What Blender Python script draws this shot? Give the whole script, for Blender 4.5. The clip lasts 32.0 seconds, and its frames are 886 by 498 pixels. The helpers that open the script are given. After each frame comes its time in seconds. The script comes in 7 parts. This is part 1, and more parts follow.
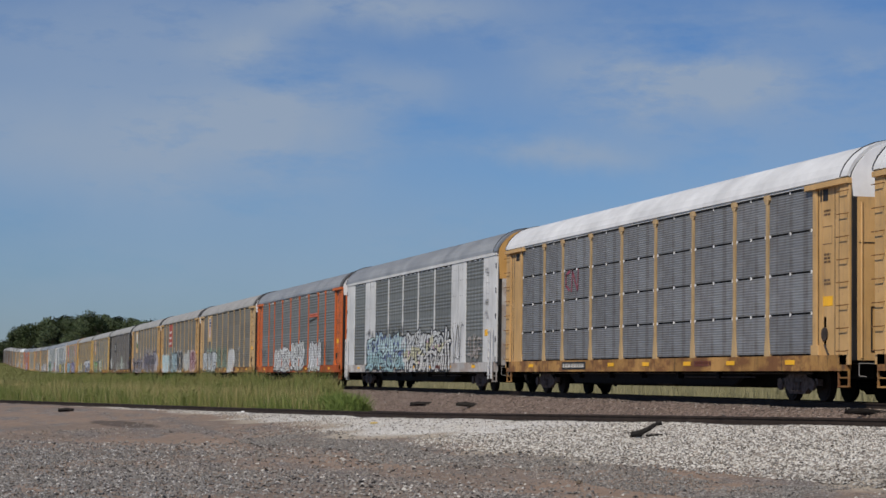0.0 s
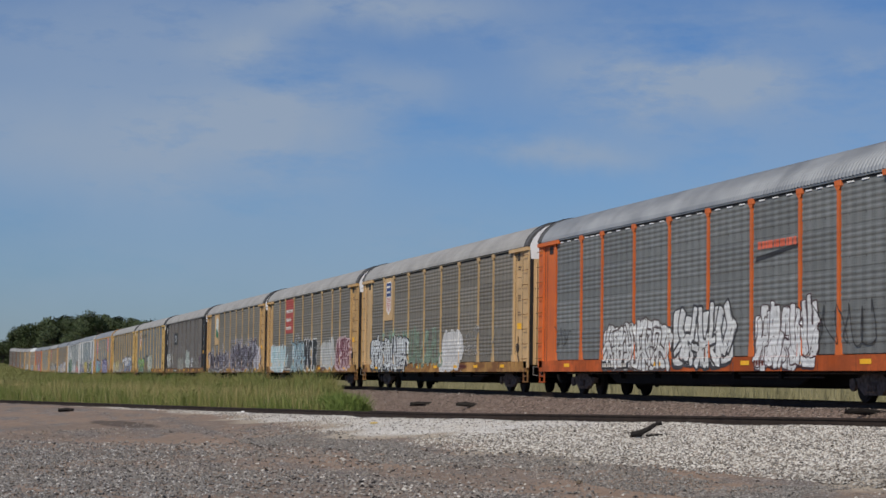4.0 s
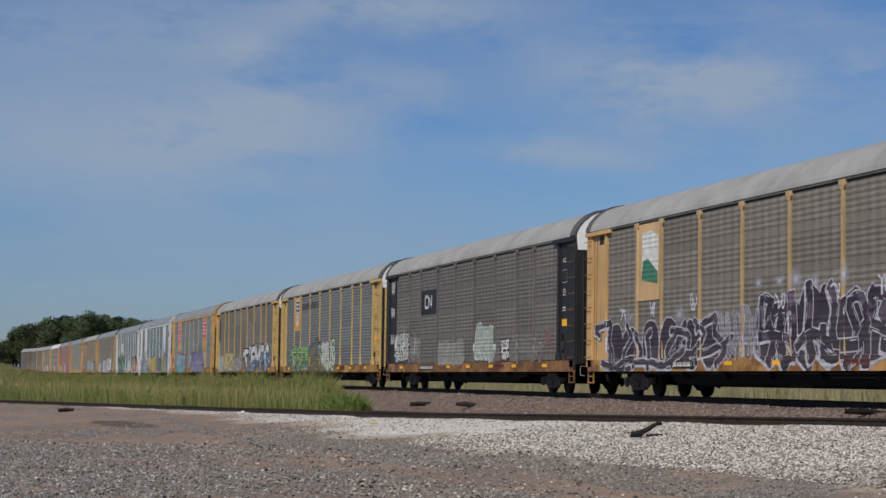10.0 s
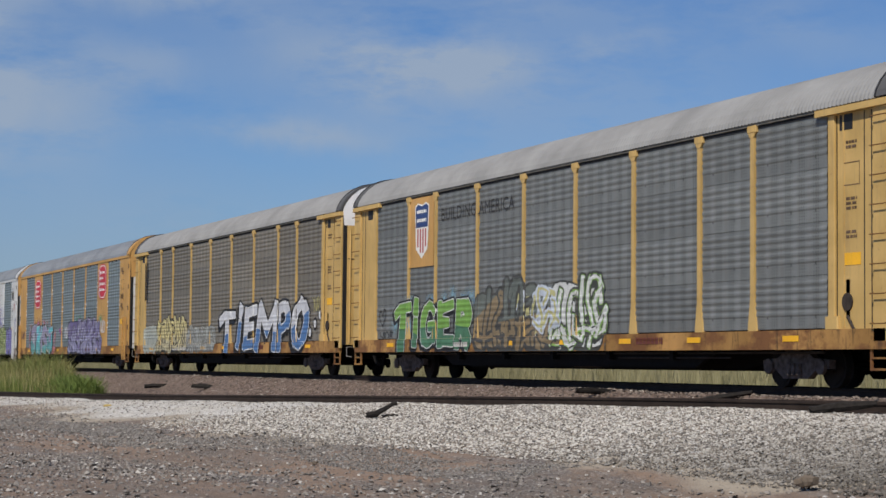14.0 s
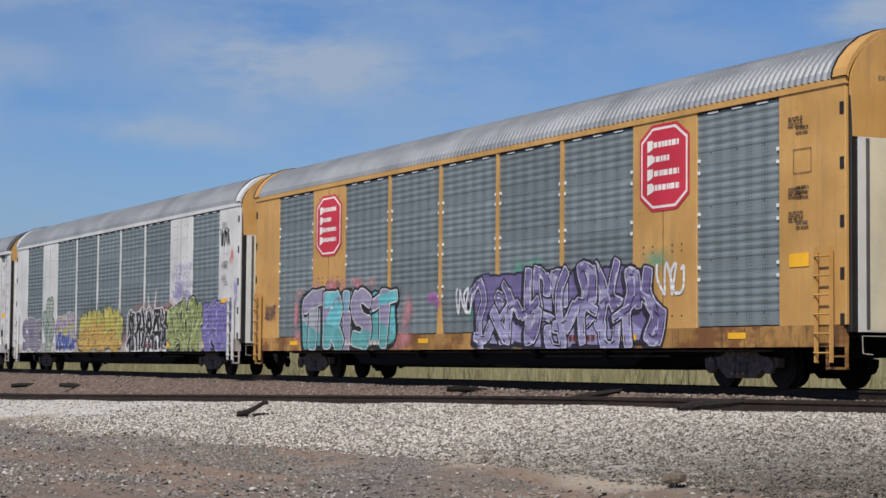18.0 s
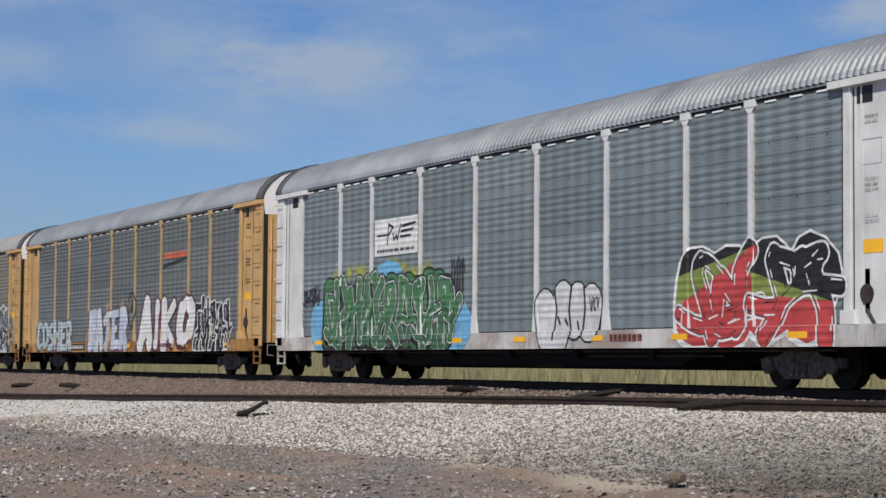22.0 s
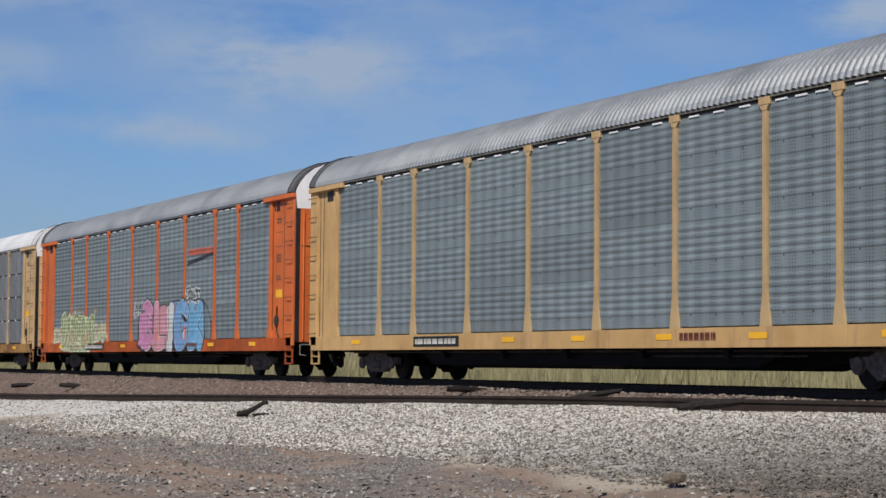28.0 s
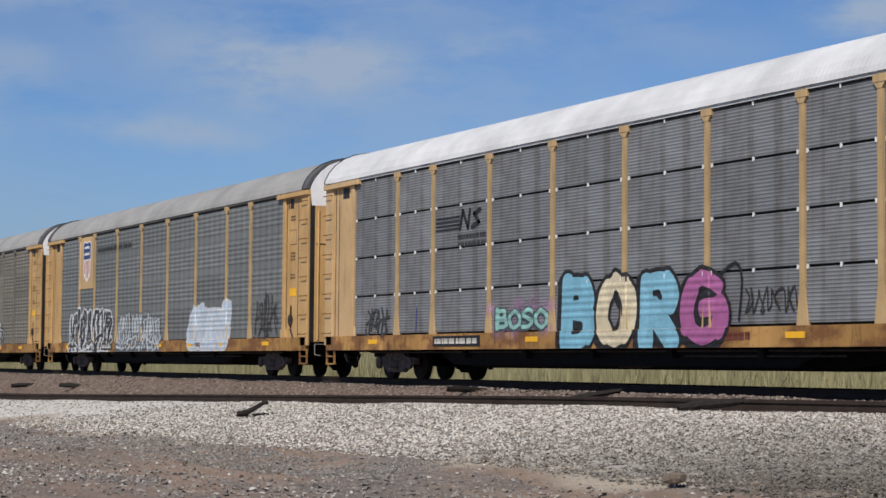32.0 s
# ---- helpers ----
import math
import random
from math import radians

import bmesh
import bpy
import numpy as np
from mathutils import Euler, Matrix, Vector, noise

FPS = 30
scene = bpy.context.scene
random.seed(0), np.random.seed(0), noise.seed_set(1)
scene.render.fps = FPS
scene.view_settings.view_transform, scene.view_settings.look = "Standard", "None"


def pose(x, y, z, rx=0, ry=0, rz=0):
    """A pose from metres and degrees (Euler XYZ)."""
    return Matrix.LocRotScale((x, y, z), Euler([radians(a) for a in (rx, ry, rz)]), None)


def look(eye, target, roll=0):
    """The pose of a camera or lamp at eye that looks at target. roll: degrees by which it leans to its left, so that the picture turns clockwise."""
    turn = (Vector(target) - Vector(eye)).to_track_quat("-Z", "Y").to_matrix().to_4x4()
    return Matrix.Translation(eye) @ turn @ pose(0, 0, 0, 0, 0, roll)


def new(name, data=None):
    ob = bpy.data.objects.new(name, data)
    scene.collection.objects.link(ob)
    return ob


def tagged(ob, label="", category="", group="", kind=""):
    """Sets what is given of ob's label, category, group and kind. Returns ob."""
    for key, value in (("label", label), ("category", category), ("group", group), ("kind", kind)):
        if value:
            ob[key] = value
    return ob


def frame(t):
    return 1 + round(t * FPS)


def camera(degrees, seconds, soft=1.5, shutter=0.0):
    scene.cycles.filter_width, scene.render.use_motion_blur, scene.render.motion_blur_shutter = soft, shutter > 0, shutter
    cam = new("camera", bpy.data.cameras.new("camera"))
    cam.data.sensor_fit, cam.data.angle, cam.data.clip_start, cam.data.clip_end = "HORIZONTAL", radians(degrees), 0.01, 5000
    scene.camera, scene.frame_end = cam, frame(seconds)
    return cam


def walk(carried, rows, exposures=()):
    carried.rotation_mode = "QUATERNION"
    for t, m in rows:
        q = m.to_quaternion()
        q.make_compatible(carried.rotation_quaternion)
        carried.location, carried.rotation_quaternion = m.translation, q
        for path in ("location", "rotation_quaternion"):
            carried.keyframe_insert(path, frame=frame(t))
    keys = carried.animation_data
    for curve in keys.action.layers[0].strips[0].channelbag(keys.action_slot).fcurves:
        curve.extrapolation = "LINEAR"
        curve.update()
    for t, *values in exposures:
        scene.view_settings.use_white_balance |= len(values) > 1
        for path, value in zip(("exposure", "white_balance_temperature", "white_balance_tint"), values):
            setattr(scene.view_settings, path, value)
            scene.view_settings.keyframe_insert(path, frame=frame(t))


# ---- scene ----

# ---------------------------------------------------------------- camera
# X runs along the main track (the train travels towards +X), Y away from the tripod, z = 0 is the top of the main rail.
LENS = 25.765
EYE = Vector((0.0, 0.0, 0.366))


def aim(heading, pitch, roll):
    h, p = radians(heading), radians(pitch)
    way = Vector((-math.cos(h) * math.cos(p), math.sin(h) * math.cos(p), math.sin(p)))
    return look(EYE, EYE + way * 10, roll)


cam = camera(LENS, 32.0, soft=1.55)
PATH = [(0.0, aim(14.406, 3.881, 0.83)), (6.0, aim(14.406, 3.881, 0.83)), (11.9, aim(14.406, 3.881, 0.83)),
        (12.3, aim(14.37, 3.80, 0.83)), (12.5, aim(14.31, 3.731, 0.83)), (12.7, aim(14.95, 3.66, 0.80)), (13.0, aim(16.682, 3.569, 0.75)),
        (13.5, aim(19.628, 3.503, 0.65)), (14.0, aim(22.2, 3.42, 0.58)), (14.6, aim(24.6, 3.33, 0.52)),
        (15.2, aim(25.85, 3.28, 0.50)), (15.5, aim(25.97, 3.288, 0.50)), (16.0, aim(25.99, 3.388, 0.497)),
        (16.5, aim(26.002, 3.413, 0.497)), (24.0, aim(26.002, 3.413, 0.497)), (32.0, aim(26.002, 3.413, 0.497))]
walk(cam, PATH, exposures=[(0.0, -0.23), (12.0, -0.23), (13.5, -0.17), (15.5, -0.01), (32.0, -0.01)])

# ---------------------------------------------------------------- world and sun
SUN_ELEVATION, SUN_BEARING = 46.0, 41.0     # bearing: degrees from the camera's side of the track towards +X
SUN_FROM = Vector((math.sin(radians(SUN_BEARING)) * math.cos(radians(SUN_ELEVATION)), -math.cos(radians(SUN_BEARING)) * math.cos(radians(SUN_ELEVATION)), math.sin(radians(SUN_ELEVATION))))
sun = new("sun", bpy.data.lights.new("sun", "SUN"))
sun.data.energy, sun.data.angle, sun.data.color = 4.3, radians(0.53), (1.0, 0.93, 0.82)
sun.matrix_world = look(SUN_FROM * 100, (0, 0, 0))

world = bpy.data.worlds.new("sky")
scene.world = world
world.use_nodes = True


def node(tree, kind, **inputs):
    nd = tree.nodes.new(kind)
    for key, value in inputs.items():
        if key in ("operation", "blend_type", "data_type", "noise_dimensions", "sky_type", "feature", "wave_type", "bands_direction", "attribute_name"):
            if key == "operation":
                nd.operation = value
            elif key == "blend_type":
                nd.blend_type = value
            elif key == "data_type":
                nd.data_type = value
            elif key == "noise_dimensions":
                nd.noise_dimensions = value
            elif key == "sky_type":
                nd.sky_type = value
            elif key == "feature":
                nd.feature = value
            elif key == "wave_type":
                nd.wave_type = value
            elif key == "bands_direction":
                nd.bands_direction = value
            else:
                nd.attribute_name = value
        else:
            sock = nd.inputs[int(key[1:])] if key[0] == "i" and key[1:].isdigit() else nd.inputs[key]
            if isinstance(value, bpy.types.NodeSocket):
                tree.links.new(value, sock)
            else:
                sock.default_value = value
    return nd


def m_(tree, op, a, b=0.0, c=None):
    nd = node(tree, "ShaderNodeMath", operation=op, i0=a, i1=b)
    if c is not None:
        if isinstance(c, bpy.types.NodeSocket):
            tree.links.new(c, nd.inputs[2])
        else:
            nd.inputs[2].default_value = c
    return nd.outputs[0]


def ramp(tree, fac, *stops):
    nd = tree.nodes.new("ShaderNodeValToRGB")
    tree.links.new(fac, nd.inputs[0])
    while len(nd.color_ramp.elements) < len(stops):
        nd.color_ramp.elements.new(0.5)
    for e, (p, c) in zip(nd.color_ramp.elements, stops):
        e.position = p
        e.color = (c, c, c, 1) if isinstance(c, (int, float)) else (*c, 1)
    return nd.outputs[0]


def mix(tree, fac, a, b, blend="MIX"):
    nd = tree.nodes.new("ShaderNodeMix")
    nd.data_type, nd.blend_type = "RGBA", blend
    for sock, value in ((nd.inputs[0], fac), (nd.inputs[6], a), (nd.inputs[7], b)):
        if isinstance(value, bpy.types.NodeSocket):
            tree.links.new(value, sock)
        elif sock.type == "RGBA":
            sock.default_value = (*value, 1) if len(value) == 3 else value
        else:
            sock.default_value = value
    return nd.outputs[2]


def noise_of(tree, vec, scale, detail=4.0, rough=0.55, stretch=None):
    if stretch:
        vec = node(tree, "ShaderNodeMapping", Vector=vec, Scale=stretch).outputs[0]
    return node(tree, "ShaderNodeTexNoise", Vector=vec, Scale=scale, Detail=detail, Roughness=rough).outputs[0]


SKY_LOW = (0.44, 0.56, 0.82)
SKY_TINT = (0.485, 0.70, 1.02)
CLOUD_COLOUR = (4.25, 5.2, 6.6)
# thin clouds: bearing, height, half-widths in degrees, how thick
CLOUDS = ((4.0, 10.4, 7.5, 1.7, 0.50), (3.2, 7.0, 6.8, 2.1, 0.70), (9.6, 7.8, 3.8, 1.5, 0.62), (8.2, 10.0, 1.6, 0.5, 0.35), (13.2, 11.0, 4.6, 0.7, 0.70), (19.9, 8.9, 3.6, 0.8, 0.34), (16.4, 9.9, 1.6, 0.5, 0.25),
          (17.2, 6.8, 2.6, 0.40, 0.58), (22.3, 8.9, 2.0, 0.65, 0.64), (20.6, 10.3, 1.5, 0.5, 0.28), (26.9, 9.5, 1.1, 0.35, 0.32), (18.8, 8.8, 2.8, 1.4, 0.34), (26.0, 8.0, 7.0, 4.0, 0.37), (20.6, 8.0, 4.0, 0.9, 0.20), (32.0, 10.4, 3.4, 0.8, 0.22), (13.6, 8.6, 1.3, 0.8, 0.30), (24.5, 10.6, 3.0, 0.5, 0.20),
          (38.4, 10.5, 1.3, 0.6, 1.0), (34.5, 9.4, 3.0, 0.7, 0.25), (16.0, 4.5, 9.0, 1.2, 0.18), (11.0, 3.0, 12.0, 1.3, 0.22), (-20.0, 9.0, 9.0, 2.2, 0.4), (62.0, 11.0, 9.0, 2.0, 0.4))


def make_sky():
    t = world.node_tree
    t.nodes.clear()
    out = t.nodes.new("ShaderNodeOutputWorld")
    bg = t.nodes.new("ShaderNodeBackground")
    sky = t.nodes.new("ShaderNodeTexSky")
    sky.sky_type, sky.sun_disc = "NISHITA", False
    sky.sun_elevation = radians(SUN_ELEVATION)
    sky.sun_rotation = math.atan2(SUN_FROM.x, SUN_FROM.y)
    sky.air_density, sky.dust_density, sky.ozone_density = 1.0, 0.2, 3.0
    geo = node(t, "ShaderNodeTexCoord").outputs["Generated"]
    sep = node(t, "ShaderNodeSeparateXYZ", Vector=geo)
    # bearing round from the track's far end, and height over the horizon, in degrees, frayed by noise
    fray = node(t, "ShaderNodeTexNoise", Vector=geo, Scale=6.0, Detail=9.0, Roughness=0.62).outputs[1]
    fr = node(t, "ShaderNodeSeparateColor", Color=fray)
    az = m_(t, "MULTIPLY", m_(t, "ARCTAN2", sep.outputs[1], m_(t, "MULTIPLY", sep.outputs[0], -1.0)), 57.2958)
    el = m_(t, "MULTIPLY", m_(t, "ARCSINE", sep.outputs[2], 0.0), 57.2958)
    az = m_(t, "ADD", az, m_(t, "MULTIPLY", m_(t, "SUBTRACT", fr.outputs[0], 0.5), 7.0))
    el = m_(t, "ADD", el, m_(t, "MULTIPLY", m_(t, "SUBTRACT", fr.outputs[1], 0.5), 3.4))
    total = None
    for a0, e0, sa, se, amount in CLOUDS:
        da = m_(t, "DIVIDE", m_(t, "SUBTRACT", az, a0), sa)
        de = m_(t, "DIVIDE", m_(t, "SUBTRACT", el, e0), se)
        g = m_(t, "MULTIPLY", m_(t, "POWER", 2.718, m_(t, "MULTIPLY", m_(t, "ADD", m_(t, "MULTIPLY", da, da), m_(t, "MULTIPLY", de, de)), -1.0)), amount)
        total = g if total is None else m_(t, "ADD", total, g)
    wisps = noise_of(t, geo, 10.0, 9.0, 0.62, (1.0, 1.0, 3.2))
    broad = noise_of(t, geo, 2.3, 5.0, 0.55, (1.0, 1.0, 1.8))
    total = m_(t, "MULTIPLY", total, ramp(t, wisps, (0.30, 0.12), (0.50, 0.95), (0.72, 1.0)))
    total = m_(t, "ADD", total, ramp(t, broad, (0.50, 0.0), (0.80, 0.30)))
    cloud = m_(t, "MINIMUM", total, 0.85)
    tint = ramp(t, m_(t, "DIVIDE", el, 30.0), (0.0, SKY_LOW), (0.2, SKY_TINT), (0.5, SKY_TINT))
    blue = mix(t, 1.0, sky.outputs[0], tint, "MULTIPLY")
    col = mix(t, cloud, blue, CLOUD_COLOUR)
    t.links.new(col, bg.inputs[0])
    bg.inputs[1].default_value = 0.083
    t.links.new(bg.outputs[0], out.inputs[0])


make_sky()

# ---------------------------------------------------------------- materials


def material(name, build):
    mat = bpy.data.materials.new(name)
    mat.use_nodes = True
    t = mat.node_tree
    t.nodes.clear()
    out = t.nodes.new("ShaderNodeOutputMaterial")
    bsdf = t.nodes.new("ShaderNodeBsdfPrincipled")
    t.links.new(bsdf.outputs[0], out.inputs[0])
    build(t, bsdf)
    return mat


def put(t, bsdf, color=None, rough=None, metal=None, height=None, strength=0.3, distance=0.01):
    for key, value in (("Base Color", color), ("Roughness", rough), ("Metallic", metal)):
        if value is None:
            continue
        if isinstance(value, bpy.types.NodeSocket):
            t.links.new(value, bsdf.inputs[key])
        elif key == "Base Color":
            bsdf.inputs[key].default_value = (*value, 1)
        else:
            bsdf.inputs[key].default_value = value
    if height is not None:
        b = node(t, "ShaderNodeBump", Strength=strength, Distance=distance, Height=height)
        t.links.new(b.outputs[0], bsdf.inputs["Normal"])


def here(t):
    return node(t, "ShaderNodeTexCoord").outputs["Object"]


def chance(t):
    return t.nodes.new("ShaderNodeObjectInfo").outputs["Random"]


def painted(name, color, rust=0.25, dirt=(0.16, 0.12, 0.09), rough=0.55, metal=0.0):
    """Weathered enamel on steel: sun-faded patches, dust, rust streaks that run down."""
    def build(t, bsdf):
        p = here(t)
        fade = noise_of(t, p, 0.7, 5, 0.6)
        streak = noise_of(t, p, 1.0, 6, 0.65, (5.0, 5.0, 0.5))
        spots = noise_of(t, p, 9.0, 5, 0.7)
        pale = [min(1, c * 1.08 + min(0.03, c * 0.5)) for c in color]
        deep = [c * 0.86 for c in color]
        base = mix(t, ramp(t, fade, (0.35, 0.0), (0.65, 1.0)), deep, pale)
        base = mix(t, m_(t, "MULTIPLY", ramp(t, streak, (0.52, 0.0), (0.72, 1.0)), rust * 1.3), base, dirt)
        base = mix(t, m_(t, "MULTIPLY", ramp(t, spots, (0.62, 0.0), (0.70, 1.0)), rust), base, (0.17, 0.07, 0.035))
        put(t, bsdf, base, ramp(t, fade, (0.3, rough - 0.06), (0.7, rough + 0.12)), metal, spots, 0.08, 0.004)
        bsdf.inputs["Specular IOR Level"].default_value = 0.5
    return material(name, build)


RIBS = (0.29, 0.435, 0.58, 0.725, 0.87)      # pressed ribs in each row of a screen, as shares of the row's height


def rib_height(t, z):
    """The pressed ribs of the screens, row by row, as a height."""
    row = m_(t, "FRACT", m_(t, "DIVIDE", m_(t, "SUBTRACT", z, 1.09), 0.9725))
    stops = [(0.0, 0.0)]
    for c in RIBS:
        stops += [(c - 0.055, 0.0), (c - 0.018, 1.0), (c + 0.018, 1.0), (c + 0.055, 0.0)]
    return ramp(t, row, *stops)


def punched_strip(t, sep, pitch=0.475):
    """Where the upright strips of punched holes run: 1 inside a strip."""
    return ramp(t, m_(t, "FRACT", m_(t, "MULTIPLY", sep.outputs[0], 1 / pitch)), (0.0, 0.0), (0.25, 1.0), (0.50, 1.0), (0.78, 0.0))


def screen_holes(t, sep, pitch=0.475):
    """Columns of small punched holes."""
    gx = m_(t, "SINE", m_(t, "MULTIPLY", sep.outputs[0], 2 * math.pi / 0.079), 0)
    gz = m_(t, "SINE", m_(t, "MULTIPLY", sep.outputs[2], 2 * math.pi / 0.058), 0)
    dots = ramp(t, m_(t, "MULTIPLY", m_(t, "MAXIMUM", gx, 0.0), m_(t, "MAXIMUM", gz, 0.0)), (0.25, 0.0), (0.55, 1.0))
    return m_(t, "MULTIPLY", dots, punched_strip(t, sep, pitch))


def screen_rivets(t, sep):
    """Dark rivet heads along the flat band of every row."""
    row = m_(t, "MULTIPLY", m_(t, "SUBTRACT", m_(t, "FRACT", m_(t, "DIVIDE", m_(t, "SUBTRACT", sep.outputs[2], 1.09), 0.9725)), 0.10), 0.9725)
    col = m_(t, "MULTIPLY", m_(t, "SUBTRACT", m_(t, "FRACT", m_(t, "DIVIDE", sep.outputs[0], 0.82)), 0.5), 0.82)
    far = m_(t, "SQRT", m_(t, "ADD", m_(t, "MULTIPLY", row, row), m_(t, "MULTIPLY", col, col)))
    return ramp(t, far, (0.018, 1.0), (0.030, 0.0))


def screen_steel(name, color, grime=0.3, brown=(0.12, 0.095, 0.07), fine_holes=True):
    """Galvanised perforated steel: strips of small dark holes, water streaks, dust, panel to panel differences."""
    def build(t, bsdf):
        p = here(t)
        sep = node(t, "ShaderNodeSeparateXYZ", Vector=p)
        streak = noise_of(t, p, 1.0, 6 if fine_holes else 3, 0.6, (7.0, 4.0, 0.35) if fine_holes else (2.6, 2.0, 0.3))
        cloudy = noise_of(t, p, 0.9, 4, 0.6, (0.8, 1.0, 1.6))
        fine = noise_of(t, p, 22.0, 4, 0.6)
        dust = noise_of(t, p, 2.2, 5, 0.65, (1.0, 1.0, 3.5))
        r = chance(t)
        tone = m_(t, "ADD", 0.88, m_(t, "MULTIPLY", r, 0.24))
        base = mix(t, ramp(t, cloudy, (0.35, 0.0), (0.68, 1.0)), [c * 0.86 for c in color], [c * 1.12 for c in color])
        base = mix(t, m_(t, "MULTIPLY", ramp(t, streak, (0.46, 0.0), (0.68, 1.0)), grime), base, brown)
        base = mix(t, m_(t, "MULTIPLY", ramp(t, dust, (0.48, 0.0), (0.66, 1.0)), 0.35), base, [min(1.0, c * 1.35 + 0.02) for c in color])
        base = mix(t, m_(t, "MULTIPLY", ramp(t, fine, (0.5, 0.0), (0.75, 1.0)), 0.22), base, [c * 0.6 for c in color])
        if fine_holes:
            base = mix(t, m_(t, "MULTIPLY", punched_strip(t, sep), m_(t, "MULTIPLY", ramp(t, noise_of(t, p, 0.8, 3, 0.6, (0.5, 1.0, 1.6)), (0.36, 0.25), (0.62, 1.0)), 0.34)), base, [c * 0.45 for c in color])
            base = mix(t, m_(t, "MULTIPLY", screen_holes(t, sep), 0.8), base, (0.018, 0.018, 0.02))
            base = mix(t, m_(t, "MULTIPLY", screen_rivets(t, sep), 0.75), base, (0.02, 0.019, 0.018))
        base = mix(t, 1.0, base, node(t, "ShaderNodeCombineColor", Red=tone, Green=tone, Blue=tone).outputs[0], "MULTIPLY")
        put(t, bsdf, base, 0.55, 0.15, fine, 0.12, 0.004)
    return material(name, build)


def sill_paint(name, color, rust=(0.15, 0.062, 0.03), soot=(0.03, 0.024, 0.02), amount=1.0):
    """A side sill: paint worn to rust in blotches, soot rubbed in, pale smears that ran down."""
    def build(t, bsdf):
        p = here(t)
        blotch = noise_of(t, p, 1.1, 6, 0.66, (1.0, 1.0, 1.8))
        run = noise_of(t, p, 1.0, 5, 0.6, (8.0, 1.0, 0.9))
        chips = noise_of(t, p, 11.0, 5, 0.7)
        smear = noise_of(t, p, 0.45, 4, 0.6, (1.0, 1.0, 0.3))
        base = mix(t, ramp(t, smear, (0.40, 0.0), (0.62, 1.0)), [c * 0.72 for c in color], [min(1.0, c * 1.15 + 0.01) for c in color])
        base = mix(t, m_(t, "MULTIPLY", ramp(t, blotch, (0.44, 0.0), (0.58, 1.0)), 0.8 * amount), base, rust)
        base = mix(t, m_(t, "MULTIPLY", ramp(t, run, (0.55, 0.0), (0.70, 1.0)), 0.7 * amount), base, soot)
        base = mix(t, m_(t, "MULTIPLY", ramp(t, chips, (0.58, 0.0), (0.68, 1.0)), 0.55 * amount), base, soot)
        put(t, bsdf, base, 0.7, 0.0, chips, 0.12, 0.004)
        bsdf.inputs["Specular IOR Level"].default_value = 0.25
    return material(name, build)


def plain(name, color, rough=0.7, metal=0.0, vary=0.25, scale=6.0, bump=0.1):
    def build(t, bsdf):
        p = here(t)
        n = noise_of(t, p, scale, 5, 0.6)
        base = mix(t, ramp(t, n, (0.3, 0.0), (0.7, 1.0)), [c * (1 - vary) for c in color], [min(1, c * (1 + vary)) for c in color])
        put(t, bsdf, base, rough, metal, n, bump, 0.01)
        bsdf.inputs["Specular IOR Level"].default_value = 0.25
    return material(name, build)


def spray(name, color):
    """Spray paint over the ribbed screens: thin and patchy, ribs and holes showing through."""
    grey = sum(color) / 3
    color = [c * 0.84 + grey * 0.16 for c in color]

    def build(t, bsdf):
        p = here(t)
        sep = node(t, "ShaderNodeSeparateXYZ", Vector=p)
        n = noise_of(t, p, 3.5, 5, 0.65)
        worn = noise_of(t, p, 26.0, 4, 0.7)
        base = mix(t, ramp(t, n, (0.42, 0.0), (0.72, 0.45)), color, [c * 0.6 + 0.02 for c in color])
        base = mix(t, ramp(t, noise_of(t, p, 1.3, 4, 0.6), (0.45, 0.0), (0.62, 0.6)), base, [min(0.85, c * 1.2 + 0.015) for c in color])
        base = mix(t, ramp(t, worn, (0.48, 0.0), (0.68, 0.5)), base, [c * 0.5 + 0.035 for c in color])
        base = mix(t, m_(t, "MULTIPLY", screen_holes(t, sep), 0.25), base, (0.03, 0.03, 0.032))
        put(t, bsdf, base, 0.6, 0.0, rib_height(t, sep.outputs[2]), 0.6, 0.016)
        thin = m_(t, "MULTIPLY", ramp(t, noise_of(t, p, 5.0, 6, 0.72), (0.46, 1.0), (0.64, 0.84)), ramp(t, noise_of(t, p, 40.0, 2, 0.6), (0.50, 1.0), (0.70, 0.88)))
        t.links.new(thin, bsdf.inputs["Alpha"])
    return material(name, build)


def haze(name, color):
    """Thin over-spray that fades to nothing at its rim."""
    def build(t, bsdf):
        cover = node(t, "ShaderNodeAttribute", attribute_name="cover").outputs["Fac"]
        n = noise_of(t, here(t), 7.0, 6, 0.7)
        put(t, bsdf, color, 0.7)
        t.links.new(m_(t, "MULTIPLY", ramp(t, m_(t, "MULTIPLY", m_(t, "MULTIPLY", cover, cover), m_(t, "ADD", 0.35, n)), (0.03, 0.0), (0.75, 1.0)), 0.6), bsdf.inputs["Alpha"])
    return material(name, build)


def rgb(r, g, b):
    return tuple(((c / 255) / 12.92 if c / 255 <= 0.04045 else ((c / 255 + 0.055) / 1.055) ** 2.4) for c in (r, g, b))


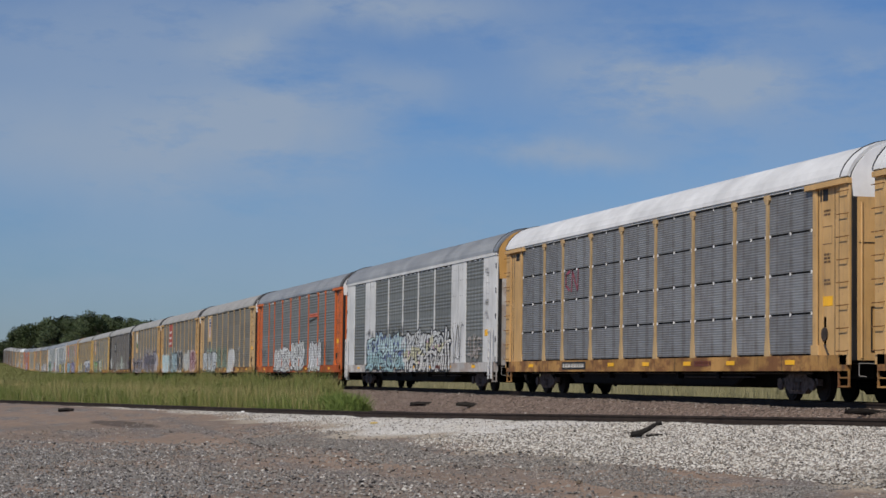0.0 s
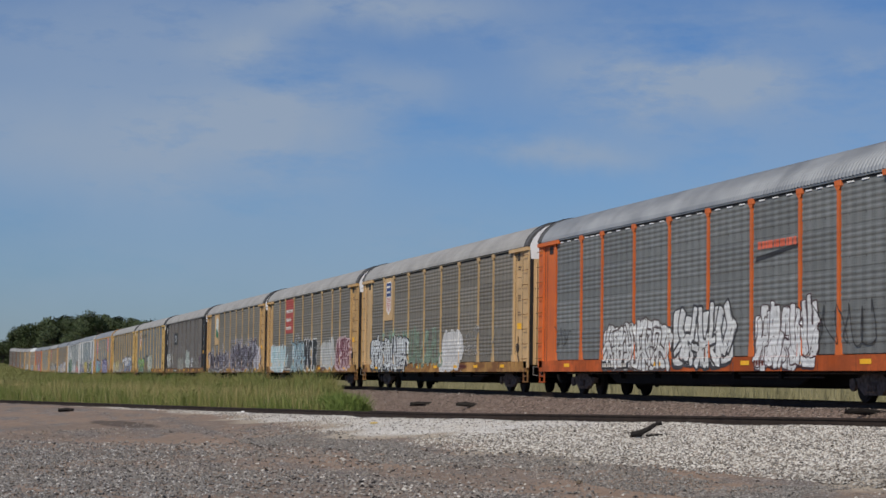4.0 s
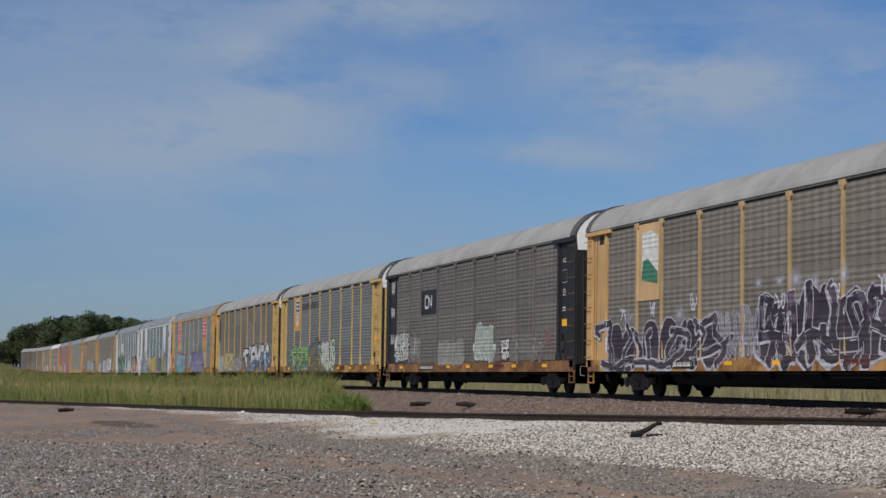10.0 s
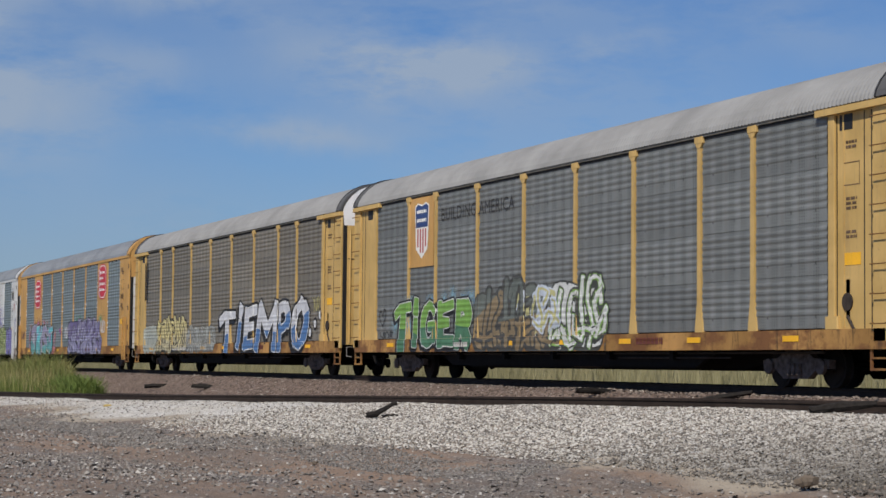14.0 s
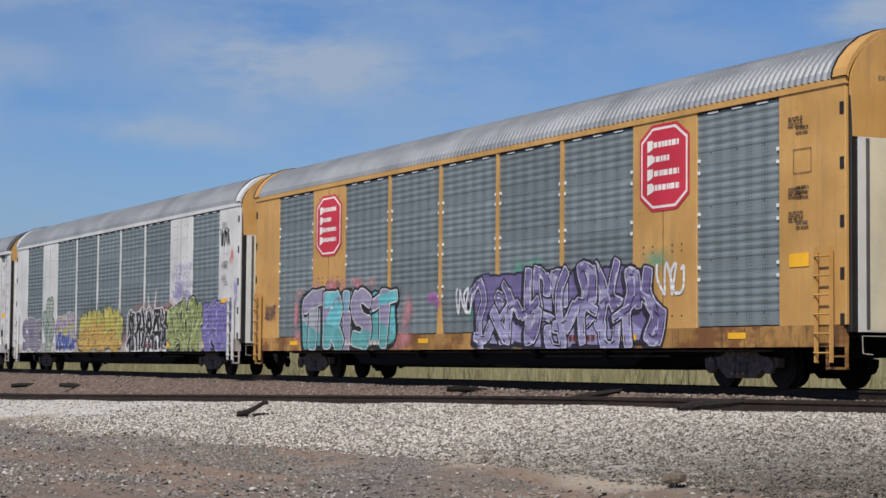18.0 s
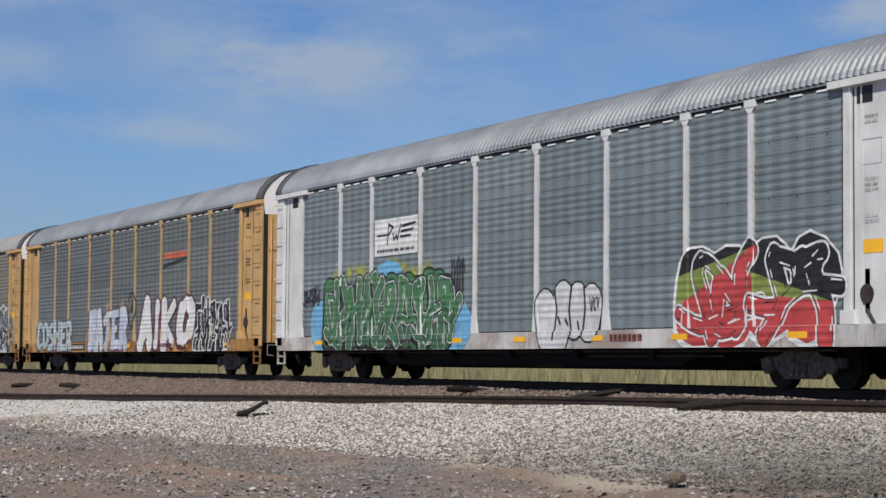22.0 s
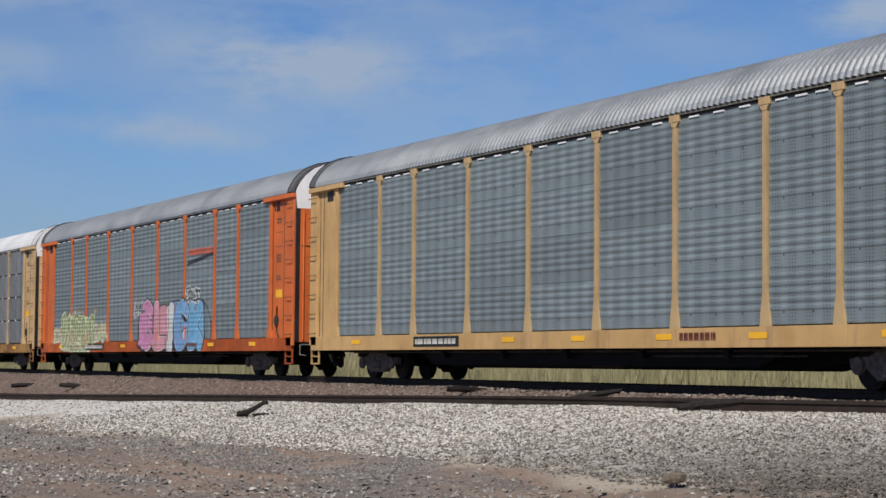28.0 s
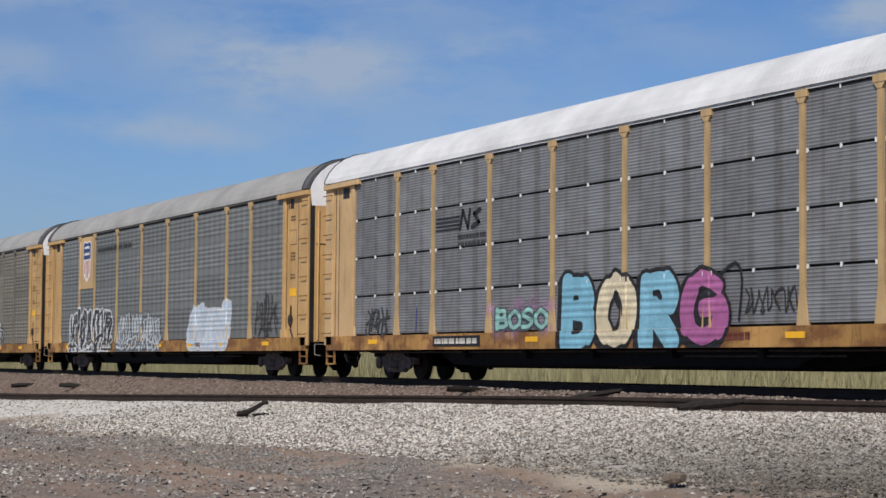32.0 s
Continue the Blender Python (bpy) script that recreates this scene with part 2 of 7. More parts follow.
YELLOW = painted("faded yellow car paint", (0.53, 0.32, 0.12), 0.36)
YELLOW_PALE = painted("straw yellow car paint", (0.56, 0.365, 0.115), 0.24)
YELLOW_BRIGHT = painted("golden yellow car paint", (0.54, 0.295, 0.078), 0.24)
TAN = painted("pale tan yellow car paint", (0.55, 0.36, 0.17), 0.32)
RUSTY = sill_paint("rusty yellow sill paint", (0.43, 0.235, 0.075))
ORANGE = painted("orange car paint", (0.58, 0.115, 0.02), 0.22)
ORANGE_DIM = sill_paint("rusty orange sill paint", (0.48, 0.098, 0.02), (0.20, 0.055, 0.022), amount=0.6)
WHITE_P = painted("off-white car paint", (0.62, 0.62, 0.615), 0.28, (0.34, 0.31, 0.28))
WHITE_SILL = sill_paint("dirty white sill paint", (0.52, 0.505, 0.49), (0.30, 0.22, 0.17), (0.12, 0.10, 0.09), 0.75)
BLACK_P = painted("black car paint", (0.012, 0.0115, 0.012), 0.12, (0.05, 0.045, 0.04))
BLACK_RUST = sill_paint("black and rust sill paint", (0.30, 0.15, 0.06), (0.10, 0.05, 0.03))
ROOF_GREY = painted("galvanised roof", (0.245, 0.245, 0.242), 0.16, (0.20, 0.19, 0.18), 0.8, 0.0)
ROOF_BRIGHT = painted("bright galvanised roof", (0.25, 0.265, 0.278), 0.10, (0.19, 0.19, 0.185), 0.46, 0.38)
ROOF_WHITE = painted("white roof paint", (0.58, 0.585, 0.59), 0.06, (0.40, 0.38, 0.35), 0.75)
END_WHITE = painted("white end paint", (0.80, 0.80, 0.80), 0.08, (0.45, 0.42, 0.4), 0.5)
CREAM = painted("cream end door paint", (0.66, 0.62, 0.48), 0.12, (0.4, 0.36, 0.28), 0.5)
POST_DUSTY = painted("dusty pale yellow post paint", (0.47, 0.315, 0.145), 0.4)
ROOF_DARK = painted("dark sooty roof end", (0.07, 0.07, 0.072), 0.2, (0.04, 0.04, 0.04), 0.8)
STEEL_RUST = screen_steel("grey ribbed screen with rust runs", (0.205, 0.213, 0.22), 0.72, (0.085, 0.062, 0.048), False)
STEEL_BLUE = screen_steel("blue-grey galvanised screen", (0.200, 0.240, 0.252), 0.14)
STEEL_GREY = screen_steel("grey galvanised screen", (0.195, 0.205, 0.198), 0.30)
STEEL_SLATE = screen_steel("slate grey screen", (0.158, 0.170, 0.170), 0.25)
STEEL_BROWN = screen_steel("brown-grey dusty screen", (0.222, 0.199, 0.160), 0.42)
STEEL_DARK = screen_steel("dark grimy screen", (0.188, 0.166, 0.146), 0.6, (0.06, 0.045, 0.036))
# Near-black: the shade under the cars is put into this colour.
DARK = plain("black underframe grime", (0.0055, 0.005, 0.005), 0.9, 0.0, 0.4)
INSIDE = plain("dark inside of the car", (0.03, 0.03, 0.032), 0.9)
WHEEL = plain("oily wheel steel", (0.018, 0.014, 0.012), 0.75, 0.1, 0.4)
IRON = plain("dusty cast iron", (0.05, 0.04, 0.034), 0.85, 0.1, 0.4)
RUNG = plain("rust-worn yellow rung", (0.20, 0.105, 0.04), 0.8, 0.0, 0.4)
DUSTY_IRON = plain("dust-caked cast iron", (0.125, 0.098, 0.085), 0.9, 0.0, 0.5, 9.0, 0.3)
PALE_ROD = plain("pale painted rod", (0.25, 0.24, 0.225), 0.7)
RAIL = plain("rusty rail steel", (0.034, 0.024, 0.019), 0.75, 0.2, 0.35, 3.0)
RAIL_TOP = plain("worn rail head", (0.22, 0.20, 0.19), 0.35, 0.8, 0.15)
WOOD = plain("weathered timber", (0.055, 0.045, 0.038), 0.9, 0.0, 0.4, 12.0, 0.4)
PAINT = {}


def colour(r, g, b):
    key = (r, g, b)
    if key not in PAINT:
        PAINT[key] = spray("spray paint", rgb(r, g, b))
        PAINT[key]["tone"] = rgb(r, g, b)
    return PAINT[key]


def enamel(r, g, b):
    key = ("sign", r, g, b)
    if key not in PAINT:
        PAINT[key] = painted("sign paint", rgb(r, g, b), 0.12)
    return PAINT[key]


# ---------------------------------------------------------------- mesh tools


class Shape:
    """Collects simple solids into one mesh."""

    def __init__(self):
        self.v, self.f = [], []

    def add(self, verts, faces):
        n = len(self.v)
        self.v += [tuple(p) for p in verts]
        self.f += [tuple(i + n for i in q) for q in faces]
        return self

    def box(self, x0, x1, y0, y1, z0, z1, bevel=0.0):
        if bevel <= 0:
            self.add([(x0, y0, z0), (x1, y0, z0), (x1, y1, z0), (x0, y1, z0), (x0, y0, z1), (x1, y0, z1), (x1, y1, z1), (x0, y1, z1)],
                     [(0, 3, 2, 1), (4, 5, 6, 7), (0, 1, 5, 4), (1, 2, 6, 5), (2, 3, 7, 6), (3, 0, 4, 7)])
            return self
        b = bevel
        prof = [(x0 + b, y0), (x1 - b, y0), (x1, y0 + b), (x1, y1 - b), (x1 - b, y1), (x0 + b, y1), (x0, y1 - b), (x0, y0 + b)]
        return self.prism_z(prof, z0, z1)

    def prism_z(self, prof, z0, z1):
        n = len(prof)
        self.add([(x, y, z0) for x, y in prof] + [(x, y, z1) for x, y in prof],
                 [tuple(range(n - 1, -1, -1)), tuple(range(n, 2 * n))] + [(i, (i + 1) % n, (i + 1) % n + n, i + n) for i in range(n)])
        return self

    def prism_y(self, prof, y0, y1):
        """prof: (x, z) anticlockwise seen from -y."""
        n = len(prof)
        self.add([(x, y0, z) for x, z in prof] + [(x, y1, z) for x, z in prof],
                 [tuple(range(n)), tuple(range(2 * n - 1, n - 1, -1))] + [((i + 1) % n, i, i + n, (i + 1) % n + n) for i in range(n)])
        return self

    def prism_x(self, prof, x0, x1):
        """prof: (y, z) anticlockwise seen from +x."""
        n = len(prof)
        self.add([(x0, y, z) for y, z in prof] + [(x1, y, z) for y, z in prof],
                 [tuple(range(n - 1, -1, -1)), tuple(range(n, 2 * n))] + [(i, (i + 1) % n, (i + 1) % n + n, i + n) for i in range(n)])
        return self

    def rod(self, a, b, r, n=6):
        a, b = Vector(a), Vector(b)
        d = (b - a).normalized()
        u = d.orthogonal().normalized()
        w = d.cross(u)
        ring = [u * math.cos(2 * math.pi * i / n) * r + w * math.sin(2 * math.pi * i / n) * r for i in range(n)]
        self.add([a + q for q in ring] + [b + q for q in ring], [tuple(range(n - 1, -1, -1)), tuple(range(n, 2 * n))] + [(i, (i + 1) % n, (i + 1) % n + n, i + n) for i in range(n)])
        return self

    def tube(self, pts, r, n=6):
        """One bent pipe through the points."""
        pts = [Vector(p) for p in pts]
        verts = []
        for i, p in enumerate(pts):
            d = (pts[min(i + 1, len(pts) - 1)] - pts[max(i - 1, 0)]).normalized()
            u = d.cross(Vector((0.0, 1.0, 0.01))).normalized()
            w = d.cross(u)
            verts += [p + u * math.cos(2 * math.pi * j / n) * r + w * math.sin(2 * math.pi * j / n) * r for j in range(n)]
        faces = [(i * n + j, i * n + (j + 1) % n, (i + 1) * n + (j + 1) % n, (i + 1) * n + j) for i in range(len(pts) - 1) for j in range(n)]
        return self.add(verts, faces + [tuple(range(n - 1, -1, -1)), tuple((len(pts) - 1) * n + j for j in range(n))])

    def disc_y(self, x, z, r, y0, y1, n=24):
        return self.prism_y([(x + r * math.cos(2 * math.pi * i / n), z + r * math.sin(2 * math.pi * i / n)) for i in range(n)], y0, y1)

    def mesh(self, name):
        me = bpy.data.meshes.new(name)
        me.from_pydata(self.v, [], self.f)
        me.validate()
        me.update()
        return me


MESHES = {}


def part(name, shape, mat, parent, label="", key=None):
    """One mesh object under a thing or a part. shape: a Shape, or a function that makes one (kept under key and shared)."""
    if key is not None:
        if key not in MESHES:
            MESHES[key] = (shape() if callable(shape) else shape).mesh(name)
            MESHES[key].materials.append(None)
        me = MESHES[key]
    else:
        me = (shape() if callable(shape) else shape).mesh(name)
        me.materials.append(None)
    ob = new(name, me)
    ob.material_slots[0].link = "OBJECT"
    ob.material_slots[0].material = mat
    ob.parent = parent
    if label:
        ob["label"] = label
    return ob


def thing(name, label, category, group="", kind="", at=(0, 0, 0)):
    ob = new(name)
    ob.location = at
    ob.empty_display_size = 0.3
    return tagged(ob, label, category, group, kind)


# ---------------------------------------------------------------- ground
TRACK_Y = 21.05
SPUR = ((-420.0, -1.5), (-200.0, -1.35), (-105.0, -1.0), (-67.8, -0.68), (-52.0, -0.53), (-45.9, -0.42), (-31.0, -0.19), (-22.0, -0.12), (0.0, -0.05))


def spur_y(x):
    return 3.1 + 0.176 * (x + 105.0)


def spur_z(x):
    return np.interp(x, [a for a, _ in SPUR], [b for _, b in SPUR])


def rise(x):
    """The line climbs gently far down the track."""
    d = np.maximum(0.0, -330.0 - np.asarray(x, float)) / 290.0
    return np.minimum(2.6 * d * d, 3.0)


def white_edge(x):
    return np.interp(x, [-92, -80, -66, -58, -52, -42, -35, -24, -18, -14, 0], [0.0, 0.8, 1.6, 2.7, 3.6, 5.0, 5.5, 5.6, 6.0, 6.3, 6.5])


def ground_z(x, y):
    x, y = np.asarray(x, float), np.asarray(y, float)
    s = (spur_y(x) - y) * 0.985           # towards the tripod from the spur
    bed = spur_z(x) - 0.17
    k = np.clip((s - 0.9) / 9.0, 0, 1)
    k = k * k * (3 - 2 * k)
    near = bed + (-1.18 - bed) * k
    k2 = np.clip((-s - 1.6) / 3.0, 0, 1)
    between = bed + (np.minimum(bed, -0.62) - 0.1 - bed) * k2
    z = np.where(s > 0, near, between)
    away = np.abs(y - TRACK_Y)
    ballast = -0.17 - np.maximum(0.0, away - 1.75) * 0.48
    far = np.where(y > TRACK_Y, -0.85 + 2.05 * np.clip((y - TRACK_Y - 8) / 22, 0, 1) * np.clip((x + 300) / 80, 0, 1), -5.0)
    z = np.where(y > TRACK_Y, far, z)
    z = np.maximum(z, ballast)
    return z + rise(x) * np.clip((y + 60) / 60, 0, 1)


def relief(x, y):
    """Low swells of the yard near the tripod."""
    x, y = np.asarray(x, float), np.asarray(y, float)
    near = (x > -126) & (x < 9) & (y > -5) & (y < 31)
    return np.where(near, 0.026 * np.sin(x * 0.9 + 1.3 * np.sin(y * 0.5)) * np.sin(y * 0.8 + x * 0.2), 0)


def axis(lo, a, b, hi, step, grow=1.25):
    mid = list(np.arange(a, b + 1e-6, step))
    out, d, p = [], step, a
    while p > lo:
        d *= grow
        p -= d
        out.append(p)
    left = out[::-1]
    out, d, p = [], step, b
    while p < hi:
        d *= grow
        p += d
        out.append(p)
    return np.array(left + mid + out)


def make_ground():
    xs, ys = axis(-3000, -125, 8, 2500, 0.33, 1.18), axis(-1500, -4, 30, 3000, 0.22, 1.18)
    X, Y = np.meshgrid(xs, ys, indexing="ij")
    Z = ground_z(X, Y)
    rng = np.random.default_rng(4)
    near = (X > -126) & (X < 9) & (Y > -5) & (Y < 31)
    Z = Z + np.where(near, rng.normal(0, 0.009, X.shape), 0)
    Z = Z + relief(X, Y)
    nx, ny = X.shape
    verts = np.stack([X, Y, Z], -1).reshape(-1, 3)
    i = np.arange(nx * ny).reshape(nx, ny)
    faces = np.stack([i[:-1, :-1], i[1:, :-1], i[1:, 1:], i[:-1, 1:]], -1).reshape(-1, 4)
    me = bpy.data.meshes.new("ground")
    me.from_pydata(verts.tolist(), [], faces.tolist())
    s = (spur_y(X) - Y) * 0.985
    edge = white_edge(X)
    wob = 0.5 * np.sin(X * 0.55) + 0.35 * np.sin(X * 1.7 + 2)
    white = np.clip((edge + 1.1 + wob * (edge > 0.5) - s) / 3.0, 0, 1) * np.clip((s + 0.6) / 0.5, 0, 1) * (edge > 0.05)
    brown = np.clip((-s - 0.4) / 0.6, 0, 1) * np.clip((TRACK_Y + 3.4 - Y) / 0.8, 0, 1)
    green = np.clip((Y - TRACK_Y - 3.2) / 1.0, 0, 1)
    green = np.maximum(green, np.clip((-s - 0.3) / 1.0, 0, 1) * np.clip((-Y / 0.2115 - 1 - X) / 3, 0, 1) * np.clip((TRACK_Y - 2.6 - Y) / 1.0, 0, 1))
    green = np.maximum(green, np.clip((-4 - Y) / 20.0, 0, 1) * 0.6)
    green = np.maximum(green, np.clip((-140 - X) / 60.0, 0, 1) * (np.abs(Y - TRACK_Y) > 3.4))
    brown = brown * np.clip((X + 290) / 40, 0, 1)
    green = np.maximum(green, np.clip((-250 - X) / 40, 0, 1) * (np.abs(Y - TRACK_Y) > 1.9))
    mud = np.clip(1.6 - np.hypot((X + 57.0 + 0.6 * np.sin(Y * 3)) / 4.6, (Y - 5.05 - 0.13 * (X + 57.0)) / 0.75) * 1.6, 0, 1)
    for name, data in (("white", white), ("brown", brown), ("green", green), ("mud", mud)):
        at = me.attributes.new(name, "FLOAT", "POINT")
        at.data.foreach_set("value", data.reshape(-1).astype(np.float32))

    def build(t, bsdf):
        p = here(t)
        a = {k: node(t, "ShaderNodeAttribute", attribute_name=k).outputs["Fac"] for k in ("white", "brown", "green", "mud")}
        lumps = node(t, "ShaderNodeTexVoronoi", Vector=p, Scale=5.5)
        clod = noise_of(t, p, 3.2, 6, 0.72)
        pebble = node(t, "ShaderNodeTexVoronoi", Vector=p, Scale=17.0)
        small = node(t, "ShaderNodeTexVoronoi", Vector=p, Scale=34.0)
        patch = noise_of(t, p, 0.16, 5, 0.6)
        patch2 = noise_of(t, p, 0.55, 5, 0.62, (0.45, 1.5, 1.0))
        fine = noise_of(t, p, 12.0, 5, 0.7)
        stone = ramp(t, node(t, "ShaderNodeSeparateColor", Color=small.outputs["Color"]).outputs[0], (0.0, (0.07, 0.058, 0.048)), (0.45, (0.17, 0.142, 0.12)), (0.85, (0.25, 0.218, 0.19)), (0.95, (0.45, 0.42, 0.385)))
        dirt = mix(t, fine, (0.215, 0.144, 0.096), (0.335, 0.238, 0.168))
        base = mix(t, ramp(t, patch2, (0.39, 0.0), (0.52, 1.0)), stone, dirt)
        base = mix(t, m_(t, "MULTIPLY", ramp(t, patch, (0.45, 0.0), (0.6, 1.0)), 0.5), base, (0.165, 0.132, 0.104))
        pale = ramp(t, node(t, "ShaderNodeSeparateColor", Color=pebble.outputs["Color"]).outputs[1], (0.0, (0.33, 0.30, 0.265)), (0.22, (0.52, 0.49, 0.44)), (1.0, (0.70, 0.675, 0.625)))
        pale = mix(t, ramp(t, noise_of(t, p, 0.35, 4, 0.6), (0.46, 0.0), (0.66, 0.4)), pale, (0.52, 0.46, 0.37))
        # Ground darkens towards +X, painting in the shaded gaps between the loose stones.
        gap_shade = m_(t, "MULTIPLY", m_(t, "MINIMUM", m_(t, "MAXIMUM", m_(t, "DIVIDE", m_(t, "ADD", node(t, "ShaderNodeSeparateXYZ", Vector=p).outputs[0], 37.0), 11.0), 0.0), 1.0), 0.42)
        pale = mix(t, gap_shade, pale, (0.085, 0.075, 0.063))
        ragged = m_(t, "MULTIPLY", a["white"], m_(t, "ADD", 0.55, m_(t, "MULTIPLY", noise_of(t, p, 1.4, 5, 0.7), 0.95)))
        rust = ramp(t, node(t, "ShaderNodeSeparateColor", Color=pebble.outputs["Color"]).outputs[0], (0.0, (0.05, 0.034, 0.025)), (0.6, (0.15, 0.103, 0.078)), (1.0, (0.27, 0.205, 0.165)))
        base = mix(t, ramp(t, clod, (0.40, 0.0), (0.60, 0.45)), base, mix(t, 0.5, base, (0.05, 0.042, 0.036)))
        base = mix(t, ramp(t, node(t, "ShaderNodeSeparateColor", Color=lumps.outputs["Color"]).outputs[0], (0.70, 0.0), (0.86, 0.16)), base, (0.36, 0.33, 0.30))
        sandy = mix(t, fine, (0.33, 0.275, 0.205), (0.47, 0.41, 0.32))
        base = mix(t, ramp(t, ragged, (0.10, 0.0), (0.26, 0.85)), base, sandy)
        base = mix(t, ramp(t, ragged, (0.34, 0.0), (0.56, 1.0)), base, pale)
        base = mix(t, a["brown"], base, rust)
        grass = mix(t, fine, (0.15, 0.135, 0.055), (0.27, 0.235, 0.115))
        base = mix(t, m_(t, "MULTIPLY", ramp(t, m_(t, "MULTIPLY", a["mud"], m_(t, "ADD", 0.5, clod)), (0.3, 0.0), (0.6, 1.0)), 0.8), base, (0.07, 0.05, 0.036))
        base = mix(t, a["green"], base, grass)
        h = m_(t, "ADD", m_(t, "MULTIPLY", pebble.outputs["Distance"], -0.6), m_(t, "MULTIPLY", small.outputs["Distance"], -0.5))
        put(t, bsdf, base, 0.92, 0.0, h, 0.8, 0.035)
    me.materials.append(material("gravel yard", build))
    for poly in me.polygons:
        poly.use_smooth = True
    return tagged(new("ground", me), "grey-brown gravel yard with a pale crushed-stone strip", "ground", kind="structure")


make_ground()


def scatter(name, label, count, pick, size, mat, seed, sink=0.25):
    """Loose stones as real lumps, joined into one sheet of stuff."""
    rng = np.random.default_rng(seed)
    base = np.array([(1, 0, 0), (0, 1, 0), (-1, 0, 0), (0, -1, 0), (0.1, 0.05, 1), (0, 0, -0.7), (0.75, 0.7, 0.45), (-0.7, 0.65, 0.4)], float)
    faces = np.array([(0, 6, 4), (6, 1, 4), (1, 7, 4), (7, 2, 4), (2, 3, 4), (3, 0, 4), (0, 1, 6), (1, 2, 7)])
    x, y = pick(rng, count)
    n = len(x)
    z = ground_z(x, y) + relief(x, y)
    r = size[0] + (size[1] - size[0]) * rng.random(n) ** 2
    ang, tilt = rng.random(n) * 6.283, rng.normal(0, 0.5, n)
    v = base[None] * (0.65 + 0.7 * rng.random((n, 8, 1))) * (r[:, None, None] * np.stack([np.ones(n), 0.6 + 0.4 * rng.random(n), 0.5 + 0.4 * rng.random(n)], -1)[:, None, :])
    c, s_ = np.cos(tilt)[:, None], np.sin(tilt)[:, None]
    v = np.stack([v[..., 0], v[..., 1] * c - v[..., 2] * s_, v[..., 1] * s_ + v[..., 2] * c], -1)
    c, s_ = np.cos(ang)[:, None], np.sin(ang)[:, None]
    v = np.stack([v[..., 0] * c - v[..., 1] * s_, v[..., 0] * s_ + v[..., 1] * c, v[..., 2]], -1)
    v += np.stack([x, y, z + r * sink], -1)[:, None, :]
    f = (faces[None] + 8 * np.arange(n)[:, None, None]).reshape(-1, 3)
    me = bpy.data.meshes.new(name)
    me.from_pydata(v.reshape(-1, 3).tolist(), [], f.tolist())
    me.materials.append(mat)
    return tagged(new(name, me), label, "gravel", kind="stuff")


def stones(name, *stops, dark=None):
    def build(t, bsdf):
        r = node(t, "ShaderNodeNewGeometry").outputs["Random Per Island"]
        n = noise_of(t, here(t), 30, 3)
        base = mix(t, 0.25, ramp(t, r, *stops), mix(t, n, (0.1, 0.09, 0.08), (0.6, 0.57, 0.52)))
        if dark:
            x = node(t, "ShaderNodeSeparateXYZ", Vector=here(t)).outputs[0]
            sep = node(t, "ShaderNodeSeparateXYZ", Vector=here(t))
            s = m_(t, "SUBTRACT", m_(t, "ADD", m_(t, "MULTIPLY", sep.outputs[0], 0.176), 21.58), sep.outputs[1])
            deep = m_(t, "MINIMUM", m_(t, "MAXIMUM", m_(t, "DIVIDE", m_(t, "SUBTRACT", s, 1.5), 5.0), 0.0), 1.0)
            more = m_(t, "MULTIPLY", m_(t, "MINIMUM", m_(t, "MAXIMUM", m_(t, "DIVIDE", m_(t, "ADD", x, 25.0), 8.0), 0.0), 1.0), m_(t, "ADD", 0.22, m_(t, "MULTIPLY", deep, 0.68)))
            base = mix(t, more, base, dark)
        put(t, bsdf, base, 0.9)
    return material(name, build)


def near_spur(lo, hi):
    def pick(rng, n):
        x = lo + (hi - lo) * rng.random(n) ** 0.8
        s = white_edge(x) * 1.08 * rng.random(n) ** 0.85 + 0.35
        thick = np.clip((x + 39) / 10, 0, 1)
        thin_out = 1 - 0.75 * np.clip((s - white_edge(x) + 0.5) / 1.4, 0, 1)
        keep = (white_edge(x) > 0.8) & (rng.random(n) < (0.25 + 0.75 * thick) * thin_out)
        x, s = x[keep], s[keep]
        return x, spur_y(x) - s / 0.985
    return pick


def between_tracks(rng, n):
    x = -92 + 80 * rng.random(n)
    y0, y1 = spur_y(x) + 0.6, np.full(n, TRACK_Y - 1.0)
    y = y0 + (y1 - y0) * rng.random(n)
    return x, y


def yard(rng, n):
    x = -62 + 50 * rng.random(n) ** 0.7
    y = -1.5 + 19 * rng.random(n)
    drift = np.sin(x * 0.35 + 1.2 * np.sin(y * 0.5)) + np.sin(y * 0.9 + 0.4 * x)
    keep = ((spur_y(x) - y) * 0.985 > white_edge(x) + 0.3) & (rng.random(len(x)) < 0.35 + 0.35 * drift)
    return x[keep], y[keep]


LIMESTONE = stones("limestone", (0.0, (0.05, 0.043, 0.036)), (0.20, (0.14, 0.118, 0.096)), (0.34, (0.27, 0.215, 0.17)), (0.48, (0.43, 0.40, 0.345)), (1.0, (0.74, 0.705, 0.645)), dark=(0.075, 0.065, 0.053))
scatter("white_gravel", "pale crushed limestone trodden into the ground beside the spur rail", 52000, near_spur(-86, -34), (0.010, 0.030), LIMESTONE, 5)
scatter("white_gravel", "loose pale crushed limestone heaped along the spur rail", 190000, near_spur(-38, -12.5), (0.013, 0.033), LIMESTONE, 25, 0.4)
scatter("ballast", "rust-brown track ballast between the rails", 22000, between_tracks, (0.018, 0.045), stones("rusty ballast", (0.0, (0.045, 0.03, 0.022)), (0.5, (0.165, 0.108, 0.078)), (0.9, (0.29, 0.215, 0.165)), (1.0, (0.50, 0.45, 0.39))), 6)
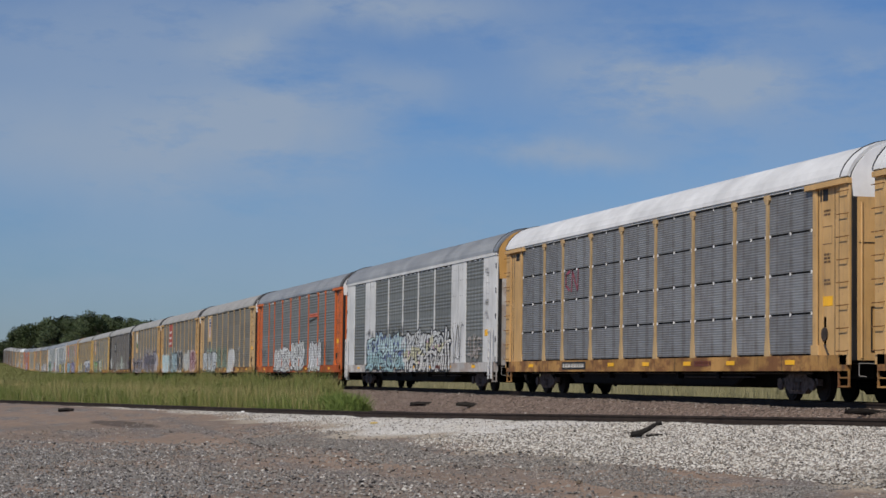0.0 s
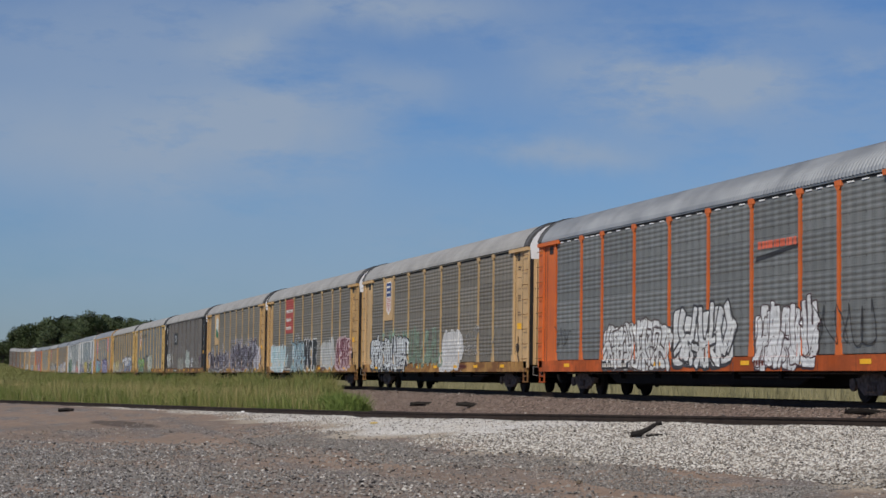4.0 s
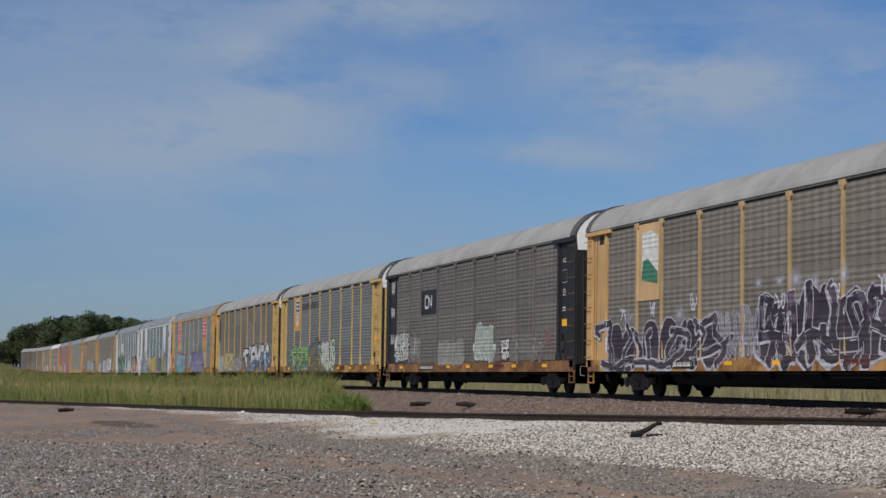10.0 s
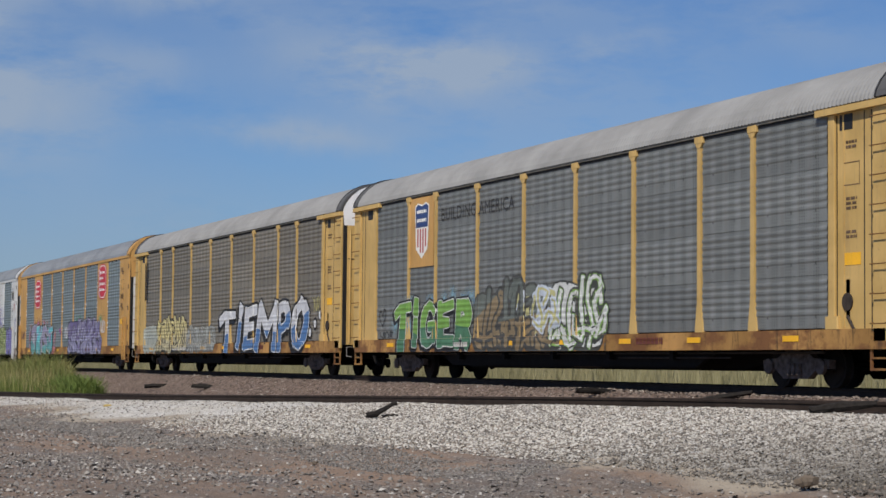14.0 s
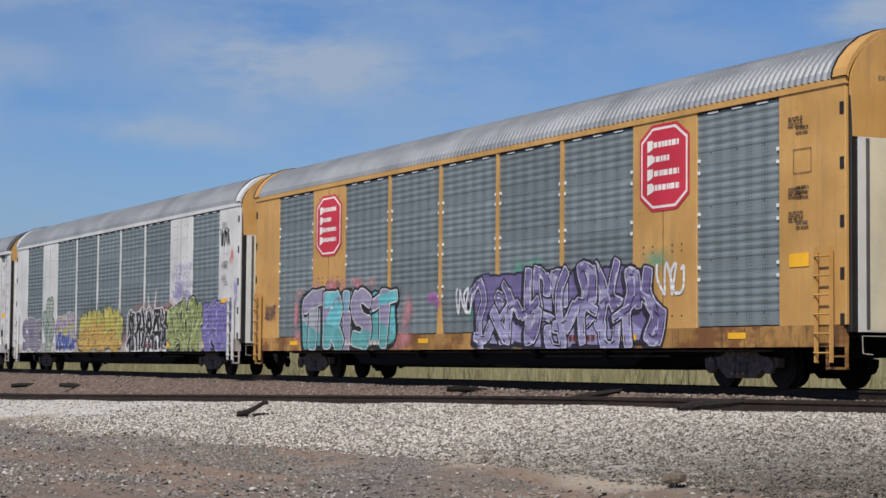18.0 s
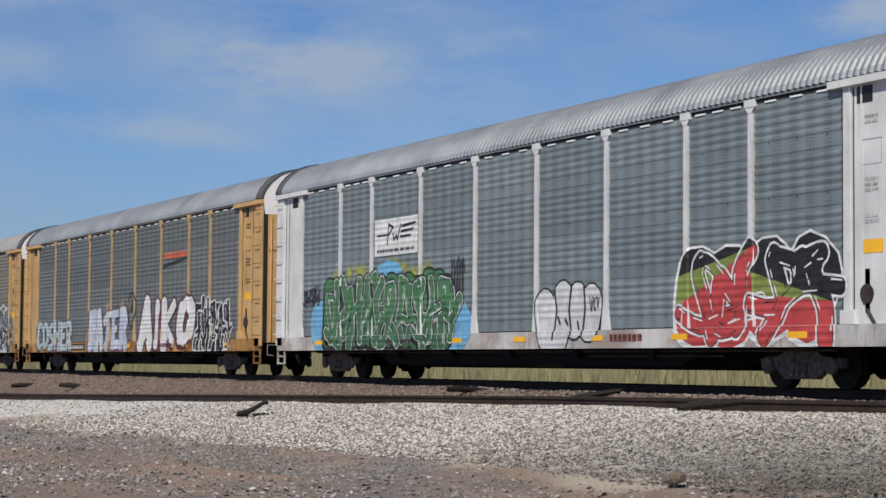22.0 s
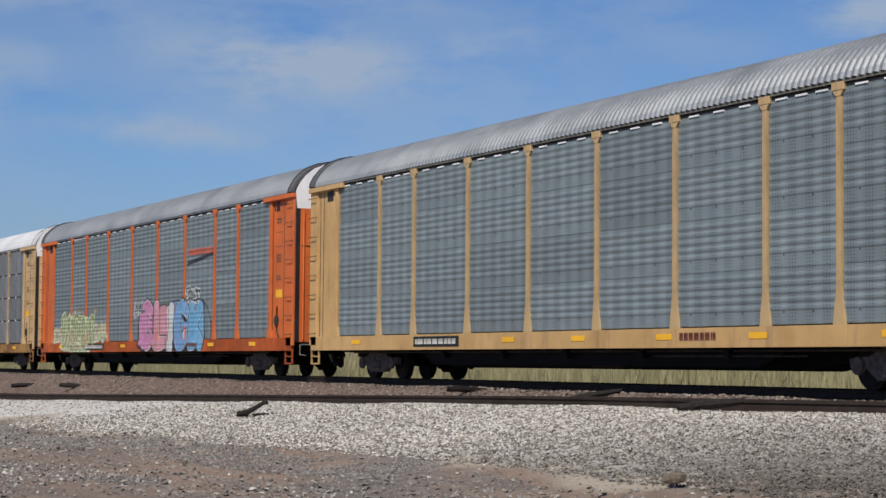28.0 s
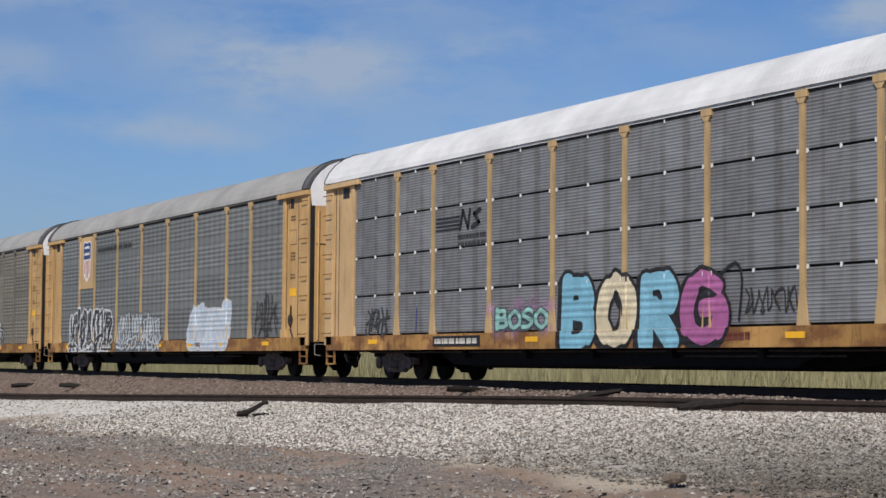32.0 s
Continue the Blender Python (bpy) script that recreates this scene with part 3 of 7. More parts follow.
scatter("yard_gravel", "loose grey gravel on the yard", 60000, yard, (0.011, 0.032), stones("grey gravel", (0.0, (0.06, 0.047, 0.038)), (0.5, (0.19, 0.152, 0.12)), (0.93, (0.32, 0.27, 0.225)), (1.0, (0.62, 0.59, 0.54))), 7)



def coarse(rng, n):
    x = -46 + 34 * rng.random(n)
    y = -2 + 17 * rng.random(n)
    drift = np.sin(x * 0.31 + 1.7 * np.sin(y * 0.42)) * np.sin(y * 0.7 - 0.25 * x)
    keep = ((spur_y(x) - y) * 0.985 > white_edge(x) + 0.5) & (rng.random(len(x)) < 0.12 + 0.9 * drift)
    return x[keep], y[keep]


scatter("coarse_gravel", "coarse broken stone strewn in patches over the yard", 50000, coarse, (0.016, 0.046), stones("broken stone", (0.0, (0.05, 0.043, 0.037)), (0.5, (0.17, 0.148, 0.128)), (0.9, (0.30, 0.27, 0.24)), (1.0, (0.58, 0.55, 0.5))), 8)


def coarse_field(rng, n):
    """A wide patch of coarse grey stone in the near corner of the yard."""
    x = -46 + 24 * rng.random(n) ** 0.8
    y = -1.5 + 7.5 * rng.random(n)
    far = 4.6 + 1.1 * np.sin(x * 0.6) + 0.5 * np.sin(x * 1.9 + 1.0)
    keep = (rng.random(n) < np.clip((far - y) / 1.6, 0.05, 1.0)) & (rng.random(n) < np.clip((x + 46) / 5.0, 0.1, 1.0))
    return x[keep], y[keep]


def grey_seam(rng, n):
    """A seam of darker fine gravel along the foot of the pale stone."""
    x = -44 + 22 * rng.random(n)
    s = white_edge(x) + 0.9 + 1.3 * rng.random(n) + 0.4 * np.sin(x * 0.7)
    return x, spur_y(x) - s / 0.985


scatter("coarse_gravel", "coarse grey stone strewn over the near yard", 42000, coarse_field, (0.012, 0.036), stones("coarse grey stone", (0.0, (0.035, 0.032, 0.03)), (0.5, (0.13, 0.12, 0.11)), (0.9, (0.25, 0.235, 0.22)), (1.0, (0.55, 0.53, 0.5))), 18)
scatter("yard_gravel", "seam of fine dark grey gravel", 26000, grey_seam, (0.008, 0.024), stones("fine dark gravel", (0.0, (0.05, 0.045, 0.04)), (0.6, (0.15, 0.135, 0.12)), (1.0, (0.32, 0.30, 0.275))), 19)

# ---------------------------------------------------------------- tracks


def rail_line(name, label, points, parent):
    """A flat-bottomed rail swept along points (x, y, z of its top)."""
    prof = [(-0.072, -0.168), (0.072, -0.168), (0.072, -0.155), (0.012, -0.138), (0.010, -0.045), (0.036, -0.036), (0.036, -0.006), (0.026, 0.0), (-0.026, 0.0), (-0.036, -0.006), (-0.036, -0.036), (-0.010, -0.045), (-0.012, -0.138), (-0.072, -0.155)]
    sh, n = Shape(), len(prof)
    pts = [Vector(p) for p in points]
    for i, p in enumerate(pts):
        d = (pts[min(i + 1, len(pts) - 1)] - pts[max(i - 1, 0)]).normalized()
        side = d.cross(Vector((0, 0, 1))).normalized()
        sh.v += [tuple(p + side * a + Vector((0, 0, b))) for a, b in prof]
    for i in range(len(pts) - 1):
        sh.f += [(i * n + j, i * n + (j + 1) % n, (i + 1) * n + (j + 1) % n, (i + 1) * n + j) for j in range(n)]
    sh.f += [tuple(range(n - 1, -1, -1)), tuple((len(pts) - 1) * n + j for j in range(n))]
    ob = part(name, sh, RAIL, parent, label)
    ob.data.materials.append(RAIL_TOP)
    for q in ob.data.polygons:
        if q.normal.z > 0.98 and q.center.z > -10 and (q.index % n) == 7:
            q.material_index = 1
    return ob


main_track = thing("railway_track", "main line track with rusty rails on brown ballast", "railway track", kind="structure")
far_x = [-760 + 12 * i for i in range(70)]
for dy in (-0.7535, 0.7535):
    rail_line("rail", "", [(x, TRACK_Y + dy, float(rise(x))) for x in far_x], main_track)
spur_track = thing("railway_track", "rusty unused spur track half buried in gravel", "railway track", kind="structure")
for dy in (0.0, 1.457):
    rail_line("rail", "", [(x, spur_y(x) + dy, float(spur_z(x))) for x in list(range(-420, -120, 20)) + list(range(-120, -15, 3))], spur_track)


def tie_shape():
    return Shape().box(-0.115, 0.115, -1.3, 1.3, -0.18, 0.0, 0.012)


for i in range(150):
    x = -92 + 0.535 * i
    tie = part("tie", tie_shape, WOOD, main_track, key="tie")
    tie.location = (x, TRACK_Y, -0.162)
    tie.rotation_euler = (0, 0, 0.02 * math.sin(i * 3.7))
for i in range(70):
    x = -90 + 1.05 * i
    tie = part("tie", tie_shape, WOOD, spur_track, key="tie")
    tie.location = (x, spur_y(x) + 0.73, float(spur_z(x)) - 0.185)
    tie.rotation_euler = (0, 0, 0.175 + 0.02 * math.sin(i * 2.9))


# ---------------------------------------------------------------- scraps on the ground


ROTTEN = plain("dark rotten timber", (0.020, 0.017, 0.015), 0.9, 0.0, 0.4, 14.0, 0.4)


def log_shape(pts, radii, seed, flat=0.8):
    """An uneven, weather-split length of timber through the points."""
    rng = random.Random(seed)
    pts = [Vector(p) for p in pts]
    fine, size = [], []
    for i in range(len(pts) - 1):
        for u in (0.0, 0.25, 0.5, 0.75):
            fine.append(pts[i].lerp(pts[i + 1], u))
            size.append(radii[i] + (radii[i + 1] - radii[i]) * u)
    fine.append(pts[-1])
    size.append(radii[-1])
    n, sh = 8, Shape()
    knots = [rng.uniform(0.72, 1.25) for _ in range(n)]
    for i, p in enumerate(fine):
        d = (fine[min(i + 1, len(fine) - 1)] - fine[max(i - 1, 0)]).normalized()
        u = d.cross(Vector((0.05, 0.0, 1.0))).normalized()
        w = u.cross(d)
        for j in range(n):
            r = size[i] * knots[j] * rng.uniform(0.88, 1.12)
            a = 2 * math.pi * j / n
            end = d * (rng.uniform(-0.6, 0.6) * size[i]) if i in (0, len(fine) - 1) else Vector((0, 0, 0))
            sh.v.append(tuple(p + u * (math.cos(a) * r) + w * (math.sin(a) * r * flat) + end))
    for i in range(len(fine) - 1):
        sh.f += [(i * n + j, i * n + (j + 1) % n, (i + 1) * n + (j + 1) % n, (i + 1) * n + j) for j in range(n)]
    sh.f += [tuple(range(n - 1, -1, -1)), tuple((len(fine) - 1) * n + j for j in range(n))]
    return sh


def scrap(name, label, at, size, turn, lean=0.0, mat=None, seed=1):
    """A broken, splintered length of timber or a lump lying on the ground."""
    lx, ly, lz = size
    r = (ly + lz) / 4
    ob = part(name, log_shape([(-lx / 2, 0, r * 0.8), (-lx * 0.1, 0.1 * ly, r), (lx / 2, -0.05 * ly, r * 1.1)], [r * 0.8, r, r * 0.7], seed), mat or ROTTEN, None)
    x, y = at
    ob.matrix_world = pose(x, y, float(ground_z(x, y) + relief(x, y)) + 0.02, 0, lean, turn)
    return tagged(ob, label, "debris")


def forked_scrap():
    """A broken length of old timber, its thin end sticking up."""
    x, y = -32.1, 11.95
    ob = part("broken_timber", log_shape([(0.02, -0.36, 0.05), (0, -0.12, 0.09), (-0.02, 0.16, 0.22), (-0.03, 0.30, 0.30), (-0.02, 0.38, 0.31)], [0.075, 0.085, 0.06, 0.05, 0.06], 4), ROTTEN, None)
    ob.location = (x, y, float(ground_z(x, y) + relief(x, y)) + 0.02)
    ob.scale = (0.75, 0.75, 0.8)
    tagged(ob, "dark broken timber with one raised end on pale gravel", "debris")
    o = part("splinter", log_shape([(0.1, 0.0, 0.03), (0.05, 0.3, 0.05), (-0.12, 0.62, 0.04)], [0.03, 0.035, 0.02], 9), ROTTEN, ob)


forked_scrap()
scrap("fallen_timber", "long dark weathered timber lying against the spur rail", (-24.80, 16.66), (0.95, 0.15, 0.24), 58, -5, None, 5)
scrap("railroad_scrap", "dark scrap of timber on brown ballast", (-74.0, 18.2), (0.85, 0.24, 0.22), 76, 0, None, 6)
scrap("railroad_scrap", "dark scrap of timber on brown ballast", (-67.4, 18.3), (0.75, 0.24, 0.24), 74, 6, None, 7)
scrap("railroad_scrap", "dark scrap of timber on brown ballast", (-37.9, 19.1), (0.85, 0.18, 0.18), 65, 4, None, 8)
scrap("railroad_scrap", "dark scrap of timber on brown ballast", (-32.2, 19.0), (1.0, 0.2, 0.18), 70, -8, None, 9)
scrap("railroad_scrap", "dark scrap of timber lying on the yard", (-71.9, 4.4), (0.55, 0.25, 0.1), 85, 0, None, 10)
scrap("plank", "small yellow painted board on pale gravel", (-45.3, 10.0), (0.16, 0.10, 0.04), 70, 0, plain("yellow board", (0.5, 0.37, 0.13)), 11)
scrap("wrapper", "small crumpled white wrapper by the rail", (-64.5, 9.75), (0.12, 0.08, 0.06), 60, 0, plain("white plastic", (0.7, 0.7, 0.7)), 12)
ROCK = plain("grey rock", (0.15, 0.12, 0.092), 0.9, 0.0, 0.3, 14.0, 0.4)
scrap("rock", "grey-brown fist-sized rock on gravel", (-17.75, 11.46), (0.20, 0.18, 0.19), 30, 0, ROCK, 13)
scrap("rock", "pale stone on the yard", (-26.0, 8.7), (0.10, 0.08, 0.06), 30, 0, ROCK, 14)

# ---------------------------------------------------------------- grass


def blades(name, label, x, y, height, width, mat, seed, lean=0.35):
    rng = np.random.default_rng(seed)
    n = len(x)
    z = ground_z(x, y) - 0.03
    a = rng.random(n) * 6.283
    h = height * (0.35 + 0.85 * rng.random(n) ** 0.8)
    w = width * (0.6 + 0.8 * rng.random(n))
    dx, dy = np.cos(a), np.sin(a)
    b = rng.random(n) * 6.283
    l1 = lean * rng.random(n) * h
    bx, by = np.cos(b) * l1, np.sin(b) * l1
    P = np.zeros((n, 5, 3))
    P[:, 0] = np.stack([x - dx * w / 2, y - dy * w / 2, z], -1)
    P[:, 1] = np.stack([x + dx * w / 2, y + dy * w / 2, z], -1)
    P[:, 2] = np.stack([x - dx * w * 0.4 + bx * 0.35, y - dy * w * 0.4 + by * 0.35, z + h * 0.6], -1)
    P[:, 3] = np.stack([x + dx * w * 0.4 + bx * 0.35, y + dy * w * 0.4 + by * 0.35, z + h * 0.6], -1)
    P[:, 4] = np.stack([x + bx, y + by, z + h], -1)
    q = np.arange(n)[:, None] * 5
    tri = np.concatenate([q + [[0, 1, 3]], q + [[0, 3, 2]], q + [[2, 3, 4]]]).tolist()
    me = bpy.data.meshes.new(name)
    me.from_pydata(P.reshape(-1, 3).tolist(), [], tri)
    me.materials.append(mat)
    return tagged(new(name, me), label, "grass", kind="stuff")


def grass_material(name, low, high, straw):
    def build(t, bsdf):
        r = node(t, "ShaderNodeNewGeometry").outputs["Random Per Island"]
        p = here(t)
        n = noise_of(t, p, 0.35, 4)
        base = mix(t, r, low, high)
        base = mix(t, m_(t, "MULTIPLY", ramp(t, n, (0.40, 0.0), (0.62, 1.0)), 0.6), base, straw)
        put(t, bsdf, base, 0.75)
        bsdf.inputs["Subsurface Weight"].default_value = 0.0
    return material(name, build)


def make_grass():
    rng = np.random.default_rng(11)
    n = 260000
    x = -52 - 110 * rng.random(n) ** 1.3
    lo, hi = spur_y(x) + 0.35, np.full(n, TRACK_Y - 2.0)
    y = lo + (hi - lo) * rng.random(n) ** 1.15
    tip = -y / 0.2115 - 1.2 - 2.5 * np.abs(np.sin(y * 1.9)) * np.clip((y - 12) / 3, 0, 1)
    keep = (x < tip - 2.6 * rng.random(n) ** 2)
    x, y = x[keep], y[keep]
    tall = 0.62 + 0.3 * np.clip((-60 - x) / 60, 0, 1)
    edge = np.clip((-y / 0.2115 - 1.2 - x) / 6.0, 0.0, 1.0)
    tall = tall * (0.45 + 0.55 * edge)
    tall = tall * (0.70 + 0.6 * (0.5 + 0.5 * np.sin(x * 0.8) * np.sin(y * 0.9 + x * 0.3)))
    blades("tall_grass", "tall green and straw-tipped grass between the tracks", x, y, tall, 0.0125, grass_material("tall grass", (0.085, 0.125, 0.019), (0.155, 0.20, 0.038), (0.26, 0.235, 0.082)), 12, 0.75)
    pick = rng.random(len(x)) < 0.11
    blades("grass_heads", "straw-coloured seed stalks over the tall grass", x[pick], y[pick], tall[pick] * 1.28, 0.014, grass_material("seed stalks", (0.30, 0.25, 0.10), (0.42, 0.36, 0.17), (0.34, 0.24, 0.10)), 15, 0.3)
    n = 90000
    x = -70 - 280 * rng.random(n) ** 1.2
    y = np.maximum(spur_y(x) + 1.0, 13.0) + (TRACK_Y - 2.1 - np.maximum(spur_y(x) + 1.0, 13.0)) * rng.random(n) ** 0.6
    keep = (x < -y / 0.2115 - 5)
    x, y = x[keep], y[keep]
    blades("tall_grass", "tall green grass along the foot of the embankment", x, y, 1.1 + 0.25 * np.sin(x * 0.3), 0.026, grass_material("bank grass", (0.085, 0.12, 0.022), (0.14, 0.175, 0.038), (0.28, 0.24, 0.09)), 16, 0.6)
    n = 5200
    a, d = 6.283 * rng.random(n), np.sqrt(rng.random(n))
    cx, cy = np.where(rng.random(n) < 0.6, -58.6, -60.6), np.full(n, 12.1)
    x, y = cx + 0.9 * d * np.cos(a), cy + 0.75 * d * np.sin(a)
    blades("weed_clump", "dense rounded dark green weeds at the end of the grass", x, y, 0.74 * np.sqrt(1.05 - d * d), 0.024, grass_material("weeds", (0.075, 0.125, 0.018), (0.16, 0.23, 0.04), (0.17, 0.21, 0.05)), 17, 0.9)
    n = 80000
    x = -330 + 335 * rng.random(n)
    y = TRACK_Y + 5.4 + 15 * rng.random(n) ** 1.2
    blades("field_grass", "dry yellow-green grass beyond the main track", x, y, np.full(n, 1.15), 0.03, grass_material("field grass", (0.19, 0.18, 0.09), (0.27, 0.25, 0.135), (0.33, 0.295, 0.17)), 13)
    n = 30000
    x = -330 - 420 * rng.random(n)
    y = TRACK_Y - 2.2 - 14 * rng.random(n) ** 1.5
    blades("far_grass", "tall grass along the climbing line", x, y, np.full(n, 1.5), 0.09, grass_material("line-side grass", (0.11, 0.13, 0.033), (0.16, 0.18, 0.052), (0.26, 0.23, 0.095)), 18)
    n = 9000
    x = -300 + 130 * rng.random(n)
    y = spur_y(x) * 0 - 22 + 42 * rng.random(n)
    blades("far_grass", "grass along the far end of the yard", x, y, np.full(n, 0.8), 0.06, grass_material("far grass", (0.13, 0.15, 0.04), (0.24, 0.25, 0.08), (0.36, 0.31, 0.13)), 14)


make_grass()

# ---------------------------------------------------------------- trees


def leaf_material():
    def build(t, bsdf):
        r = node(t, "ShaderNodeNewGeometry").outputs["Random Per Island"]
        n = noise_of(t, here(t), 0.25, 4)
        base = mix(t, r, (0.022, 0.037, 0.012), (0.055, 0.085, 0.026))
        base = mix(t, ramp(t, n, (0.4, 0.0), (0.65, 0.6)), base, (0.05, 0.06, 0.018))
        put(t, bsdf, base, 0.7)
    return material("tree leaves", build)


LEAF = leaf_material()
BARK = plain("tree bark", (0.07, 0.055, 0.045), 0.95)


def tree_meshes(seed):
    rng = random.Random(seed)
    wood = Shape()
    top = 24.0
    rings = []
    for i in range(7):
        u = i / 6
        rings.append((rng.uniform(-0.5, 0.5) * u, rng.uniform(-0.5, 0.5) * u, top * 0.75 * u, 0.55 * (1 - u) + 0.08))
    for a, b in zip(rings, rings[1:]):
        wood.rod(a[:3], b[:3], (a[3] + b[3]) / 2, 7)
    lumps = []
    for i in range(17):
        h = rng.uniform(5.0, 22.0)
        reach = (5.6 if h < 15 else 5.6 * (1 - (h - 15) / 11)) * rng.uniform(0.35, 1.0)
        a = rng.uniform(0, 6.283)
        tip = Vector((math.cos(a) * reach, math.sin(a) * reach, h + rng.uniform(0.5, 2)))
        wood.rod((0, 0, h * 0.62), tip, 0.09, 5)
        lumps.append((tip, rng.uniform(1.6, 2.9)))
    lumps.append((Vector((0, 0, 22)), 2.2))
    leaves = Shape()
    for c, r in lumps:
        for _ in range(150):
            d = Vector((rng.gauss(0, 1), rng.gauss(0, 1), rng.gauss(0, 0.8))).normalized() * r * rng.uniform(0.55, 1.12)
            p = c + d
            u = Vector((rng.gauss(0, 1), rng.gauss(0, 1), rng.gauss(0, 1))).normalized()
            w = u.orthogonal().normalized() * rng.uniform(0.22, 0.5)
            u = u * rng.uniform(0.22, 0.5)
            leaves.add([p - u, p + w * 0.8, p + u, p - w * 0.8], [(0, 1, 2, 3)])
    return wood, leaves


def make_trees():
    rng = random.Random(21)
    kinds = []
    for i in range(4):
        wood, leaves = tree_meshes(30 + i)
        kinds.append((wood.mesh("trunk"), leaves.mesh("crown")))
        kinds[-1][0].materials.append(BARK)
        kinds[-1][1].materials.append(LEAF)
    spots = []
    # bearing from the line of the track (degrees), distance, height over 24 m
    for i in range(70):
        u = i / 69
        bearing = 0.55 + 6.7 * u + rng.uniform(-0.05, 0.05)
        dist = 1010 - 330 * u + rng.uniform(-25, 60) * (0.4 + u)
        tall = np.interp(bearing, [0.5, 1.25, 1.6, 2.0, 2.6, 3.4, 4.3, 5.2, 6.0, 7.3], [0.34, 0.36, 0.46, 0.74, 0.92, 1.0, 1.07, 1.0, 0.95, 0.93])
        spots.append((bearing, dist, tall * dist / 900 * rng.uniform(0.92, 1.06)))
    for i in range(24):
        spots.append((7.4 + 0.35 * i + rng.uniform(-0.1, 0.1), 760 + rng.uniform(-20, 60), 0.46 * rng.uniform(0.85, 1.1)))
    for bearing, dist, tall in spots:
        b = radians(bearing)
        x, y = -math.cos(b) * dist, math.sin(b) * dist
        ob = thing("tree", "tall leafy dark green tree in the far treeline", "tree", "far treeline", at=(x, y, float(ground_z(x, y)) - 0.2))
        ob.scale = (1.0 + 0.2 * rng.random(), 1.0 + 0.2 * rng.random(), tall)
        ob.rotation_euler = (0, 0, rng.uniform(0, 6.28))
        wood, leaves = rng.choice(kinds)
        new("trunk", wood).parent = ob
        new("crown", leaves).parent = ob


make_trees()

# ---------------------------------------------------------------- the train
# Each car's own space: x from its rear post line (0) to the front, y = 0 on the track's middle, the tripod's side at -y, z = 0 on the rail.
POSTS = (3.8, 5.8, 8.65, 11.5, 14.35, 17.2, 20.05, 22.1)
BAYS = (1.16, *POSTS, 24.72)
MID, X0, X1 = 12.94, -0.72, 26.6
FACE, CREST = -1.50, -1.473
ROWS = (1.09, 2.06, 3.03, 4.0, 4.98)


def post_shape(z0, z1, flare, cap, half=0.066):
    def make():
        sh = Shape()
        if flare:
            sh.prism_y([(-half * 2.3, z0), (half * 2.3, z0), (half * 2.1, z0 + 0.12), (half, z0 + 0.62), (half, z1), (-half, z1), (-half, z0 + 0.62), (-half * 2.1, z0 + 0.12)], -1.497, -1.40)
        else:
            sh.box(-half, half, -1.490, -1.40, z0, z1)
        if cap:
            sh.box(-half * 2.5, half * 2.5, -1.515, -1.40, z1 - 0.10, z1 + 0.03, 0.012)
            sh.prism_y([(-half * 1.0, z1 - 0.2), (half * 1.0, z1 - 0.2), (half * 2.2, z1 - 0.1), (-half * 2.2, z1 - 0.1)], -1.506, -1.40)
        return sh
    return make


def screen_shape(width, height, style):
    """A pressed steel screen: horizontal ribs between flat perforated strips."""
    def make():
        prof = []
        if style == "fine":
            n = int(height / 0.062)
            for i in range(n):
                z = height * i / n
                d = height / n
                prof += [(z, 0.0), (z + d * 0.40, 0.0), (z + d * 0.6, -0.0065), (z + d * 0.80, -0.0065)]
        else:
            prof = [(0.0, 0.0)]
            for c in RIBS:
                z = c * height
                prof += [(z - 0.056, 0.0), (z - 0.018, -0.0125), (z + 0.018, -0.0125), (z + 0.056, 0.0)]
        prof.append((height, 0.0))
        sh = Shape()
        n = len(prof)
        deep = CREST + (0.013 if style == "fine" else 0.0175)
        sh.v = [(0, deep + d, z) for z, d in prof] + [(width, deep + d, z) for z, d in prof]
        sh.f = [(i, i + n, i + n + 1, i + 1) for i in range(n - 1)]
        # returned edges give it thickness
        sh.v += [(0, CREST + 0.07, 0), (width, CREST + 0.07, 0), (0, CREST + 0.07, height), (width, CREST + 0.07, height)]
        m = 2 * n
        sh.f += [(0, m, m + 1, n), (n - 1, 2 * n - 1, m + 3, m + 2), (m, m + 2, m + 3, m + 1)]
        return sh
    return make


ROOF_ARC = ((-1.535, 5.075), (-1.505, 5.19), (-1.40, 5.38), (-1.22, 5.58), (-0.98, 5.76), (-0.68, 5.88), (-0.34, 5.95), (0.0, 5.97))


def roof_arc(raised):
    """Half-round section; flush-sided cars carry it a little higher, on the eave beam."""
    half = [(y, z + (0.035 if raised and z < 5.1 else 0.05 if raised else 0.0)) for y, z in ROOF_ARC]
    return half + [(-y, z) for y, z in half[-2::-1]]


def roof_shape(pitch, depth, raised=False):
    def make():
        arc = roof_arc(raised)
        sh = Shape()
        xs = []
        x = X0 + 0.3
        while x < X1 - 0.3:
            xs += [(x + pitch * u, depth * (0.5 - 0.5 * math.cos(2 * math.pi * u))) for u in (0.0, 0.14, 0.28, 0.42, 0.58, 0.72, 0.86)]
            x += pitch
        n = len(arc)
        for x, d in xs:
            for y, z in arc:
                sink = (d - depth) * min(1.0, max(0.7, (6.15 - z) / 0.75))
                sh.v.append((x, y * (1 + sink / 1.5), 4.6 + (z - 4.6) * (1 + sink / 1.3)))
        for i in range(len(xs) - 1):
            for j in range(n - 1):
                sh.f.append((i * n + j, (i + 1) * n + j, (i + 1) * n + j + 1, i * n + j + 1))
        return sh
    return make


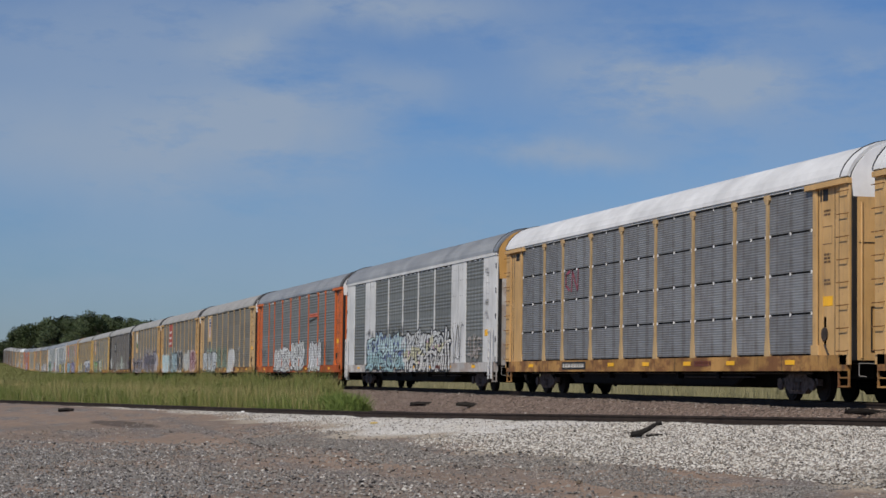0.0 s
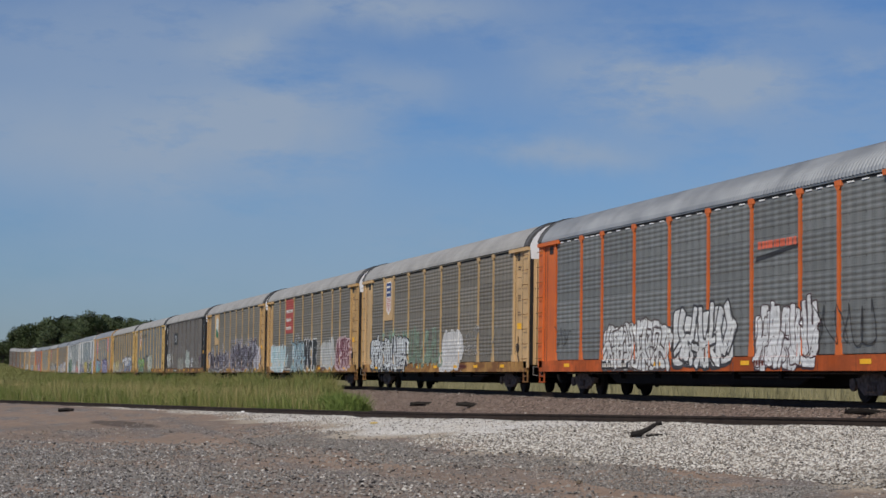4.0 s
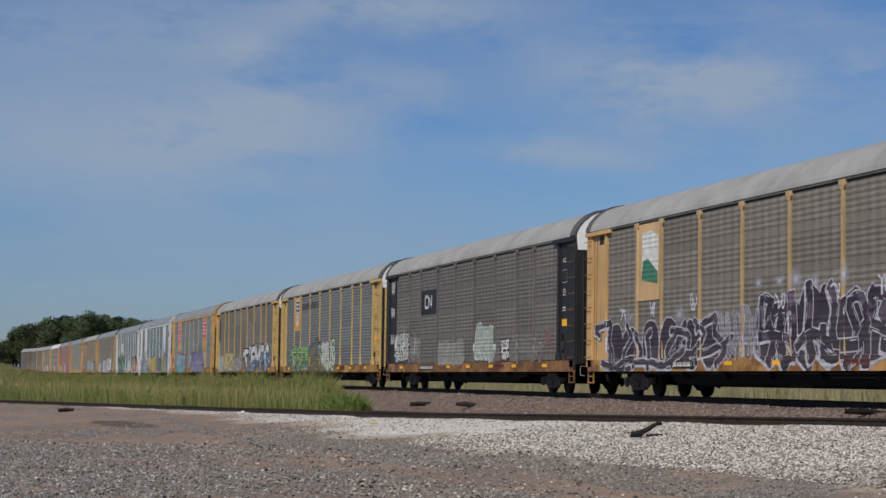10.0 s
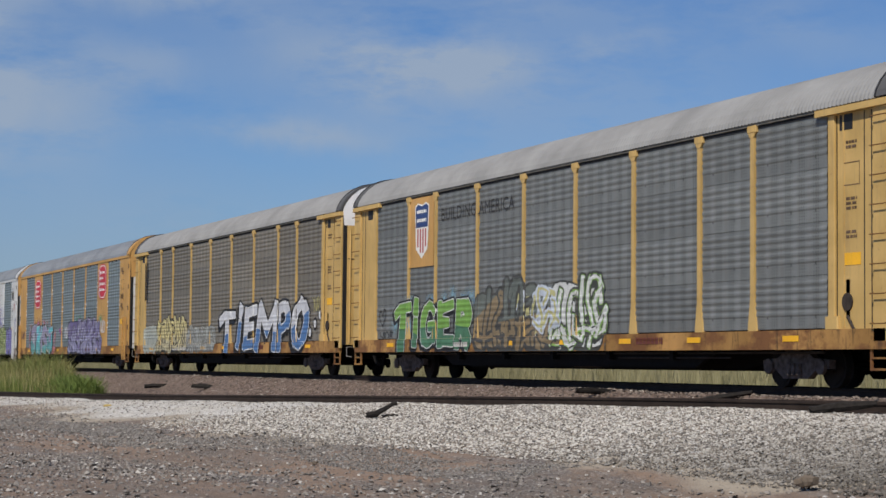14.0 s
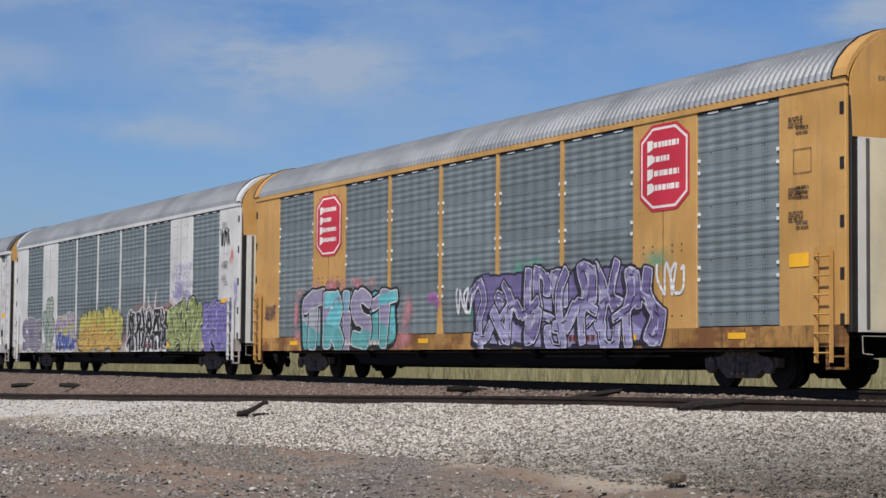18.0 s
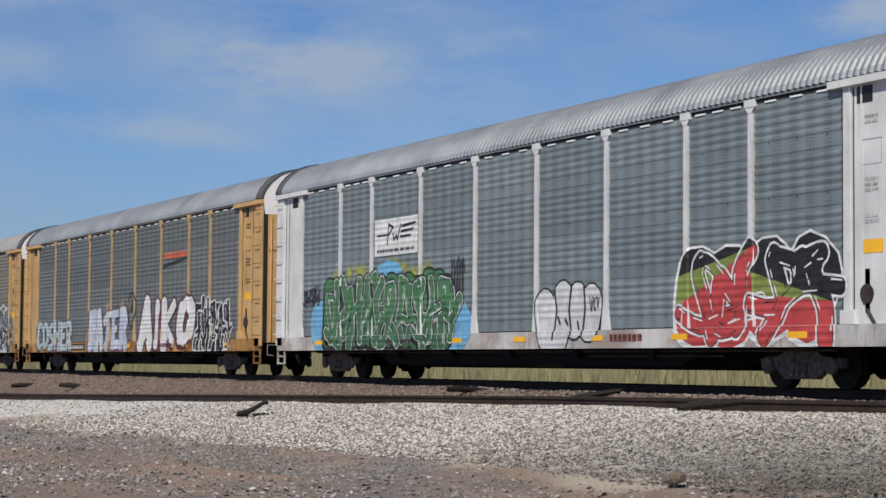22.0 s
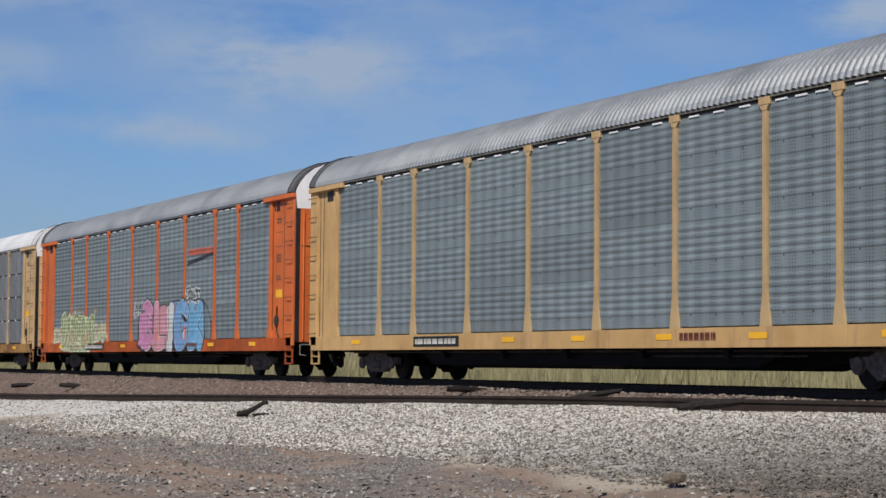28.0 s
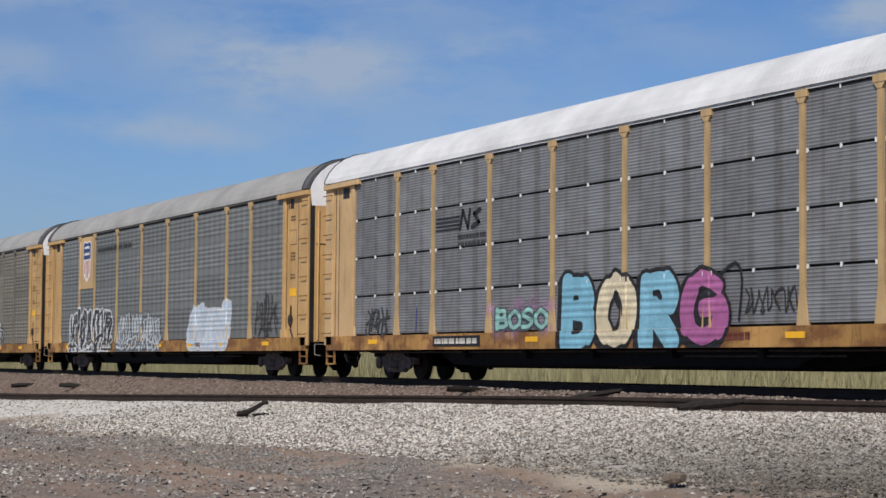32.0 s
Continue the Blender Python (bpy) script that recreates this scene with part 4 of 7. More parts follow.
def cap_shape(x0, x1, raised=False):
    """The rounded roof end over the doors, with a thin rim."""
    def make():
        arc = roof_arc(raised)
        sh = Shape()
        n = len(arc)
        for x, g in ((x0, 0.012), (x1, 0.012), (x1, -0.05), (x0, -0.05)):
            sh.v += [(x, y * (1 + g / 1.5), 4.6 + (z - 4.6) * (1 + g)) for y, z in arc]
        for r in range(4):
            q = (r + 1) % 4
            sh.f += [(r * n + j, q * n + j, q * n + j + 1, r * n + j + 1) for j in range(n - 1)]
        return sh
    return make


def rim_shape(x0, x1, raised):
    def make():
        arc = roof_arc(raised)
        sh, n = Shape(), len(arc)
        for x, g in ((x0, 0.03), (x1, 0.03), (x1, -0.02), (x0, -0.02)):
            sh.v += [(x, y * (1 + g / 2.5), 4.6 + (z - 4.6) * (1 + g)) for y, z in arc]
        for r in range(4):
            q = (r + 1) % 4
            sh.f += [(r * n + j, q * n + j, q * n + j + 1, r * n + j + 1) for j in range(n - 1)]
        return sh
    return make


def end_wall_shape(z0, z1, x, inset=0.06, raised=False):
    """A folded end door leaf set in the mouth of the car."""
    def make():
        arc = [(y * (1 - inset), z - 0.03) for y, z in roof_arc(raised)]
        top = [(y, z) for y, z in arc if z > z0 + 0.01]
        if z1 is None:
            prof = [(-1.40, z0)] + top + [(1.40, z0)]
            prof = prof[::-1]
        else:
            prof = [(-1.30, z0), (1.30, z0), (1.30, z1), (-1.30, z1)]
        return Shape().prism_x(prof, x - 0.03, x + 0.03)
    return make


def text_mesh(word, height, bold=0.0):
    cu = bpy.data.curves.new("lettering", "FONT")
    cu.body, cu.size, cu.offset, cu.resolution_u = word, height / 0.72, bold, 2
    ob = new("lettering", cu)
    me = bpy.data.meshes.new_from_object(ob)
    bpy.data.objects.remove(ob)
    bpy.data.curves.remove(cu)
    return me


FLUSH = [False]


def drape(bm, solid_end, lift):
    """Lay a flat drawing (x, z) on the car's side: over the posts, down on the screens and the sill."""
    def cut(co, no):
        bmesh.ops.bisect_plane(bm, geom=bm.verts[:] + bm.edges[:] + bm.faces[:], plane_co=co, plane_no=no, dist=1e-5)
    bmesh.ops.bisect_plane(bm, geom=bm.verts[:] + bm.edges[:] + bm.faces[:], plane_co=(0, 0, 0.716), plane_no=(0, 0, 1), dist=1e-5, clear_inner=True)
    xs = [v.co.x for v in bm.verts]
    zs = [v.co.z for v in bm.verts]
    if not xs:
        return
    for p in (1.1, *POSTS, 24.78):
        if min(xs) - 0.2 < p < max(xs) + 0.2:
            for d in (-0.10, -0.07, 0.07, 0.10):
                cut((p + d, 0, 0), (1, 0, 0))
    if min(zs) < 1.08 < max(zs):
        cut((0, 0, 1.075), (0, 0, 1))
        cut((0, 0, 1.06), (0, 0, 1))
    flush = FLUSH[0]
    for v in bm.verts:
        y = -1.496 if flush else CREST
        if v.co.z <= 1.066:
            y = FACE - 0.004
        for p in (1.1, *POSTS, 24.78):
            if abs(v.co.x - p) < 0.085 and v.co.z > 1.066 and not flush:
                y = -1.501
        v.co.y = y - lift - v.co.y


def finish(bm, name, mat, parent, label=""):
    me = bpy.data.meshes.new(name)
    bm.to_mesh(me)
    bm.free()
    me.materials.append(mat)
    ob = new(name, me)
    ob.parent = parent
    if label:
        ob["label"] = label
    return ob


def poly(bm, pts, step=0.0):
    vs = [bm.verts.new((x, step, z)) for x, z in pts]
    try:
        f = bm.faces.new(vs)
    except ValueError:
        return
    f.normal_update()
    if f.normal.y > 0:
        f.normal_flip()


SQUARE = [0.5]


def capsule(bm, a, b, ra, rb, step):
    """A fat brush stroke from a to b, its ends between round and blunt."""
    d = math.atan2(b[1] - a[1], b[0] - a[0])
    u, n = (math.cos(d), math.sin(d)), (-math.sin(d), math.cos(d))
    q = 2.0 + 3.0 * SQUARE[0]
    reach = 1.0 - 0.3 * SQUARE[0]
    pts = []
    for (c, r, s) in ((a, ra, -1), (b, rb, 1)):
        for i in range(7):
            w = math.pi / 2 - math.pi * i / 6
            along = reach * abs(math.cos(w)) ** (2 / q) * r * s
            across = math.copysign(abs(math.sin(w)) ** (2 / q), math.sin(w)) * r * -s
            pts.append((c[0] + u[0] * along - n[0] * across * -1, c[1] + u[1] * along - n[1] * across * -1))
    poly(bm, pts, step)


# the strokes of the few painted words that can be read, in a unit box
GLYPHS = {
    "T": (((0.52, 0.9), (0.46, 0.02)), ((0.02, 0.78), (0.3, 0.92), (0.98, 0.94))),
    "R": (((0.2, 0.02), (0.2, 0.94)), ((0.2, 0.92), (0.62, 0.94), (0.82, 0.72), (0.6, 0.5), (0.3, 0.48)), ((0.45, 0.48), (0.88, 0.02))),
    "I": (((0.5, 0.02), (0.5, 0.55)), ((0.5, 0.78), (0.5, 0.96))),
    "S": (((0.9, 0.86), (0.52, 0.97), (0.18, 0.76), (0.42, 0.54), (0.8, 0.36), (0.6, 0.06), (0.08, 0.06)),),
    "C": (((0.88, 0.82), (0.5, 0.97), (0.16, 0.7), (0.16, 0.28), (0.5, 0.03), (0.88, 0.16)),),
    "O": (((0.5, 0.97), (0.16, 0.72), (0.16, 0.28), (0.5, 0.03), (0.84, 0.28), (0.84, 0.72), (0.5, 0.97)),),
    "H": (((0.2, 0.02), (0.2, 0.96)), ((0.8, 0.02), (0.8, 0.96)), ((0.2, 0.5), (0.8, 0.52))),
    "E": (((0.22, 0.04), (0.22, 0.94)), ((0.22, 0.90), (0.90, 0.97)), ((0.22, 0.5), (0.7, 0.54)), ((0.22, 0.06), (0.92, 0.08))),
    "A": (((0.12, 0.02), (0.40, 0.96)), ((0.40, 0.94), (0.86, 0.02)), ((0.26, 0.32), (0.7, 0.34))),
    "M": (((0.10, 0.02), (0.14, 0.94)), ((0.14, 0.94), (0.48, 0.42), (0.84, 0.96)), ((0.84, 0.94), (0.90, 0.02))),
    "P": (((0.22, 0.02), (0.22, 0.94)), ((0.22, 0.92), (0.66, 0.98), (0.86, 0.72), (0.62, 0.48), (0.26, 0.42))),
    "G": (((0.86, 0.84), (0.5, 0.97), (0.16, 0.68), (0.18, 0.26), (0.52, 0.03), (0.86, 0.2), (0.84, 0.46), (0.52, 0.46)),),
    "K": (((0.2, 0.02), (0.2, 0.96)), ((0.86, 0.96), (0.28, 0.46), (0.9, 0.02))),
    "B": (((0.2, 0.02), (0.2, 0.96)), ((0.2, 0.92), (0.66, 0.94), (0.78, 0.72), (0.6, 0.54), (0.3, 0.52)), ((0.3, 0.52), (0.74, 0.48), (0.88, 0.24), (0.66, 0.05), (0.2, 0.05))),
    "V": (((0.10, 0.94), (0.44, 0.04)), ((0.44, 0.04), (0.84, 0.98))),
    "L": (((0.2, 0.98), (0.2, 0.06)), ((0.2, 0.06), (0.84, 0.10))),
}


def smooth_line(pts):
    """Points along a bent stroke, eased between the given ones."""
    if len(pts) < 4:
        return pts
    out = []
    for i in range(len(pts) - 1):
        p0, p1, p2, p3 = pts[max(i - 1, 0)], pts[i], pts[i + 1], pts[min(i + 2, len(pts) - 1)]
        for u in (0.0, 0.34, 0.67):
            out.append(tuple(0.5 * (2 * b + (c - a) * u + (2 * a - 5 * b + 4 * c - d) * u * u + (3 * b - a - 3 * c + d) * u ** 3) for a, b, c, d in zip(p0, p1, p2, p3)))
    return out + [pts[-1]]


def wild_form(rng):
    """An abstract knot of bent stems, hooks and one sweep through them, in a unit box."""
    lines, n = [], rng.choice((2, 2, 3))
    for i in range(n):
        x, turn, head = (i + 0.5) / n + rng.uniform(-0.10, 0.10), rng.choice((-1, 1)), rng.uniform(0.74, 1.04)
        stem = [(x + rng.uniform(-0.16, 0.16), rng.uniform(-0.02, 0.12)), (x + rng.uniform(-0.16, 0.16), 0.36), (x + rng.uniform(-0.12, 0.12), 0.68), (x, head)]
        if rng.random() < 0.7:
            stem += [(x + turn * rng.uniform(0.18, 0.36), head - rng.uniform(0.0, 0.12)), (x + turn * rng.uniform(0.2, 0.42), head - rng.uniform(0.2, 0.4))]
        lines.append(stem if rng.random() < 0.65 else [(a, 1 - b) for a, b in stem])
    low = rng.uniform(0.08, 0.4)
    lines.append([(-0.05, low), (0.3, low + rng.uniform(-0.12, 0.3)), (0.65, low + rng.uniform(-0.1, 0.35)), (1.08, low + rng.uniform(-0.1, 0.4))])
    return lines


def painted_form(rng, x, z, w, h, fat, lean, glyph=None):
    """The strokes of one form: (a, b, ra, rb)."""
    r = fat * (min(w, 0.66 * h) if glyph else 0.52 * min(w, 0.7 * h))
    form = GLYPHS[glyph] if glyph else wild_form(rng)
    out = []
    for line in form:
        pts = []
        for u, v in line:
            u, v = u + rng.uniform(-0.04, 0.04), v + rng.uniform(-0.035, 0.035)
            pts.append((x + r * 0.6 + (w - 1.2 * r) * u + lean * h * v, z + r * 0.8 + (h - 1.6 * r) * v))
        pts = smooth_line(pts)
        first, last = rng.uniform(0.8, 1.2), rng.uniform(0.75, 1.2)
        for i in range(len(pts) - 1):
            flat = abs(pts[i + 1][0] - pts[i][0]) > 1.1 * abs(pts[i + 1][1] - pts[i][1])
            k = 0.68 if flat else 1.0
            n = len(pts) - 1
            out.append((pts[i], pts[i + 1], r * k * (first + (last - first) * i / n), r * k * (first + (last - first) * (i + 1) / n)))
    return out


def fade_blob(bm, cover, cx, cz, rx, rz, rng):
    """A sprayed cloud: thick in the middle, nothing at the rim."""
    n = 14
    mid = bm.verts.new((cx, 0.0, cz))
    mid[cover] = 1.0
    ring = []
    for i in range(n):
        k = rng.uniform(0.8, 1.15)
        v = bm.verts.new((cx + rx * k * math.cos(2 * math.pi * i / n), 0.0, cz + rz * k * math.sin(2 * math.pi * i / n)))
        v[cover] = 0.0
        ring.append(v)
    for i in range(n):
        bm.faces.new((mid, ring[i], ring[(i + 1) % n]))


HAZE = {}


def add_cut(dest, source, level, slope, above):
    """Append the part of source under (or over) a slanted level to dest."""
    bmesh.ops.bisect_plane(source, geom=source.verts[:] + source.edges[:] + source.faces[:], plane_co=level, plane_no=(slope, 0, 1), clear_outer=not above, clear_inner=above)
    made = {v: dest.verts.new(v.co) for v in source.verts}
    for f in source.faces:
        dest.faces.new([made[v] for v in f.verts])
    source.free()


def mural(car, x0, x1, z0, z1, fill, edge, letters, seed, halo=None, second=None, shine=None, fat=0.2, lean=0.05, word="", thin=None, alt=None, top=None, tones=None, shade=True, block=True):
    """Painted interlocking forms: over-spray, block shade, outline, inner rim, fill, fading lower and upper colours, thin lines, drips."""
    rng = random.Random(seed)
    SQUARE[0] = (0.85, 0.15, 0.6)[seed % 3]
    tag = fat <= 0.13
    letters = len(word) or max(1, round(letters * 1.15))
    w, h = (x1 - x0) / letters, z1 - z0
    forms, share = [], [{"I": 0.55, "M": 1.3, "T": 1.05}.get(c, 1.0) for c in word] or [1.0] * letters
    for i in range(letters):
        at, w = x0 + (x1 - x0) * sum(share[:i]) / sum(share), (x1 - x0) * share[i] / sum(share)
        forms.append(painted_form(rng, at - 0.05 * w, z0 + rng.uniform(-0.03, 0.03) * h, w * (rng.uniform(1.14, 1.22) if word else rng.uniform(1.15, 1.4)), h * rng.uniform(0.94, 1.05), fat, lean * rng.uniform(-0.6, 1.6), word[i] if word else None))
    line = thin or (0.02 if tag else min(0.062, 0.052 * min(w, h)))
    names = ["shade", "outline", "rim", "fill", "patch", "lower_fill", "upper_fill", "inner_line", "shine"]
    made = {nm: bmesh.new() for nm in names}
    extra = {}
    for i, strokes in enumerate(forms):
        up = 0.0030 * (i % 2)
        paint = None if not tones else tones[i % len(tones)]
        body = made["fill"] if paint is None else extra.setdefault(paint.name, (paint, bmesh.new()))[1]
        low, high = bmesh.new(), bmesh.new()
        if block and (not word or block == 2) and not tag:
            # a solid body behind the strokes
            left, w = x0 + (x1 - x0) * sum(share[:i]) / sum(share), (x1 - x0) * share[i] / sum(share)
            for half in (0.27, 0.73):
                r0, st = min(0.33 * w, 0.42 * h), 0.000012 * (i + 6 * half)
                cx, lift_low, lift_top = left + w * half, rng.uniform(-0.02, 0.06) * h, rng.uniform(-0.16, 0.0) * h
                a, b = (cx + rng.uniform(-0.08, 0.08) * w, z0 + r0 + lift_low), (cx + rng.uniform(-0.05, 0.12) * w, z1 - r0 + lift_top)
                capsule(made["shade"], (a[0] - line, a[1] - line), (b[0] - line, b[1] - line), r0 + line, r0 + line, st)
                capsule(made["outline"], a, b, r0 + line, r0 + line, 0.0001 + st)
                capsule(body, a, b, r0, r0, 0.0002 + st)
                for side, want in ((low, second), (high, top)):
                    if want:
                        capsule(side, a, b, r0, r0, 0.0003 + st)
        for k, (a, b, ra, rb) in enumerate(strokes):
            st = 0.00001 * k
            if shade and not tag:
                d = (-line * 1.5, -line * 1.1)
                capsule(made["shade"], (a[0] + d[0], a[1] + d[1]), (b[0] + d[0], b[1] + d[1]), ra + line, rb + line, up * 0.2 + st)
            capsule(made["outline"], a, b, ra + line, rb + line, 0.0004 + up + st)
            if shine and not tag:
                capsule(made["rim"], a, b, ra + line * 0.12, rb + line * 0.12, 0.0008 + up + st)
            core = max(0.012, ra - line * 0.3), max(0.012, rb - line * 0.3)
            capsule(made["patch"] if alt and rng.random() < 0.3 else body, a, b, *core, 0.0012 + up + st)
            if second:
                capsule(low, a, b, *core, 0.0015 + up + st)
            if top:
                capsule(high, a, b, *core, 0.0015 + up + st)
            if k % 2 == 0 and not tag and not word:
                o = (b[0] - a[0], b[1] - a[1])
                n = math.hypot(*o) or 1
                side = rng.choice((-0.72, 0.72))
                sx, sz = -o[1] / n * ra * side, o[0] / n * ra * side
                capsule(made["inner_line"], (a[0] + sx, a[1] + sz), (b[0] + sx, b[1] + sz), line * 0.36, line * 0.26, 0.0019 + up + st)
                if shine and rng.random() < 0.6:
                    capsule(made["shine"], (a[0] - sx * 0.9, a[1] - sz * 0.9), (b[0] - sx * 0.9, b[1] - sz * 0.9), line * 0.30, line * 0.18, 0.0021 + up + st)
        if second:
            add_cut(made["lower_fill"], low, (x0 + w * i, 0, z0 + rng.uniform(0.34, 0.50) * h), rng.uniform(-0.5, 0.5), False)
        else:
            low.free()
        if top:
            add_cut(made["upper_fill"], high, (x0 + w * i, 0, z0 + rng.uniform(0.58, 0.70) * h), rng.uniform(-0.3, 0.3), True)
        else:
            high.free()
        if not tag and rng.random() < 0.55:
            px = strokes[-1][1][0]
            capsule(made["outline"], (px, z0 + 0.1 * h), (px + 0.01, z0 - rng.uniform(0.05, 0.22)), line * 0.35, line * 0.2, 0.0002)
    SQUARE[0] = 0.0
    paints = {"shade": edge, "outline": edge, "patch": alt, "rim": shine, "fill": fill, "lower_fill": second, "upper_fill": top, "inner_line": edge, "shine": shine}
    for paint, bm in extra.values():
        nm = "tinted_fill %s" % paint.name
        names.insert(4, nm)
        made[nm], paints[nm] = bm, paint
    root = None
    for nm in names:
        bm, mat = made[nm], paints[nm]
        if not mat or not bm.faces:
            bm.free()
            continue
        drape(bm, True, 0.004)
        if root is None:
            root = finish(bm, "graffiti", mat, car, "spray-painted interlocking forms with a contrasting outline")
            root["kind"] = "stuff"
        else:
            finish(bm, nm.split()[0], mat, root)["kind"] = "stuff"
    if halo:
        bm = bmesh.new()
        cover = bm.verts.layers.float.new("cover")
        for i in range(2 * letters + 2):
            fade_blob(bm, cover, x0 - 0.3 + (x1 - x0 + 0.6) * (i + rng.random()) / (2 * letters + 2), z0 + h * rng.choice((0.1, 0.5, 0.95, 1.02)), rng.uniform(0.35, 0.75), rng.uniform(0.25, 0.5), rng)
        drape(bm, True, 0.0025)
        if halo.name not in HAZE:
            tone = [e for e in halo["tone"]]
            HAZE[halo.name] = haze("over-spray", tone)
        finish(bm, "over_spray", HAZE[halo.name], root, "thin faded over-spray")["kind"] = "stuff"
    return root


def strokes(car, lines, radius, fill, edge, line=0.05, label=""):
    """A free drawing in fat strokes with a dark outline. lines: rows of (x, z) points."""
    back, body = bmesh.new(), bmesh.new()
    n = 0
    for pts in lines:
        pts = smooth_line(pts)
        for a, b in zip(pts, pts[1:]):
            n += 1
            capsule(back, a, b, radius + line, radius + line, 0.00006 * n)
            capsule(body, a, b, radius, radius, 0.0015 + 0.00006 * n)
    drape(back, True, 0.004)
    drape(body, True, 0.004)
    root = finish(back, "graffiti", edge, car, label)
    root["kind"] = "stuff"
    finish(body, "fill", fill, root)["kind"] = "stuff"
    return root


def line_art(car, lines, radius, paint, lift=0.008, parent=None, name="ink_line"):
    """Thin sprayed lines."""
    bm = bmesh.new()
    n = 0
    for pts in lines:
        pts = smooth_line(pts)
        for a, b in zip(pts, pts[1:]):
            n += 1
            capsule(bm, a, b, radius, radius, 0.00003 * n)
    drape(bm, True, lift)
    ob = finish(bm, name, paint, parent or car)
    ob["kind"] = "stuff"
    return ob


def scribble(car, x0, x1, z0, z1, paint, seed, loops=5, radius=0.018):
    """A hasty one-line tag, its loops unreadable."""
    rng = random.Random(seed)
    pts, n = [], loops * 4
    for i in range(n + 1):
        u = i / n
        pts.append((x0 + (x1 - x0) * u + rng.uniform(-0.5, 0.5) * (x1 - x0) / loops, z0 + (z1 - z0) * (0.5 + 0.48 * math.cos(i * math.pi * 0.52 + rng.uniform(-0.5, 0.5)))))
    ob = line_art(car, [pts], radius, paint)
    ob["label"] = "thin one-line spray tag"
    return ob


def sprayed_cloud(car, x, z, rx, rz, paint, seed=1):
    """A lone patch of thin over-spray."""
    bm = bmesh.new()
    cover = bm.verts.layers.float.new("cover")
    rng = random.Random(seed)
    for _ in range(3):
        fade_blob(bm, cover, x + rng.uniform(-0.5, 0.5) * rx, z + rng.uniform(-0.4, 0.4) * rz, rx * rng.uniform(0.6, 1), rz * rng.uniform(0.6, 1), rng)
    for i, v in enumerate(bm.verts):
        v.co.y = 0.0002 * (i // 15)
    drape(bm, True, 0.0025)
    if paint.name not in HAZE:
        HAZE[paint.name] = haze("over-spray", [e for e in paint["tone"]])
    ob = finish(bm, "over_spray", HAZE[paint.name], car, "thin faded over-spray")
    ob["kind"] = "stuff"


def lettering(car, name, word, x0, x1, z0, z1, mat, lift=0.006, bold=0.0, label=""):
    """Readable words, letter by letter fitted to the box, laid on the car's side."""
    bm = bmesh.new()
    me = text_mesh(word, 1.0, bold)
    bm.from_mesh(me)
    bpy.data.meshes.remove(me)
    xs = [v.co.x for v in bm.verts]
    ys = [v.co.y for v in bm.verts]
    a, b, c, d = min(xs), max(xs), min(ys), max(ys)
    for v in bm.verts:
        u, w = (v.co.x - a) / (b - a), (v.co.y - c) / (d - c)
        z = z0 + (z1 - z0) * w
        v.co = Vector((x0 + (x1 - x0) * u, 0.0, z))
    drape(bm, True, lift)
    bmesh.ops.recalc_face_normals(bm, faces=bm.faces[:])
    for f in bm.faces:
        if f.normal.y > 0:
            f.normal_flip()
    return finish(bm, name, mat, car, label)


def bars(car, name, x0, x1, z0, z1, rows, mat, seed=3, lift=0.006, label=""):
    """Small writing that cannot be made out: short plain bars."""
    rng = random.Random(seed)
    bm = bmesh.new()
    h = (z1 - z0) / rows
    for i in range(rows):
        x = x0
        z = z1 - h * (i + 1)
        while x < x1 - 0.02:
            w = min(rng.uniform(0.06, 0.2) * max(1, (x1 - x0) / 1.2), x1 - x)
            poly(bm, [(x, z + h * 0.2), (x + w * 0.8, z + h * 0.2), (x + w * 0.8, z + h * 0.8), (x, z + h * 0.8)])
            x += w
    drape(bm, True, lift)
    ob = finish(bm, name, mat, car, label)
    ob["kind"] = "stuff"
    return ob


def plate(car, name, pts, mat, label="", lift=0.005, y=None):
    bm = bmesh.new()
    poly(bm, pts)
    if y is None:
        drape(bm, True, lift)
    else:
        for v in bm.verts:
            v.co.y = y
    return finish(bm, name, mat, car, label)


WHEEL_R = 0.40
WHEELS = {}


def wheel_at(wx, s, turn):
    """A wheel's place on its truck, rolled on by turn degrees; wheels on the far side face the other way."""
    return pose(wx, 0.7535 * s, WHEEL_R, 0, turn, 0) @ pose(0, 0, 0, 0, 0, 180 if s > 0 else 0)


